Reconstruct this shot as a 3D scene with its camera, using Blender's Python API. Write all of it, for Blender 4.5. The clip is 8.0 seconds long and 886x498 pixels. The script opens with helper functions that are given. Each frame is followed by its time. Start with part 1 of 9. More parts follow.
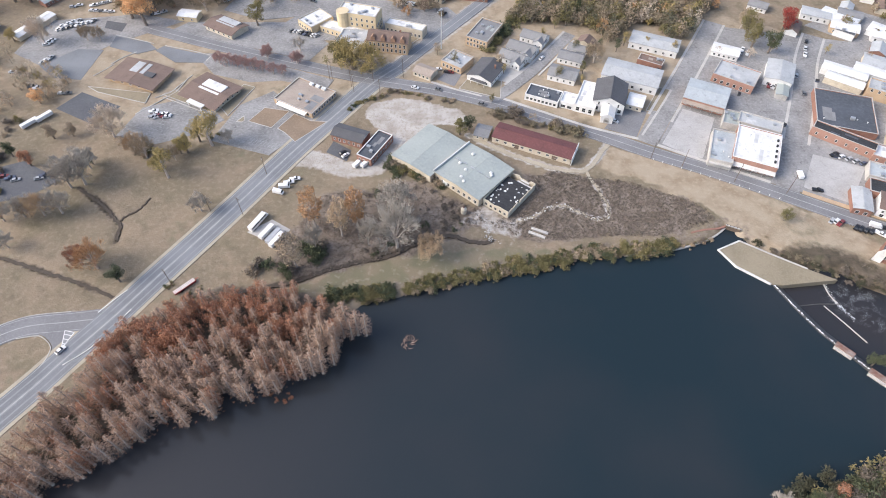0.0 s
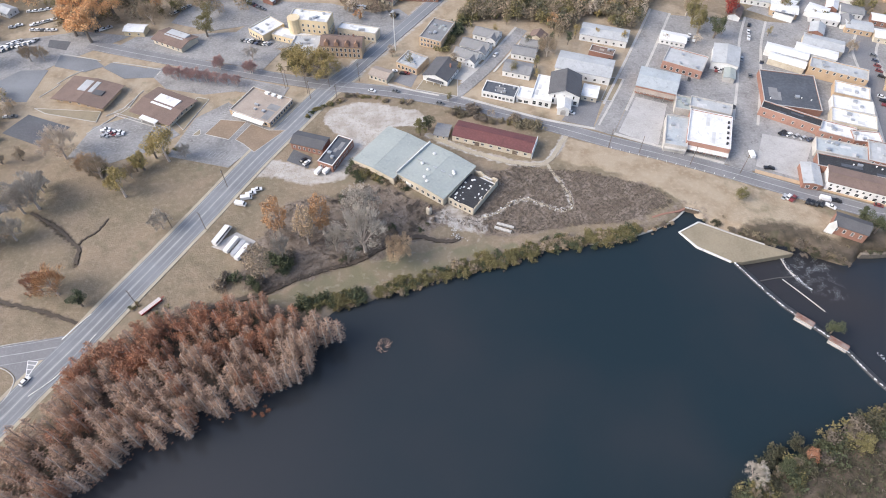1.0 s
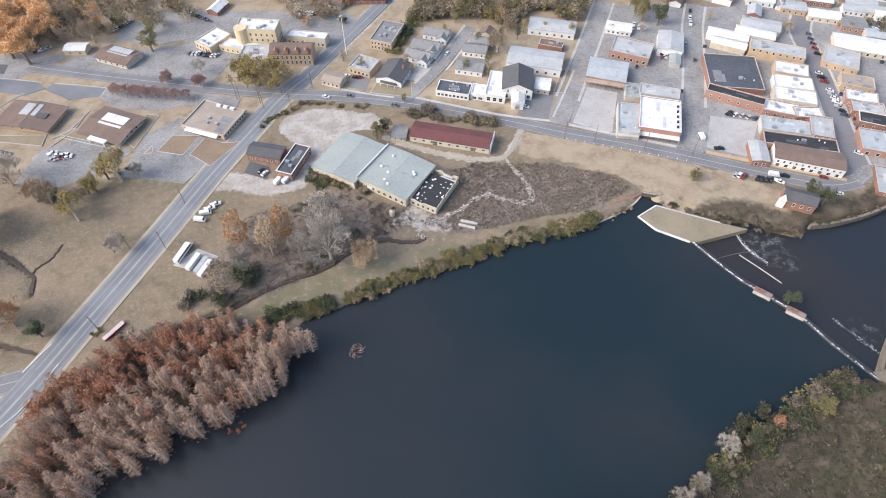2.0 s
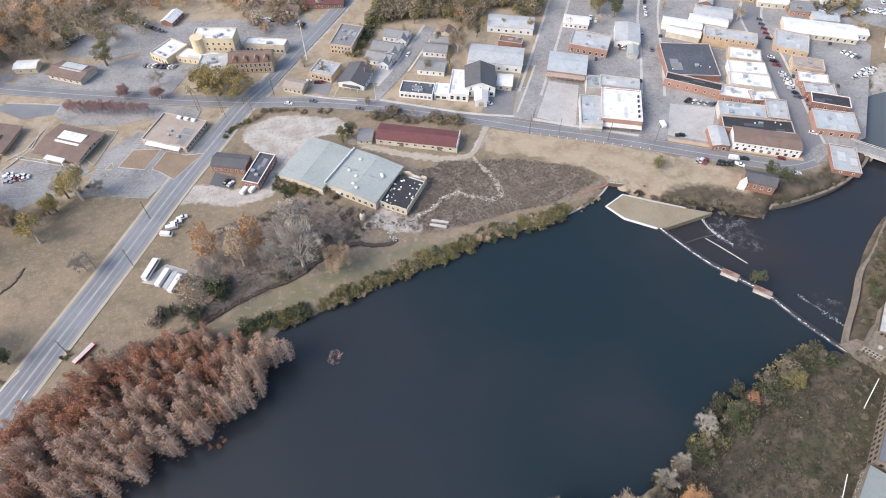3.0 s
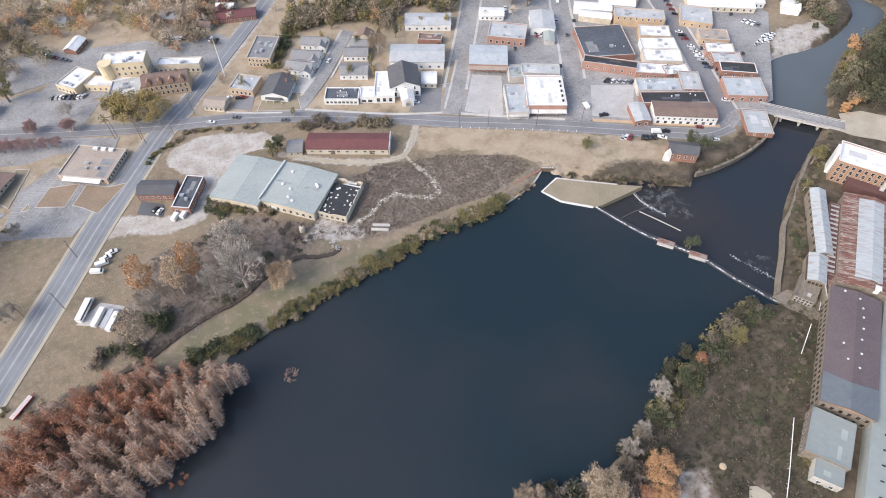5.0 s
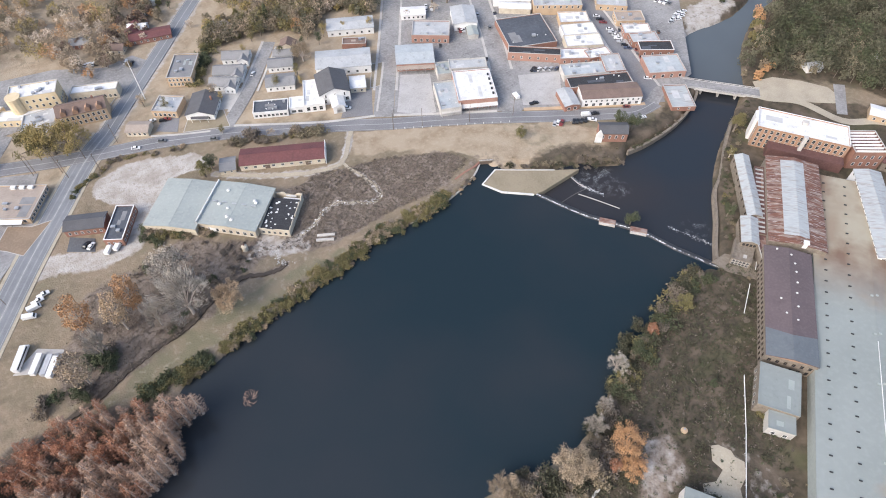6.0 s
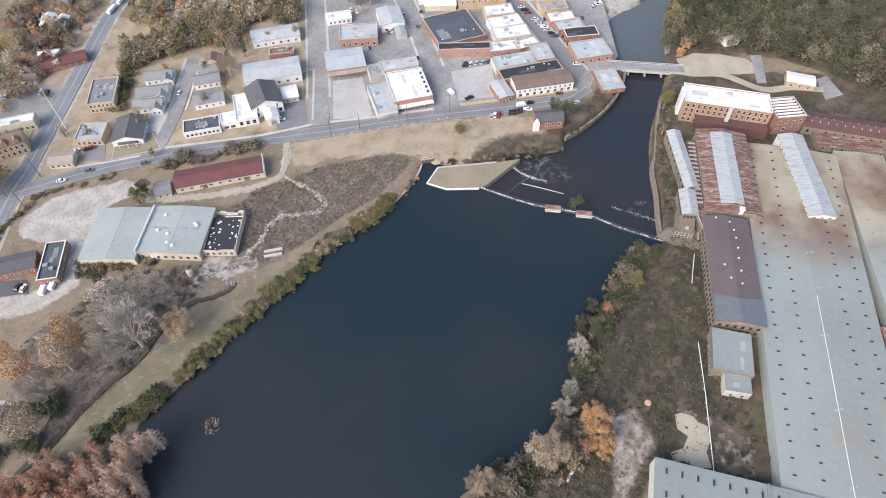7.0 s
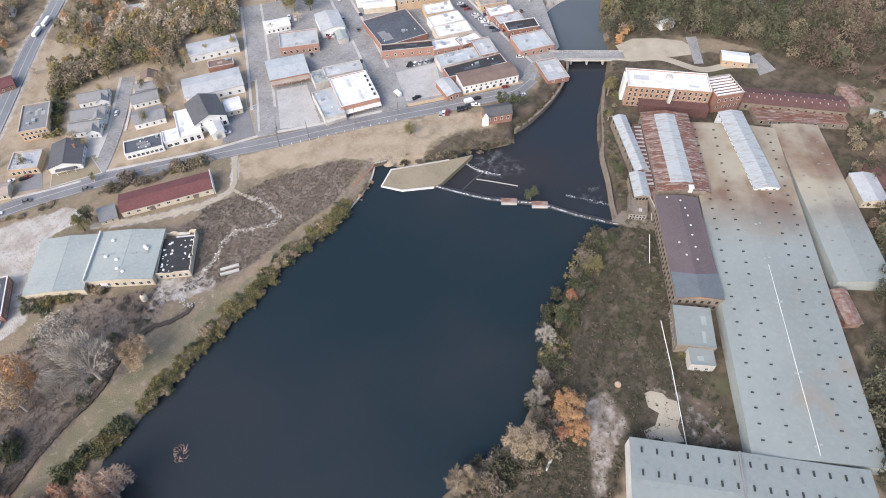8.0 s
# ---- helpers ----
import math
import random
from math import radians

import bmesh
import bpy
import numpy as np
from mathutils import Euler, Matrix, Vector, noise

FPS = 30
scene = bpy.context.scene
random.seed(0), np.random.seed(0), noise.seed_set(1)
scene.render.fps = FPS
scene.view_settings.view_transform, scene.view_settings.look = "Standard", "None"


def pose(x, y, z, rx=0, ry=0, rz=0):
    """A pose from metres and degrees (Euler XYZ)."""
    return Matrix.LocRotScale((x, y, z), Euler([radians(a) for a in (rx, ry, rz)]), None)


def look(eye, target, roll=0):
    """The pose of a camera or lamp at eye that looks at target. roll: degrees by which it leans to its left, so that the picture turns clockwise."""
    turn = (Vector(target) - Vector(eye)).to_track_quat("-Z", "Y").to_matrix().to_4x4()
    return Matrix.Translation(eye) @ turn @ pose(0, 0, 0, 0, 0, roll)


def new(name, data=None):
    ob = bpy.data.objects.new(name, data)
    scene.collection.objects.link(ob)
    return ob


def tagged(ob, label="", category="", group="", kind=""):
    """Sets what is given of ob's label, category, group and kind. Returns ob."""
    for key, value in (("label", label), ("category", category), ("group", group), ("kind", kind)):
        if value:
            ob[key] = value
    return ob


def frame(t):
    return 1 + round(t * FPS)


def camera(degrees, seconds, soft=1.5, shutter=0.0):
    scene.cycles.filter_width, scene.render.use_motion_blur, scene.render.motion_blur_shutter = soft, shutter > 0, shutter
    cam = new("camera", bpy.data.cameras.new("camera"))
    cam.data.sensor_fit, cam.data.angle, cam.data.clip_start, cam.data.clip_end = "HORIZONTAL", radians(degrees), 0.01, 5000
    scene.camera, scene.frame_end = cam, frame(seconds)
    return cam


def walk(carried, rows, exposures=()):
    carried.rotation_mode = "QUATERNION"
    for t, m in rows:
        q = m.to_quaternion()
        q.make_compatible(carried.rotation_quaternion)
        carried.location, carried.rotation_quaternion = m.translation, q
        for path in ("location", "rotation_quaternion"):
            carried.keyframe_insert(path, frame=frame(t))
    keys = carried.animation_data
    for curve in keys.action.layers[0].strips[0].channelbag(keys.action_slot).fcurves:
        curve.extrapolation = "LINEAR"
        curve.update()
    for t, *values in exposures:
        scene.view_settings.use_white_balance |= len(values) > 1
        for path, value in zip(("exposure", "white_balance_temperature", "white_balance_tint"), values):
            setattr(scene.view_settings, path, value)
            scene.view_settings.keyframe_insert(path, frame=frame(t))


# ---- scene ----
# The camera hovers high over a mill pond and turns slowly to its right.
cam = camera(72.0, 8.0, 1.0)
PATH = [
    (0, (-7.63, -5.57, 226.49), (-3.50, 55.23, 147.21), 0.26),
    (0.5, (-7.64, -5.94, 226.92), (-1.23, 54.67, 147.64), 0.21),
    (1, (-7.66, -6.36, 227.32), (1.65, 53.90, 148.06), 0.16),
    (1.5, (-7.64, -6.75, 227.71), (4.22, 53.07, 148.46), 0.11),
    (2, (-7.75, -7.00, 228.01), (7.03, 52.17, 148.76), 0.07),
    (3.5, (-7.84, -7.35, 228.46), (12.81, 50.02, 149.20), -0.00),
    (4, (-7.86, -7.33, 228.52), (14.40, 49.41, 149.25), -0.02),
    (5.5, (-7.91, -7.05, 228.48), (23.13, 45.35, 149.16), -0.07),
    (6, (-7.88, -6.87, 228.32), (26.92, 43.10, 149.00), -0.10),
    (6.5, (-7.78, -6.64, 227.98), (30.18, 40.98, 148.66), -0.14),
    (7, (-7.57, -6.25, 227.43), (33.50, 38.73, 148.13), -0.18),
    (7.5, (-7.39, -6.04, 227.04), (35.80, 36.94, 147.75), -0.21),
    (8, (-7.10, -5.71, 226.53), (38.55, 34.64, 147.23), -0.25),
]
walk(cam, [(t, look(eye, target, roll)) for t, eye, target, roll in PATH], [(0.0, 0.9, 6250, 10), (8.0, 0.9, 6250, 10)])

# ---- daylight: a thin overcast with a low warm sun behind it ----
SUN_ELEVATION, SUN_AZIMUTH = 38.0, 265.0
world = bpy.data.worlds.new("sky")
scene.world = world
world.use_nodes = True
wn = world.node_tree
sky = wn.nodes.new("ShaderNodeTexSky")
sky.sky_type = "NISHITA"
sky.sun_disc = False
sky.sun_elevation = radians(SUN_ELEVATION)
sky.sun_rotation = radians(SUN_AZIMUTH)
sky.dust_density = 4.0
sky.air_density = 1.0
wn.links.new(sky.outputs[0], wn.nodes["Background"].inputs[0])
wn.nodes["Background"].inputs[1].default_value = 0.15
sun = new("sun", bpy.data.lights.new("sun", "SUN"))
sun.data.energy, sun.data.angle, sun.data.color = 0.9, radians(35), (1.0, 0.95, 0.9)
az, el = radians(SUN_AZIMUTH), radians(SUN_ELEVATION)
sun_from = Vector((math.sin(az) * math.cos(el), math.cos(az) * math.cos(el), math.sin(el)))
sun.matrix_world = look(sun_from * 300, (0, 0, 0))

# ---- materials ----
def principled(name):
    m = bpy.data.materials.new(name)
    m.use_nodes = True
    return m, m.node_tree, m.node_tree.nodes["Principled BSDF"]


def mixed(nt, a, b, fac):
    """A colour mix node; a and b are colours or sockets."""
    n = nt.nodes.new("ShaderNodeMix")
    n.data_type = "RGBA"
    for socket, v in ((n.inputs[6], a), (n.inputs[7], b)):
        if isinstance(v, tuple):
            socket.default_value = (*v, 1)
        else:
            nt.links.new(v, socket)
    if isinstance(fac, float):
        n.inputs[0].default_value = fac
    else:
        nt.links.new(fac, n.inputs[0])
    return n.outputs[2]


def noised(nt, coord, scale, lo=0.35, hi=0.65, detail=4.0):
    """A noise spread over 0 to 1."""
    n = nt.nodes.new("ShaderNodeTexNoise")
    n.inputs["Scale"].default_value, n.inputs["Detail"].default_value = scale, detail
    nt.links.new(coord, n.inputs["Vector"])
    r = nt.nodes.new("ShaderNodeMapRange")
    r.inputs[1].default_value, r.inputs[2].default_value = lo, hi
    nt.links.new(n.outputs[0], r.inputs[0])
    return r.outputs[0]


def times(nt, a, k):
    n = nt.nodes.new("ShaderNodeMath")
    n.operation = "MULTIPLY"
    nt.links.new(a, n.inputs[0])
    if isinstance(k, float):
        n.inputs[1].default_value = k
    else:
        nt.links.new(k, n.inputs[1])
    return n.outputs[0]


def surface(name, base, dark, light=None, big=0.15, small=2.5, rough=0.85, metal=0.0, bump=0.15, spread=0.6, piece=0.0, ribs=0.0, rib_axis="X", stain=0.4):
    """Weathered paint, metal, stone or soil: big blotches of the dark tone, fine grain of the light one, relief, ribs on sheet roofs."""
    m, nt, b = principled(name)
    coord = nt.nodes.new("ShaderNodeTexCoord").outputs["Object"]
    light = light or tuple(min(1, c * 1.25) for c in base)
    col = mixed(nt, base, dark, times(nt, noised(nt, coord, big), spread))
    col = mixed(nt, col, light, times(nt, noised(nt, coord, small, 0.45, 0.8), 0.5))
    if stain:
        deep = tuple(c * 0.62 for c in dark)
        col = mixed(nt, col, deep, times(nt, times(nt, noised(nt, coord, 0.32, 0.52, 0.7), noised(nt, coord, 1.1, 0.4, 0.7)), stain))
    if piece:
        info = nt.nodes.new("ShaderNodeObjectInfo").outputs["Random"]
        col = mixed(nt, col, dark, times(nt, info, piece))
    nt.links.new(col, b.inputs["Base Color"])
    b.inputs["Roughness"].default_value, b.inputs["Metallic"].default_value = rough, metal
    bp = nt.nodes.new("ShaderNodeBump")
    bp.inputs["Strength"].default_value, bp.inputs["Distance"].default_value = bump, 0.2
    height = noised(nt, coord, small * 2, 0.2, 0.8)
    if ribs:
        w = nt.nodes.new("ShaderNodeTexWave")
        w.bands_direction = rib_axis
        w.inputs["Scale"].default_value = ribs
        nt.links.new(coord, w.inputs["Vector"])
        add = nt.nodes.new("ShaderNodeMath")
        nt.links.new(height, add.inputs[0])
        nt.links.new(w.outputs[1], add.inputs[1])
        height = add.outputs[0]
    nt.links.new(height, bp.inputs["Height"])
    nt.links.new(bp.outputs[0], b.inputs["Normal"])
    return m


def foliage(name, a, b_, c, rough=0.9, trans=0.0):
    """Leaves and twigs: each leaf its own tone, each plant its own, with slow drifts from crown to crown."""
    m, nt, b = principled(name)
    geo = nt.nodes.new("ShaderNodeNewGeometry")
    info = nt.nodes.new("ShaderNodeObjectInfo").outputs["Random"]
    col = mixed(nt, a, b_, noised(nt, geo.outputs["Position"], 0.09, 0.35, 0.65, 2.0))
    col = mixed(nt, col, c, times(nt, geo.outputs["Random Per Island"], 0.7))
    col = mixed(nt, col, b_, times(nt, info, 0.5))
    nt.links.new(col, b.inputs["Base Color"])
    b.inputs["Roughness"].default_value = rough
    b.inputs["Specular IOR Level"].default_value = 0.15
    return m


M = {}
M["asphalt"] = surface("asphalt", (0.215, 0.213, 0.22), (0.14, 0.138, 0.145), (0.3, 0.297, 0.305), 0.06, 1.2, 0.9)
M["asphalt_old"] = surface("asphalt_old", (0.305, 0.297, 0.292), (0.185, 0.18, 0.176), (0.46, 0.45, 0.44), 0.06, 0.7, 0.92, spread=0.85, stain=0.9)
M["roof_patch"] = surface("roof_patch", (0.6, 0.6, 0.6), (0.42, 0.42, 0.42), (0.68, 0.68, 0.68), 0.3, 1.2, 0.85, piece=0.6)
M["slab_grey"] = surface("slab_grey", (0.44, 0.425, 0.415), (0.31, 0.295, 0.28), (0.54, 0.53, 0.515), 0.09, 1.0, 0.92, stain=0.6)
M["asphalt_dark"] = surface("asphalt_dark", (0.11, 0.115, 0.125), (0.07, 0.07, 0.08), (0.17, 0.17, 0.18), 0.07, 0.9, 0.9)
M["concrete"] = surface("concrete", (0.5, 0.48, 0.45), (0.32, 0.3, 0.28), (0.62, 0.6, 0.57), 0.12, 1.6, 0.9)
M["concrete_pale"] = surface("concrete_pale", (0.66, 0.66, 0.64), (0.45, 0.43, 0.4), (0.78, 0.78, 0.76), 0.12, 1.6, 0.9)
M["gravel"] = surface("gravel", (0.47, 0.45, 0.43), (0.33, 0.31, 0.29), (0.6, 0.58, 0.56), 0.07, 1.0, 0.95)
M["paint_line"] = surface("paint_line", (0.4, 0.4, 0.39), (0.24, 0.24, 0.24), None, 0.3, 3.0, 0.8)
M["brick"] = surface("brick", (0.29, 0.15, 0.11), (0.19, 0.105, 0.082), (0.38, 0.215, 0.16), 0.2, 3.0, 0.9)
M["brick_orange"] = surface("brick_orange", (0.37, 0.215, 0.165), (0.28, 0.165, 0.13), (0.45, 0.285, 0.23), 0.2, 3.0, 0.9)
M["brick_mill"] = surface("brick_mill", (0.33, 0.2, 0.13), (0.24, 0.145, 0.1), (0.42, 0.28, 0.2), 0.15, 2.0, 0.9)
M["brick_tan"] = surface("brick_tan", (0.5, 0.37, 0.24), (0.38, 0.27, 0.18), (0.6, 0.46, 0.32), 0.15, 2.0, 0.9)
M["stone"] = surface("stone", (0.23, 0.195, 0.155), (0.12, 0.1, 0.082), (0.34, 0.295, 0.24), 0.6, 2.2, 0.95, bump=0.5)
M["yellow_wall"] = surface("yellow_wall", (0.66, 0.54, 0.35), (0.54, 0.43, 0.28), (0.72, 0.61, 0.43), 0.15, 2.0, 0.9)
M["white_wall"] = surface("white_wall", (0.74, 0.74, 0.73), (0.55, 0.54, 0.52), (0.8, 0.8, 0.8), 0.2, 1.5, 0.75)
M["cream_wall"] = surface("cream_wall", (0.6, 0.54, 0.43), (0.42, 0.35, 0.26), (0.68, 0.63, 0.54), 0.25, 1.5, 0.85)
M["roof_white"] = surface("roof_white", (0.72, 0.72, 0.72), (0.55, 0.54, 0.53), (0.8, 0.8, 0.8), 0.14, 0.9, 0.75, stain=0.8)
M["roof_metal"] = surface("roof_metal", (0.47, 0.48, 0.485), (0.34, 0.345, 0.35), (0.58, 0.59, 0.59), 0.12, 0.9, 0.65, 0.1, ribs=0.6, stain=0.7)
M["roof_pale"] = surface("roof_pale", (0.36, 0.39, 0.37), (0.29, 0.32, 0.31), (0.43, 0.46, 0.44), 0.06, 0.7, 0.7, 0.1)
M["roof_blue"] = surface("roof_blue", (0.45, 0.485, 0.5), (0.34, 0.36, 0.375), (0.56, 0.585, 0.59), 0.14, 0.9, 0.65, 0.1, ribs=0.6, stain=0.7)
M["roof_shingle"] = surface("roof_shingle", (0.115, 0.115, 0.125), (0.075, 0.075, 0.08), (0.18, 0.18, 0.19), 0.2, 2.5, 0.9, piece=0.5)
M["roof_grey"] = surface("roof_grey", (0.26, 0.26, 0.265), (0.17, 0.17, 0.175), (0.34, 0.34, 0.34), 0.15, 1.5, 0.9, piece=0.4)
M["roof_brown"] = surface("roof_brown", (0.2, 0.14, 0.115), (0.13, 0.095, 0.08), (0.27, 0.2, 0.17), 0.15, 1.8, 0.9)
M["roof_tan"] = surface("roof_tan", (0.37, 0.31, 0.26), (0.27, 0.22, 0.19), (0.46, 0.4, 0.34), 0.12, 1.2, 0.9)
M["roof_black"] = surface("roof_black", (0.035, 0.036, 0.04), (0.02, 0.02, 0.022), (0.09, 0.09, 0.095), 0.25, 1.2, 0.8)
M["roof_navy"] = surface("roof_navy", (0.085, 0.095, 0.115), (0.055, 0.06, 0.07), (0.14, 0.15, 0.17), 0.08, 0.7, 0.85)
M["roof_maroon"] = surface("roof_maroon", (0.15, 0.055, 0.053), (0.105, 0.042, 0.042), (0.2, 0.09, 0.085), 0.15, 1.0, 0.7, ribs=0.5)
M["roof_purple"] = surface("roof_purple", (0.13, 0.1, 0.105), (0.09, 0.072, 0.076), (0.17, 0.135, 0.14), 0.07, 1.0, 0.85)
M["roof_slate"] = surface("roof_slate", (0.135, 0.152, 0.168), (0.105, 0.12, 0.135), (0.17, 0.19, 0.205), 0.1, 1.0, 0.8)
def streaked(name, base, tones, ribs, along=(1.6, 0.13, 1.0), rough=0.8):
    """Sheet metal with rust or water streaks running down the slope."""
    m, nt, b = principled(name)
    coord = nt.nodes.new("ShaderNodeTexCoord").outputs["Object"]
    mp = nt.nodes.new("ShaderNodeMapping")
    mp.inputs["Scale"].default_value = along
    nt.links.new(coord, mp.inputs[0])
    col = base
    for i, (tone, scale, lo, hi, k) in enumerate(tones):
        col = mixed(nt, col, tone, times(nt, noised(nt, mp.outputs[0], scale, lo, hi, 5.0), k))
    nt.links.new(col, b.inputs["Base Color"])
    b.inputs["Roughness"].default_value = rough
    w = nt.nodes.new("ShaderNodeTexWave")
    w.bands_direction = "Y"
    w.inputs["Scale"].default_value = ribs
    nt.links.new(coord, w.inputs["Vector"])
    bp = nt.nodes.new("ShaderNodeBump")
    bp.inputs["Strength"].default_value, bp.inputs["Distance"].default_value = 0.3, 0.2
    nt.links.new(w.outputs[1], bp.inputs["Height"])
    nt.links.new(bp.outputs[0], b.inputs["Normal"])
    return m


M["rust_streak"] = streaked("rust_streak", (0.17, 0.078, 0.052), (((0.3, 0.245, 0.21), 0.5, 0.48, 0.62, 0.9), ((0.11, 0.055, 0.045), 0.9, 0.5, 0.62, 0.9), ((0.5, 0.46, 0.43), 1.6, 0.56, 0.68, 0.8)), 0.6, (0.12, 1.3, 1.0))
M["sheet_streak"] = streaked("sheet_streak", (0.37, 0.395, 0.405), (((0.27, 0.245, 0.225), 0.6, 0.5, 0.66, 0.7), ((0.46, 0.48, 0.485), 1.4, 0.45, 0.65, 0.6), ((0.3, 0.19, 0.13), 0.5, 0.6, 0.75, 0.5)), 0.6, (0.2, 1.2, 1.0))
M["rust"] = surface("rust", (0.21, 0.1, 0.07), (0.33, 0.28, 0.25), (0.15, 0.065, 0.05), 0.45, 2.6, 0.85, 0.1, spread=0.9, ribs=0.7)
M["rust_dark"] = surface("rust_dark", (0.13, 0.066, 0.06), (0.085, 0.045, 0.043), (0.19, 0.105, 0.09), 0.2, 1.2, 0.85, 0.1)
M["shed_roof"] = surface("shed_roof", (0.265, 0.29, 0.278), (0.225, 0.25, 0.238), (0.31, 0.335, 0.323), 0.03, 0.5, 0.65, 0.1)
M["shed_tan"] = surface("shed_tan", (0.37, 0.345, 0.28), (0.27, 0.205, 0.155), (0.41, 0.385, 0.32), 0.045, 0.35, 0.75, spread=0.7)


def shed_sheet(name, start, end):
    """The long shed's grey-green sheets, that turn tan with rust stains towards the far end."""
    m, nt, b = principled(name)
    coord = nt.nodes.new("ShaderNodeTexCoord").outputs["Object"]
    grey = mixed(nt, (0.265, 0.29, 0.278), (0.225, 0.25, 0.238), noised(nt, coord, 0.03))
    grey = mixed(nt, grey, (0.31, 0.335, 0.323), times(nt, noised(nt, coord, 0.5, 0.45, 0.8), 0.5))
    tan = mixed(nt, (0.35, 0.315, 0.24), (0.27, 0.215, 0.155), noised(nt, coord, 0.05, 0.42, 0.66))
    tan = mixed(nt, tan, (0.17, 0.1, 0.065), times(nt, noised(nt, coord, 0.035, 0.46, 0.62, 6.0), 0.95))
    sp = nt.nodes.new("ShaderNodeSeparateXYZ")
    nt.links.new(coord, sp.inputs[0])
    far = nt.nodes.new("ShaderNodeMapRange")
    far.interpolation_type = "SMOOTHSTEP"
    far.inputs[1].default_value, far.inputs[2].default_value = start, end
    nt.links.new(sp.outputs[1], far.inputs[0])
    col = mixed(nt, grey, tan, far.outputs[0])
    col = mixed(nt, col, (0.3, 0.23, 0.17), times(nt, noised(nt, coord, 0.05, 0.6, 0.75), 0.5))
    nt.links.new(col, b.inputs["Base Color"])
    b.inputs["Roughness"].default_value = 0.7
    return m
M["glass"] = surface("glass", (0.03, 0.035, 0.04), (0.02, 0.022, 0.025), (0.05, 0.055, 0.06), 0.8, 3.0, 0.15)
M["wood"] = surface("wood", (0.16, 0.12, 0.09), (0.1, 0.075, 0.06), (0.24, 0.19, 0.15), 0.8, 5.0, 0.9)
M["metal_grey"] = surface("metal_grey", (0.5, 0.51, 0.52), (0.36, 0.36, 0.37), None, 0.6, 4.0, 0.45, 0.6)
M["bark"] = surface("bark", (0.2, 0.165, 0.135), (0.12, 0.1, 0.08), (0.32, 0.28, 0.24), 0.6, 4.0, 0.95)
M["bark_pale"] = surface("bark_pale", (0.52, 0.45, 0.385), (0.36, 0.3, 0.26), (0.62, 0.56, 0.5), 0.6, 4.0, 0.95)
M["driftwood"] = surface("driftwood", (0.56, 0.37, 0.27), (0.42, 0.28, 0.21), (0.6, 0.46, 0.38), 0.6, 4.0, 0.9)
M["tyre"] = surface("tyre", (0.02, 0.02, 0.02), (0.015, 0.015, 0.015), None, 1.0, 5.0, 0.9)
M["foam_thin"] = surface("foam_thin", (0.4, 0.42, 0.44), (0.2, 0.22, 0.24), (0.6, 0.62, 0.64), 1.5, 4.0, 0.7)
M["asphalt_highway"] = surface("asphalt_highway", (0.215, 0.225, 0.24), (0.13, 0.135, 0.145), (0.27, 0.28, 0.295), 0.05, 1.4, 0.9, stain=0.25)
M["asphalt_worn"] = surface("asphalt_worn", (0.265, 0.27, 0.28), (0.19, 0.195, 0.205), (0.36, 0.36, 0.37), 0.2, 2.2, 0.9)
M["sand_yard"] = surface("sand_yard", (0.42, 0.37, 0.285), (0.3, 0.26, 0.2), (0.52, 0.465, 0.375), 0.1, 1.2, 0.95)
M["ditch_mud"] = surface("ditch_mud", (0.075, 0.058, 0.044), (0.045, 0.036, 0.028), (0.12, 0.095, 0.07), 0.5, 2.0, 0.8)
M["foam"] = surface("foam", (0.85, 0.86, 0.87), (0.6, 0.63, 0.66), None, 0.8, 3.0, 0.9)
M["red_paint"] = surface("red_paint", (0.42, 0.05, 0.045), (0.3, 0.04, 0.04), None, 0.5, 3.0, 0.5)
M["wet_concrete"] = surface("wet_concrete", (0.085, 0.08, 0.075), (0.05, 0.048, 0.046), (0.16, 0.155, 0.15), 0.3, 2.0, 0.6)
M["earth"] = surface("earth", (0.27, 0.2, 0.14), (0.19, 0.14, 0.1), (0.36, 0.28, 0.2), 0.1, 1.0, 0.95)
M["grass_dry"] = surface("grass_dry", (0.28, 0.235, 0.165), (0.2, 0.17, 0.115), (0.35, 0.3, 0.22), 0.09, 1.2, 0.95)
for nm, c in (("white", (0.75, 0.75, 0.75)), ("silver", (0.42, 0.43, 0.45)), ("black", (0.02, 0.02, 0.023)), ("red", (0.2, 0.045, 0.045)), ("blue", (0.07, 0.085, 0.13)), ("grey", (0.14, 0.145, 0.15))):
    M["car_" + nm] = surface("car_" + nm, c, tuple(v * 0.85 for v in c), None, 0.5, 3.0, 0.3, bump=0.0)
M["leaf_rust"] = foliage("leaf_rust", (0.39, 0.165, 0.095), (0.32, 0.175, 0.115), (0.45, 0.25, 0.155))
M["leaf_pink"] = foliage("leaf_pink", (0.43, 0.295, 0.215), (0.39, 0.25, 0.175), (0.53, 0.4, 0.305))
M["leaf_orange"] = foliage("leaf_orange", (0.5, 0.28, 0.135), (0.43, 0.26, 0.14), (0.56, 0.36, 0.21))
M["leaf_tan"] = foliage("leaf_tan", (0.37, 0.285, 0.2), (0.31, 0.25, 0.18), (0.45, 0.365, 0.265))
M["leaf_grey"] = foliage("leaf_grey", (0.42, 0.385, 0.335), (0.35, 0.315, 0.27), (0.51, 0.47, 0.42))
M["leaf_olive"] = foliage("leaf_olive", (0.22, 0.185, 0.085), (0.16, 0.15, 0.072), (0.27, 0.225, 0.115))
M["leaf_green"] = foliage("leaf_green", (0.09, 0.102, 0.06), (0.072, 0.085, 0.05), (0.14, 0.148, 0.085))
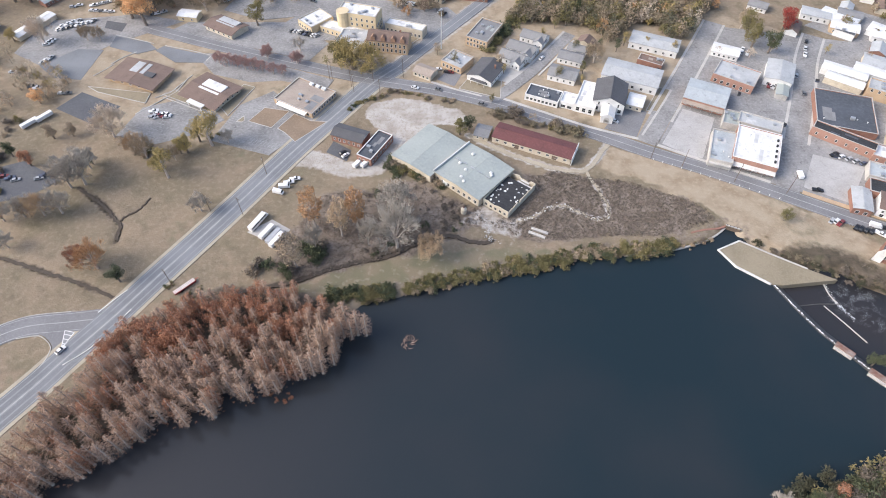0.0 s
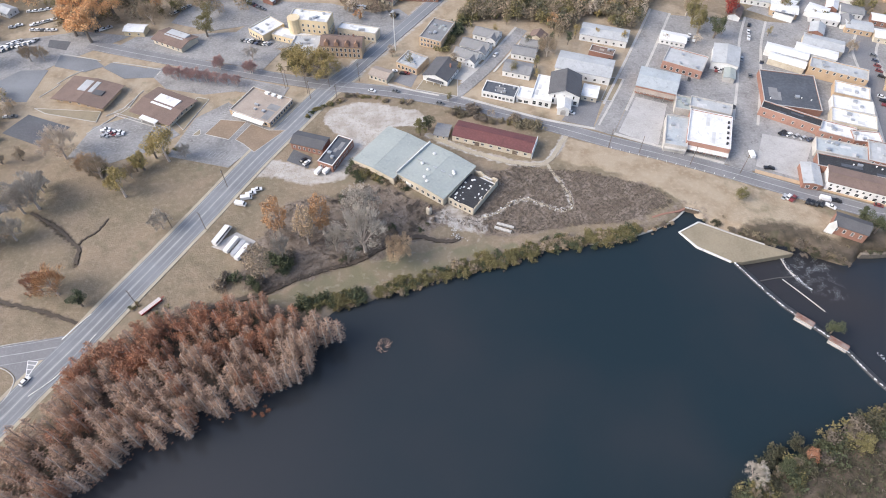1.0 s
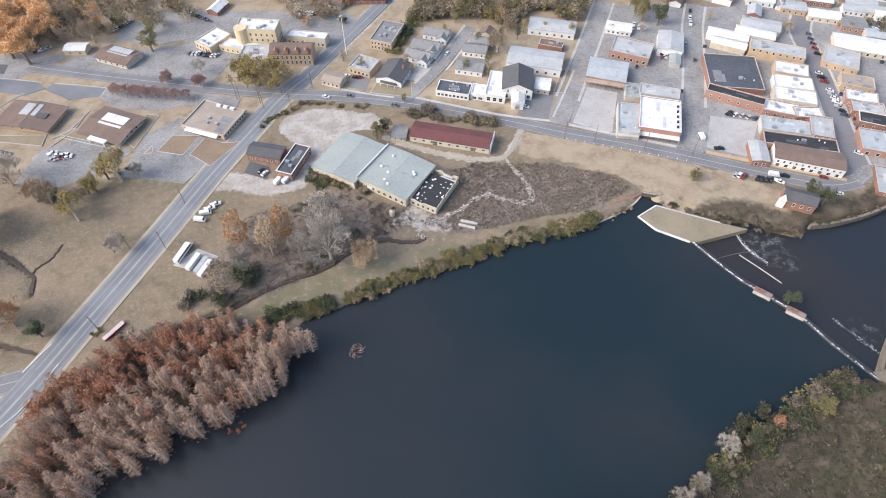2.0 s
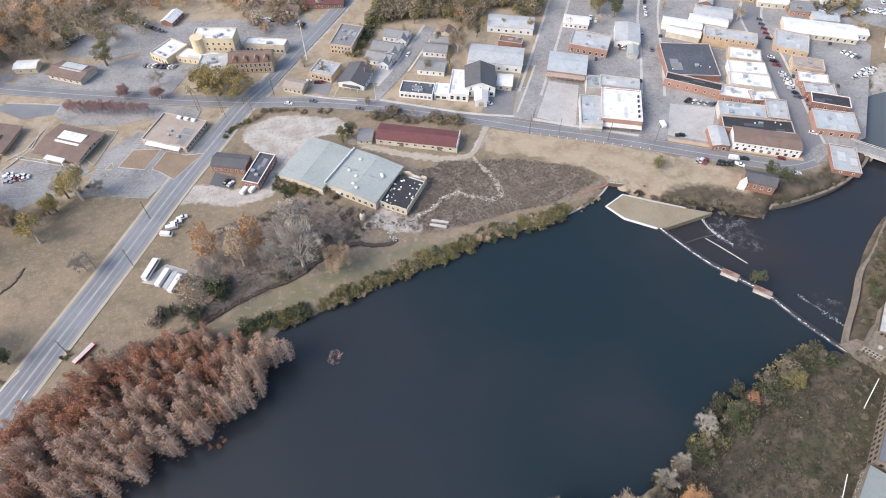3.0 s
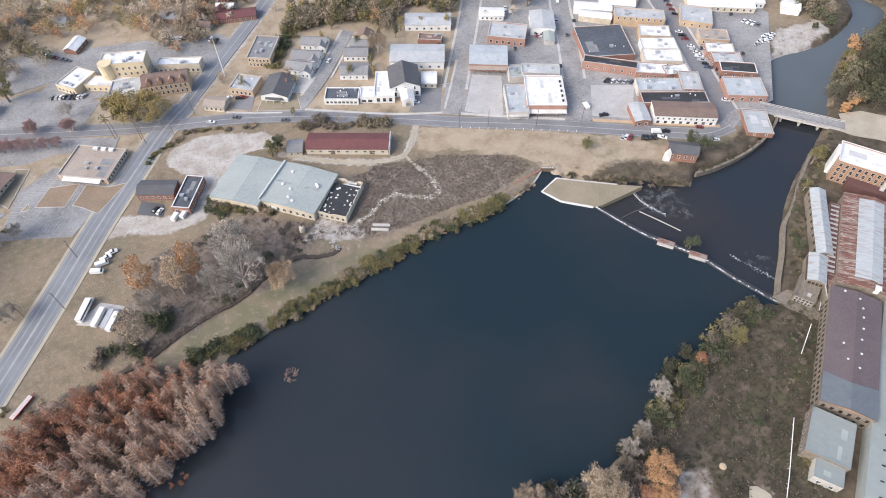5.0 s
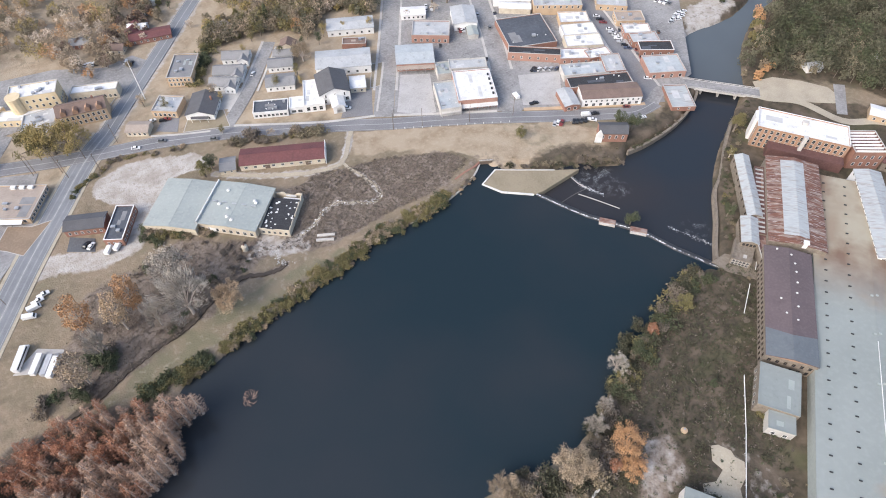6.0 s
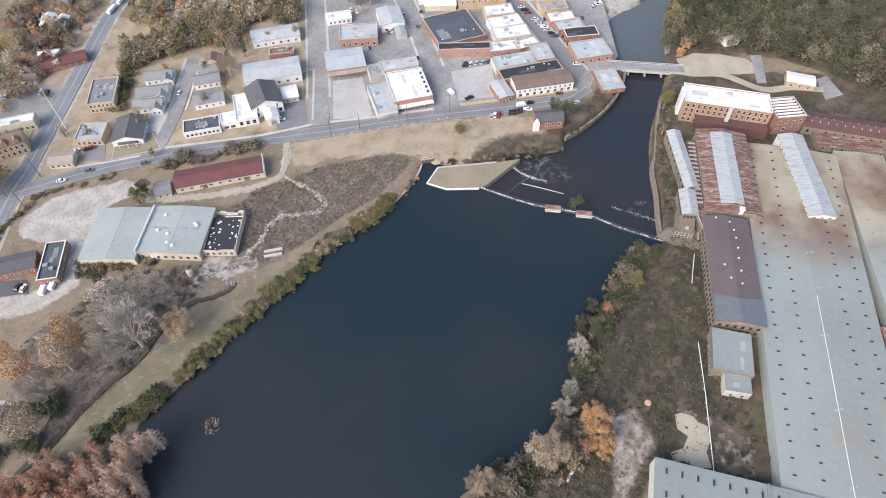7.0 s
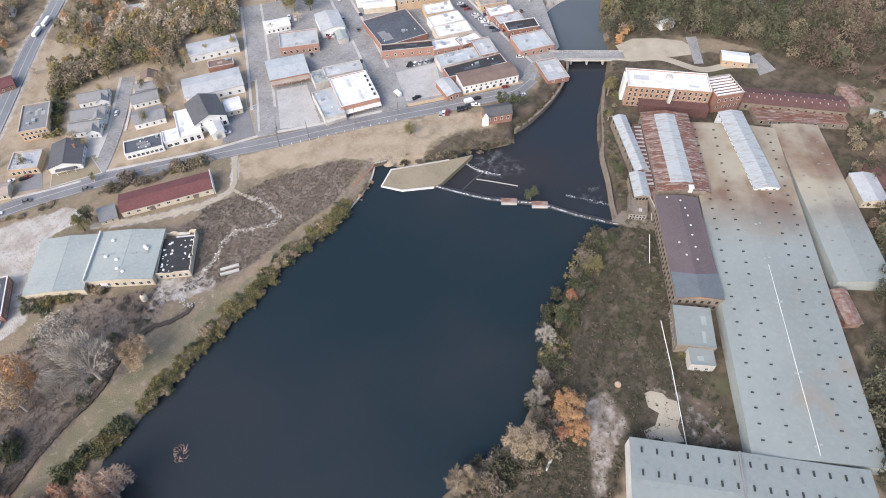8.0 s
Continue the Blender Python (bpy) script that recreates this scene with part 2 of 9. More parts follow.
M["leaf_red"] = foliage("leaf_red", (0.3, 0.05, 0.045), (0.24, 0.045, 0.04), (0.36, 0.09, 0.07))
M["leaf_dark"] = foliage("leaf_dark", (0.085, 0.08, 0.055), (0.062, 0.066, 0.042), (0.125, 0.115, 0.08))
M["leaf_gold"] = foliage("leaf_gold", (0.5, 0.38, 0.25), (0.43, 0.31, 0.2), (0.58, 0.46, 0.32))
M["leaf_brush"] = foliage("leaf_brush", (0.2, 0.165, 0.135), (0.155, 0.13, 0.105), (0.27, 0.23, 0.19))
M["leaf_russet"] = foliage("leaf_russet", (0.17, 0.12, 0.095), (0.13, 0.1, 0.078), (0.23, 0.165, 0.135))
M["leaf_yellow"] = foliage("leaf_yellow", (0.36, 0.27, 0.115), (0.3, 0.25, 0.11), (0.44, 0.34, 0.17))
# Orange leaves with low sunlight put into the colour.
M["leaf_glow"] = foliage("leaf_glow", (0.74, 0.42, 0.19), (0.66, 0.4, 0.21), (0.8, 0.54, 0.31))
# Haze over the far trees put into a paler leaf tone.
M["leaf_haze"] = foliage("leaf_haze", (0.58, 0.48, 0.385), (0.5, 0.42, 0.32), (0.66, 0.57, 0.48))
M["leaf_blush"] = foliage("leaf_blush", (0.44, 0.28, 0.25), (0.4, 0.27, 0.25), (0.5, 0.36, 0.33))
M["leaf_wood"] = foliage("leaf_wood", (0.25, 0.195, 0.135), (0.18, 0.165, 0.11), (0.33, 0.265, 0.195))
M["leaf_wood_green"] = foliage("leaf_wood_green", (0.105, 0.112, 0.068), (0.14, 0.132, 0.09), (0.185, 0.17, 0.12))

# ---- shapes ----
class Shape:
    """Collects the faces of one mesh."""

    def __init__(self):
        self.v, self.f, self.m = [], [], []

    def add(self, verts, faces, mi=0):
        k = len(self.v)
        self.v += [tuple(p) for p in verts]
        self.f += [tuple(i + k for i in f) for f in faces]
        self.m += [mi] * len(faces)
        return self

    def box(self, x0, y0, z0, x1, y1, z1, mi=0):
        return self.prism([(x0, y0), (x1, y0), (x1, y1), (x0, y1)], z0, z1, mi)

    def prism(self, poly, z0, z1, mi=0):
        """A column over a counter-clockwise plan."""
        n = len(poly)
        verts = [(x, y, z0) for x, y in poly] + [(x, y, z1) for x, y in poly]
        sides = [(i, (i + 1) % n, n + (i + 1) % n, n + i) for i in range(n)]
        return self.add(verts, [tuple(range(n - 1, -1, -1)), tuple(range(n, 2 * n))] + sides, mi)

    def tube(self, pts, radii, sides=6, mi=0):
        """A tapered tube along points."""
        rings = []
        for i, p in enumerate(pts):
            p = Vector(p)
            way = (Vector(pts[min(i + 1, len(pts) - 1)]) - Vector(pts[max(i - 1, 0)])).normalized()
            side = way.orthogonal().normalized()
            up = way.cross(side)
            rings += [p + radii[i] * (math.cos(a) * side + math.sin(a) * up) for a in (2 * math.pi * k / sides for k in range(sides))]
        faces = [(r * sides + k, r * sides + (k + 1) % sides, (r + 1) * sides + (k + 1) % sides, (r + 1) * sides + k) for r in range(len(pts) - 1) for k in range(sides)]
        faces += [tuple(range(sides - 1, -1, -1)), tuple(range((len(pts) - 1) * sides, len(pts) * sides))]
        return self.add(rings, faces, mi)

    def shear(self, k):
        self.v = [(x + k * y, y, z) for x, y, z in self.v]
        return self

    def mesh(self, name, mats, smooth=False):
        me = bpy.data.meshes.new(name)
        me.from_pydata(self.v, [], self.f)
        for m in mats if isinstance(mats, (list, tuple)) else [mats]:
            me.materials.append(M[m])
        me.polygons.foreach_set("material_index", self.m)
        if smooth:
            me.polygons.foreach_set("use_smooth", [True] * len(self.f))
        me.update()
        return me


def part(name, shape, mats, parent=None, label="", at=None, smooth=False):
    """One mesh object under a thing or a part."""
    ob = new(name, shape if isinstance(shape, bpy.types.Mesh) else shape.mesh(name, mats, smooth))
    ob.parent = parent
    if at is not None:
        ob.matrix_basis = at
    return tagged(ob, label)


def thing(name, x, y, rot, label, category, z=0.0, group="", tall=1.0):
    """An Empty at the base of a thing of several parts."""
    ob = new(name)
    ob.empty_display_size = 0.5
    ob.matrix_basis = pose(x, y, z, 0, 0, rot) @ Matrix.Diagonal((1, 1, tall, 1))
    return tagged(ob, label, category, group)


def smoothed(pts, steps=6, closed=False):
    """A Catmull-Rom line through plan points."""
    pts = [Vector(p) for p in pts]
    n, out = len(pts), []
    for i in range(n if closed else n - 1):
        if closed:
            a, b, c, d = (pts[(i + k) % n] for k in (-1, 0, 1, 2))
        else:
            a, b, c, d = (pts[min(max(i + k, 0), n - 1)] for k in (-1, 0, 1, 2))
        for s in range(steps):
            t = s / steps
            out.append(0.5 * (2 * b + (c - a) * t + (2 * a - 5 * b + 4 * c - d) * t * t + (3 * b - a - 3 * c + d) * t**3))
    return out if closed else out + [pts[-1]]


def strip(line, width, z0, z1, offset=0.0):
    """A slab that follows a plan line."""
    s, n = Shape(), len(line)
    half = width / 2
    for i, p in enumerate(line):
        way = (line[min(i + 1, n - 1)] - line[max(i - 1, 0)]).normalized()
        left = Vector((-way.y, way.x))
        for q, z in ((p + left * (offset + half), z0), (p + left * (offset + half), z1), (p + left * (offset - half), z1), (p + left * (offset - half), z0)):
            s.v.append((q.x, q.y, z))
    for i in range(n - 1):
        a, b = 4 * i, 4 * i + 4
        for j in range(4):
            s.f.append((a + j, a + (j + 1) % 4, b + (j + 1) % 4, b + j))
            s.m.append(0)
    s.f += [(3, 2, 1, 0), tuple(4 * n - 4 + k for k in range(4))]
    s.m += [0, 0]
    s.f = [tuple(reversed(f)) for f in s.f]
    return s


def signed(px, py, poly):
    """Distance of many plan points to a polygon, negative inside."""
    best, inside = np.full(px.shape, 1e9), np.zeros(px.shape, bool)
    for (ax, ay), (bx, by) in zip(poly, poly[1:] + poly[:1]):
        ex, ey = bx - ax, by - ay
        t = np.clip(((px - ax) * ex + (py - ay) * ey) / (ex * ex + ey * ey + 1e-9), 0, 1)
        best = np.minimum(best, np.hypot(px - ax - t * ex, py - ay - t * ey))
        cross = ((ay > py) != (by > py)) & (px < ex * (py - ay) / (ey if abs(ey) > 1e-9 else 1e-9) + ax)
        inside ^= cross
    return np.where(inside, -best, best)


def line_far(px, py, line):
    best = np.full(px.shape, 1e9)
    for (ax, ay), (bx, by) in zip(line, line[1:]):
        ex, ey = bx - ax, by - ay
        t = np.clip(((px - ax) * ex + (py - ay) * ey) / (ex * ex + ey * ey + 1e-9), 0, 1)
        best = np.minimum(best, np.hypot(px - ax - t * ex, py - ay - t * ey))
    return best


def flat_noise(x, y, seed=0):
    """A cheap smooth noise about 0 for arrays."""
    out = np.zeros_like(x)
    rng = np.random.RandomState(seed)
    for k in range(14):
        a, f, ph = rng.uniform(0, 6.28), rng.uniform(0.02, 0.35), rng.uniform(0, 6.28)
        out += np.sin((x * np.cos(a) + y * np.sin(a)) * f + ph) / 14**0.5
    return out


# ---- the river: a mill pond above the dam, the tail water below it ----
POND, TAIL = -1.5, -3.8
DAM = [(152.1, 139.1), (156.9, 126.8), (162.6, 113.9), (168.9, 104.4), (177.8, 90.3), (183.1, 74.2), (191.6, 55.1)]
NORTH_SHORE = [(-189.7, 41.2), (-146, 76.2), (-120.4, 93.5), (-94.2, 99.9), (-80.4, 105.9), (-66.5, 109.2), (-55, 119.1), (-46.6, 129), (-32.2, 140.8), (-22.6, 142.9), (-7.8, 146.5), (7.1, 148.5), (20.4, 152.4), (32.9, 152.9), (47.3, 154.4), (60.5, 158), (74.8, 160.1), (88.5, 159.8), (101.4, 159.9), (119.4, 162.9), (133.1, 167.7), (143, 173.5)]
EAST_SHORE = [(186.6, 58), (174.7, 57.5), (160.7, 55.8), (147.5, 52.4), (135.4, 49.2), (121.1, 45.3), (110.4, 41.9), (98.7, 36.7), (88.5, 32.3), (73.1, 31), (60.7, 32.8), (51.6, 36.2), (41.6, 36), (16.2, 33.7)]
pond = smoothed(NORTH_SHORE, 4) + [Vector(p) for p in [(145.2, 171.9), (145.7, 165.1), (152.1, 139.1)]] + [Vector(p) for p in DAM] + smoothed(EAST_SHORE, 4)
pond += [Vector((-88.9, -241.4)), Vector((-355.9, -161.8))]
TAIL_NORTH = [(155.3, 143.1), (174.3, 148.7), (187.6, 144.7), (194.6, 137.2), (206.2, 131.4), (215.8, 136.6), (227.8, 135.4), (249.9, 136.2), (270.4, 141.9), (284.8, 148.9), (292.5, 158.7)]
FAR_WEST = [(291.8, 160.2), (305.4, 176.6), (319.6, 190.4), (336.9, 191.8), (360.6, 189.8), (387.8, 194.4), (411.7, 204.9), (420.6, 220.3)]
FAR_EAST = [(434, 216.7), (432.1, 195.1), (383.9, 180.8), (359.4, 171.5), (334.9, 156.6), (311.3, 134.7)]
TAIL_EAST = [(305.8, 133.4), (285.3, 122.3), (264.9, 113), (247.5, 103.4), (229.3, 90.2), (214.6, 76.3), (202.7, 66.8), (193.3, 59.9)]
far_river = smoothed(FAR_WEST, 4) + smoothed(FAR_EAST, 4)
tail = smoothed(TAIL_NORTH, 4) + smoothed(TAIL_EAST, 4) + [Vector(p) for p in reversed(DAM)]
POND_POLY, TAIL_POLY, FAR_POLY = [tuple(p) for p in pond], [tuple(p) for p in tail], [tuple(p) for p in far_river]


def water_mesh(name, poly, level, keep, grow=3.0):
    """A sheet that runs a little way under its banks, but stops at the dam."""
    n, out = len(poly), []
    area = sum(a[0] * b[1] - b[0] * a[1] for a, b in zip(poly, poly[1:] + poly[:1]))
    for i, p in enumerate(poly):
        a, b = Vector(poly[i - 1]), Vector(poly[(i + 1) % n])
        way = b - a
        out_way = Vector((way.y, -way.x)).normalized() * (1 if area > 0 else -1)
        near_dam = min((Vector(p) - Vector(q)).length for q in keep) < 3.0
        q = Vector(p) + out_way * (0.0 if near_dam else grow)
        out.append((q.x, q.y, level))
    bm = bmesh.new()
    face = bm.faces.new([bm.verts.new(p) for p in out])
    if face.normal.z < 0 or area < 0:
        bmesh.ops.reverse_faces(bm, faces=bm.faces)
    bmesh.ops.triangulate(bm, faces=bm.faces)
    me = bpy.data.meshes.new(name)
    bm.to_mesh(me)
    bm.free()
    return me


def water_material(name, deep, murky, rough, ripple, foam=()):
    m, nt, b = principled(name)
    coord = nt.nodes.new("ShaderNodeNewGeometry").outputs["Position"]
    sepx = nt.nodes.new("ShaderNodeSeparateXYZ")
    nt.links.new(coord, sepx.inputs[0])
    # West-to-east fade: brown silt and varying sky reflection put into the colour.
    silt_and_sky = nt.nodes.new("ShaderNodeMapRange")
    silt_and_sky.inputs[1].default_value, silt_and_sky.inputs[2].default_value, silt_and_sky.inputs[3].default_value, silt_and_sky.inputs[4].default_value = -120, 50, 1.0, 0.0
    nt.links.new(sepx.outputs[0], silt_and_sky.inputs[0])
    base = mixed(nt, deep, murky, silt_and_sky.outputs[0])
    col = mixed(nt, base, murky, times(nt, noised(nt, coord, 0.012, 0.4, 0.75, 3.0), 0.6))
    for fx, fy, reach in foam:
        far = nt.nodes.new("ShaderNodeVectorMath")
        far.operation = "DISTANCE"
        nt.links.new(coord, far.inputs[0])
        far.inputs[1].default_value = (fx, fy, TAIL)
        near = nt.nodes.new("ShaderNodeMapRange")
        near.inputs[1].default_value, near.inputs[2].default_value = reach, reach * 0.2
        nt.links.new(far.outputs["Value"], near.inputs[0])
        lace = times(nt, noised(nt, coord, 2.6, 0.5, 0.66, 6.0), noised(nt, coord, 0.3, 0.48, 0.62, 3.0))
        col = mixed(nt, col, (0.62, 0.66, 0.68), times(nt, times(nt, lace, near.outputs[0]), 0.5))
    nt.links.new(col, b.inputs["Base Color"])
    b.inputs["Roughness"].default_value, b.inputs["IOR"].default_value = rough, 1.33
    bp = nt.nodes.new("ShaderNodeBump")
    bp.inputs["Strength"].default_value, bp.inputs["Distance"].default_value = ripple, 0.1
    nt.links.new(noised(nt, coord, 0.9, 0.2, 0.8), bp.inputs["Height"])
    nt.links.new(bp.outputs[0], b.inputs["Normal"])
    return m


M["water_pond"] = water_material("water_pond", (0.0145, 0.0255, 0.0325), (0.038, 0.038, 0.041), 0.08, 0.04)
M["water_tail"] = water_material("water_tail", (0.024, 0.03, 0.038), (0.045, 0.035, 0.031), 0.12, 0.15, [(*p, r) for p, r in zip([(185.3, 131.2), (191.7, 133.5), (203, 78.5), (191.2, 118.9)], (14.0, 7.0, 8.0, 7.0))])
# The sky's reflection on the far river is put into this pale base.
M["water_far"] = water_material("water_far", (0.1, 0.115, 0.125), (0.075, 0.08, 0.085), 0.2, 0.3)
for name, poly, level, label in (("water_far", FAR_POLY, TAIL - 0.02, "shallow river above the bridge with sky reflection put into its pale colour"), ("water_pond", POND_POLY, POND, "still dark blue mill pond under an overcast sky"), ("water_tail", TAIL_POLY, TAIL, "dark brown rippled river below the dam")):
    me = water_mesh(name, poly, level, DAM)
    me.materials.append(M[name])
    tagged(new(name, me), label, "water", kind="structure")

# ---- ground: one sheet to the horizon ----
ROAD_HIGHWAY = [(-184.5, 79.6), (-175, 93.9), (-162, 110.5), (-154.3, 121.2), (-139.1, 141.1), (-125.4, 160.7), (-109.1, 183.5), (-94, 205.2), (-71.2, 238.8), (-50.4, 266.7), (-30.6, 293), (-14.4, 309), (6, 333), (32.8, 363.9), (78.6, 416.9), (99.2, 436.8), (120.8, 460.9), (141.9, 487.8)]
ROAD_MAIN = [(-177.5, 361.8), (-162.4, 354.3), (-122.3, 336), (-65.6, 311.7), (-25.8, 296.4), (7, 286), (41.4, 271), (68.4, 256.5), (94.5, 241.5), (119.8, 225.8), (145.8, 211.4), (171.4, 196), (197.3, 179.4), (221, 164.8), (238.5, 155.3), (254.3, 154.7)]
ROAD_BRANCH = [(-203.3, 125.3), (-189.9, 131.5), (-176.2, 137.4), (-158.5, 138.7), (-143.7, 139.7)]
ROAD_OAK = [(118.7, 233.7), (131.9, 253.3), (148, 276.5), (169.5, 308.1), (193.8, 344.4)]
ROAD_ELM = [(180.8, 194.6), (200, 229.4), (219.2, 264.7), (236.6, 299.8), (252.8, 325.7)]
ROAD_FRONT = [(254.3, 154.7), (261, 165.5), (267.2, 183.7), (275.7, 205.3), (285.3, 228.7), (294.5, 254.3), (304.7, 283), (326.3, 307)]
ROAD_LANE = [(39.8, 274.9), (51.6, 285.2), (67, 300.7), (82.9, 319.9), (97, 337.3)]
TRACK_YARD = [(-71.8, 233.8), (-57.2, 231.6), (-43.6, 223.4), (-27.4, 223.7), (-16.4, 240), (-11.1, 253.5)]
TRACK_MEADOW = [(98.4, 235.5), (89.6, 223.5), (80.7, 215), (66.6, 217.1), (51.7, 224.8), (37.1, 234.4), (22.5, 246)]
TRACK_WALK = [(40.5, 182.8), (49.4, 185.3), (58.3, 190.6), (65.6, 191.4), (72.3, 187), (80.7, 181.4), (86.5, 183.5), (87.3, 191.3), (84.6, 202.9), (81.6, 213.7)]
TRACK_DAM = [(14.9, 175.8), (38.2, 167.9), (58.8, 166.7), (75.3, 167.5), (92.7, 168.9), (110.1, 168.5), (123.7, 171.3), (139.9, 177.6)]
LOT_GRAVEL = [(-35.6, 265.9), (-23.3, 279.9), (-9.3, 281.8), (19.2, 270), (20.4, 251.7), (6.9, 255.5), (-13.7, 238.9), (-23.3, 249.7)]
FIELD_BRUSH = [(50.4, 212.2), (66, 215.5), (81.9, 210.6), (103.8, 205.2), (120.9, 195.6), (135.3, 186.7), (138.6, 178.1), (124.6, 173), (104.8, 169.7), (82.3, 170.8), (60, 169.9), (40.1, 173.5), (27.2, 182.3), (39.7, 188.4), (53.4, 202.7)]
FIELD_EAST = [(186.6, 56), (217.1, 49), (206.8, 33.8), (170.9, 17), (141, -20.4), (121.9, -33.8), (101.2, -4.3), (75.8, -10.3), (40.4, 32.5), (62, 25.7), (98.5, 31.2), (137.6, 48.5)]
SAND_EAST = [(122.3, 1.9), (127.6, -3.9), (122.2, -13.9), (113.7, -19.8), (107.7, -8.6)]
GRAVEL_EAST = [(104.4, 16.8), (111.7, 13.5), (107.5, 0.4), (95.4, -0.8), (81.4, -7.3), (72.3, -6.1), (89.2, 6.8)]
GRAVEL_EAST_B = [(122, 6.9), (132.9, -10.5), (136.6, -22.4), (123.3, -32.1), (113.3, -21.1), (122.9, -13)]
WOODS_YARD = [(-56.2, 205.2), (-24.2, 210.5), (-8, 211.6), (24.9, 192.5), (27.2, 182.3), (5.1, 177), (-17.5, 165.8), (-37.9, 159.7), (-61.7, 155.6), (-72.8, 157.1), (-73.8, 175.4)]
MEADOW_GREEN = [(-62, 152.9), (-42.7, 160.1), (-17.5, 165.8), (1.9, 164.8), (22.4, 166.6), (37.9, 167.2), (52.2, 163.4), (32.9, 152.5), (-2.9, 146.3), (-40.2, 144.7), (-75.1, 143.8), (-107.7, 149.6)]
TAN_BANK = [(98.1, 234.7), (122.5, 218), (158.5, 197.8), (194, 175), (213.7, 155.5), (200, 143.1), (148.7, 159.8), (139.9, 177.6), (132.9, 188), (103.8, 205.2), (86.8, 215.3)]
CYPRESS_BANK = [(-160.8, 70.7), (-140, 118.4), (-138.9, 131.7), (-107.6, 146.7), (-76.7, 151.3), (-61.6, 147.2), (-31.7, 134.7), (-46.9, 109.9), (-72.6, 97.1), (-111.5, 85.2), (-136.3, 68.3)]
EARTH_BARE = [(19.6, 192.7), (34.7, 189.6), (40.4, 182.5), (40.1, 173.5), (25.7, 177.5), (17.3, 184.4)]
CREEK_WEST = [(-220.7, 185), (-206.8, 178.2), (-192, 172.6), (-180, 167.3), (-169, 162.9), (-161.1, 159.6), (-151.9, 155.3), (-142.6, 150.3)]
CREEK_WEST_B = [(-178.2, 219), (-170.1, 212.6), (-163.9, 207.4), (-158.8, 202.5), (-154.3, 196.7), (-150.3, 192.5), (-150, 187.6), (-149.8, 182.8)]
CREEK_WEST_C = [(-151.2, 195.4), (-148.4, 198.8), (-144.4, 201.3), (-141.9, 205.5), (-140, 209.8)]
CREEK = [(-91.7, 148.4), (-78.9, 151.3), (-70.6, 152.7), (-64.1, 153.7), (-57.5, 156.1), (-49.8, 159.3), (-42.4, 161.2), (-35, 163.2), (-27.6, 164.1), (-22.5, 165.3), (-17.1, 167.3), (-11.5, 170.7), (-3.3, 174.1), (2.7, 175.8), (9.9, 175.7), (16.5, 172.4), (23.7, 170.9), (27.8, 172)]

axis = lambda lo, hi, step, far: np.array([lo - s for s in sorted(far, reverse=True)] + list(np.arange(lo, hi + 0.1, step)) + [hi + s for s in far])
FAR = [6, 15, 30, 60, 120, 250, 600, 1500, 4000]
gx, gy = np.meshgrid(axis(-270, 450, 2.0, FAR), axis(-120, 480, 2.0, FAR))
px, py = gx.ravel(), gy.ravel()
s_pond, s_tail = signed(px, py, POND_POLY), np.minimum(signed(px, py, TAIL_POLY), signed(px, py, FAR_POLY))
rough_edge = 0.7 * flat_noise(px * 3, py * 3, 5)
wet = np.minimum(s_pond + rough_edge, s_tail + 0.5 * rough_edge)
ground_z = -0.12 + 0.1 * flat_noise(px * 0.4, py * 0.4, 2)
ground_z = np.minimum(ground_z, 0.0)
bank_p = POND - 2.0 + (s_pond + rough_edge + 3.0) * 2.0 / 3.0
bank_t = TAIL - 2.0 + (s_tail + 0.5 * rough_edge + 1.6) * 2.0 / 1.6
z = np.minimum(ground_z, np.where(s_pond < 12, np.maximum(bank_p, -4.0), 9.0))
z = np.minimum(z, np.where(s_tail < 12, np.maximum(bank_t, -7.5), 9.0))
ISLAND = [(145.3, 164.9), (133.6, 160.4), (138.4, 150.4), (150.7, 139.7), (156.1, 138.8), (181.9, 140), (170.8, 146.9), (156.8, 156.6)]
TRENCH = [(144.8, 168.3), (159.2, 160.4), (173.4, 151.1), (187, 142.9), (189.3, 138), (181.3, 137.7), (169.3, 145.3), (155.6, 154.9), (143, 163.2)]
z = np.where(signed(px, py, ISLAND) < 1.0, np.minimum(z, -4.0), z)
z = np.minimum(z, np.where(signed(px, py, TRENCH) < 4, np.maximum(-2.6, -2.6 + (signed(px, py, TRENCH) + 1.0) * 0.9), 9.0))
for creek, deep, wide in ((CREEK, 1.0, 2.2), (CREEK_WEST, 0.9, 2.4), (CREEK_WEST_B, 0.9, 2.4), (CREEK_WEST_C, 0.6, 2.0)):
    z -= deep * np.clip(1 - line_far(px, py, creek) / wide, 0, 1)


def mask(poly, soft=4.0, grow=0.0, ragged=2.0, seed=3):
    d = signed(px, py, [tuple(p) for p in poly]) - grow + ragged * flat_noise(px * 1.6, py * 1.6, seed)
    return np.clip(0.5 - d / soft, 0, 1)


def track(line, wide, soft=2.5):
    return np.clip(0.5 - (line_far(px, py, line) - wide / 2 + 0.5 * flat_noise(px * 2, py * 2, 8)) / soft, 0, 1)


SAND_RIVER = [(317.5, 187.8), (346.8, 186.7), (376.5, 195.2), (381.4, 210), (349.9, 210.4), (331.9, 201.1)]
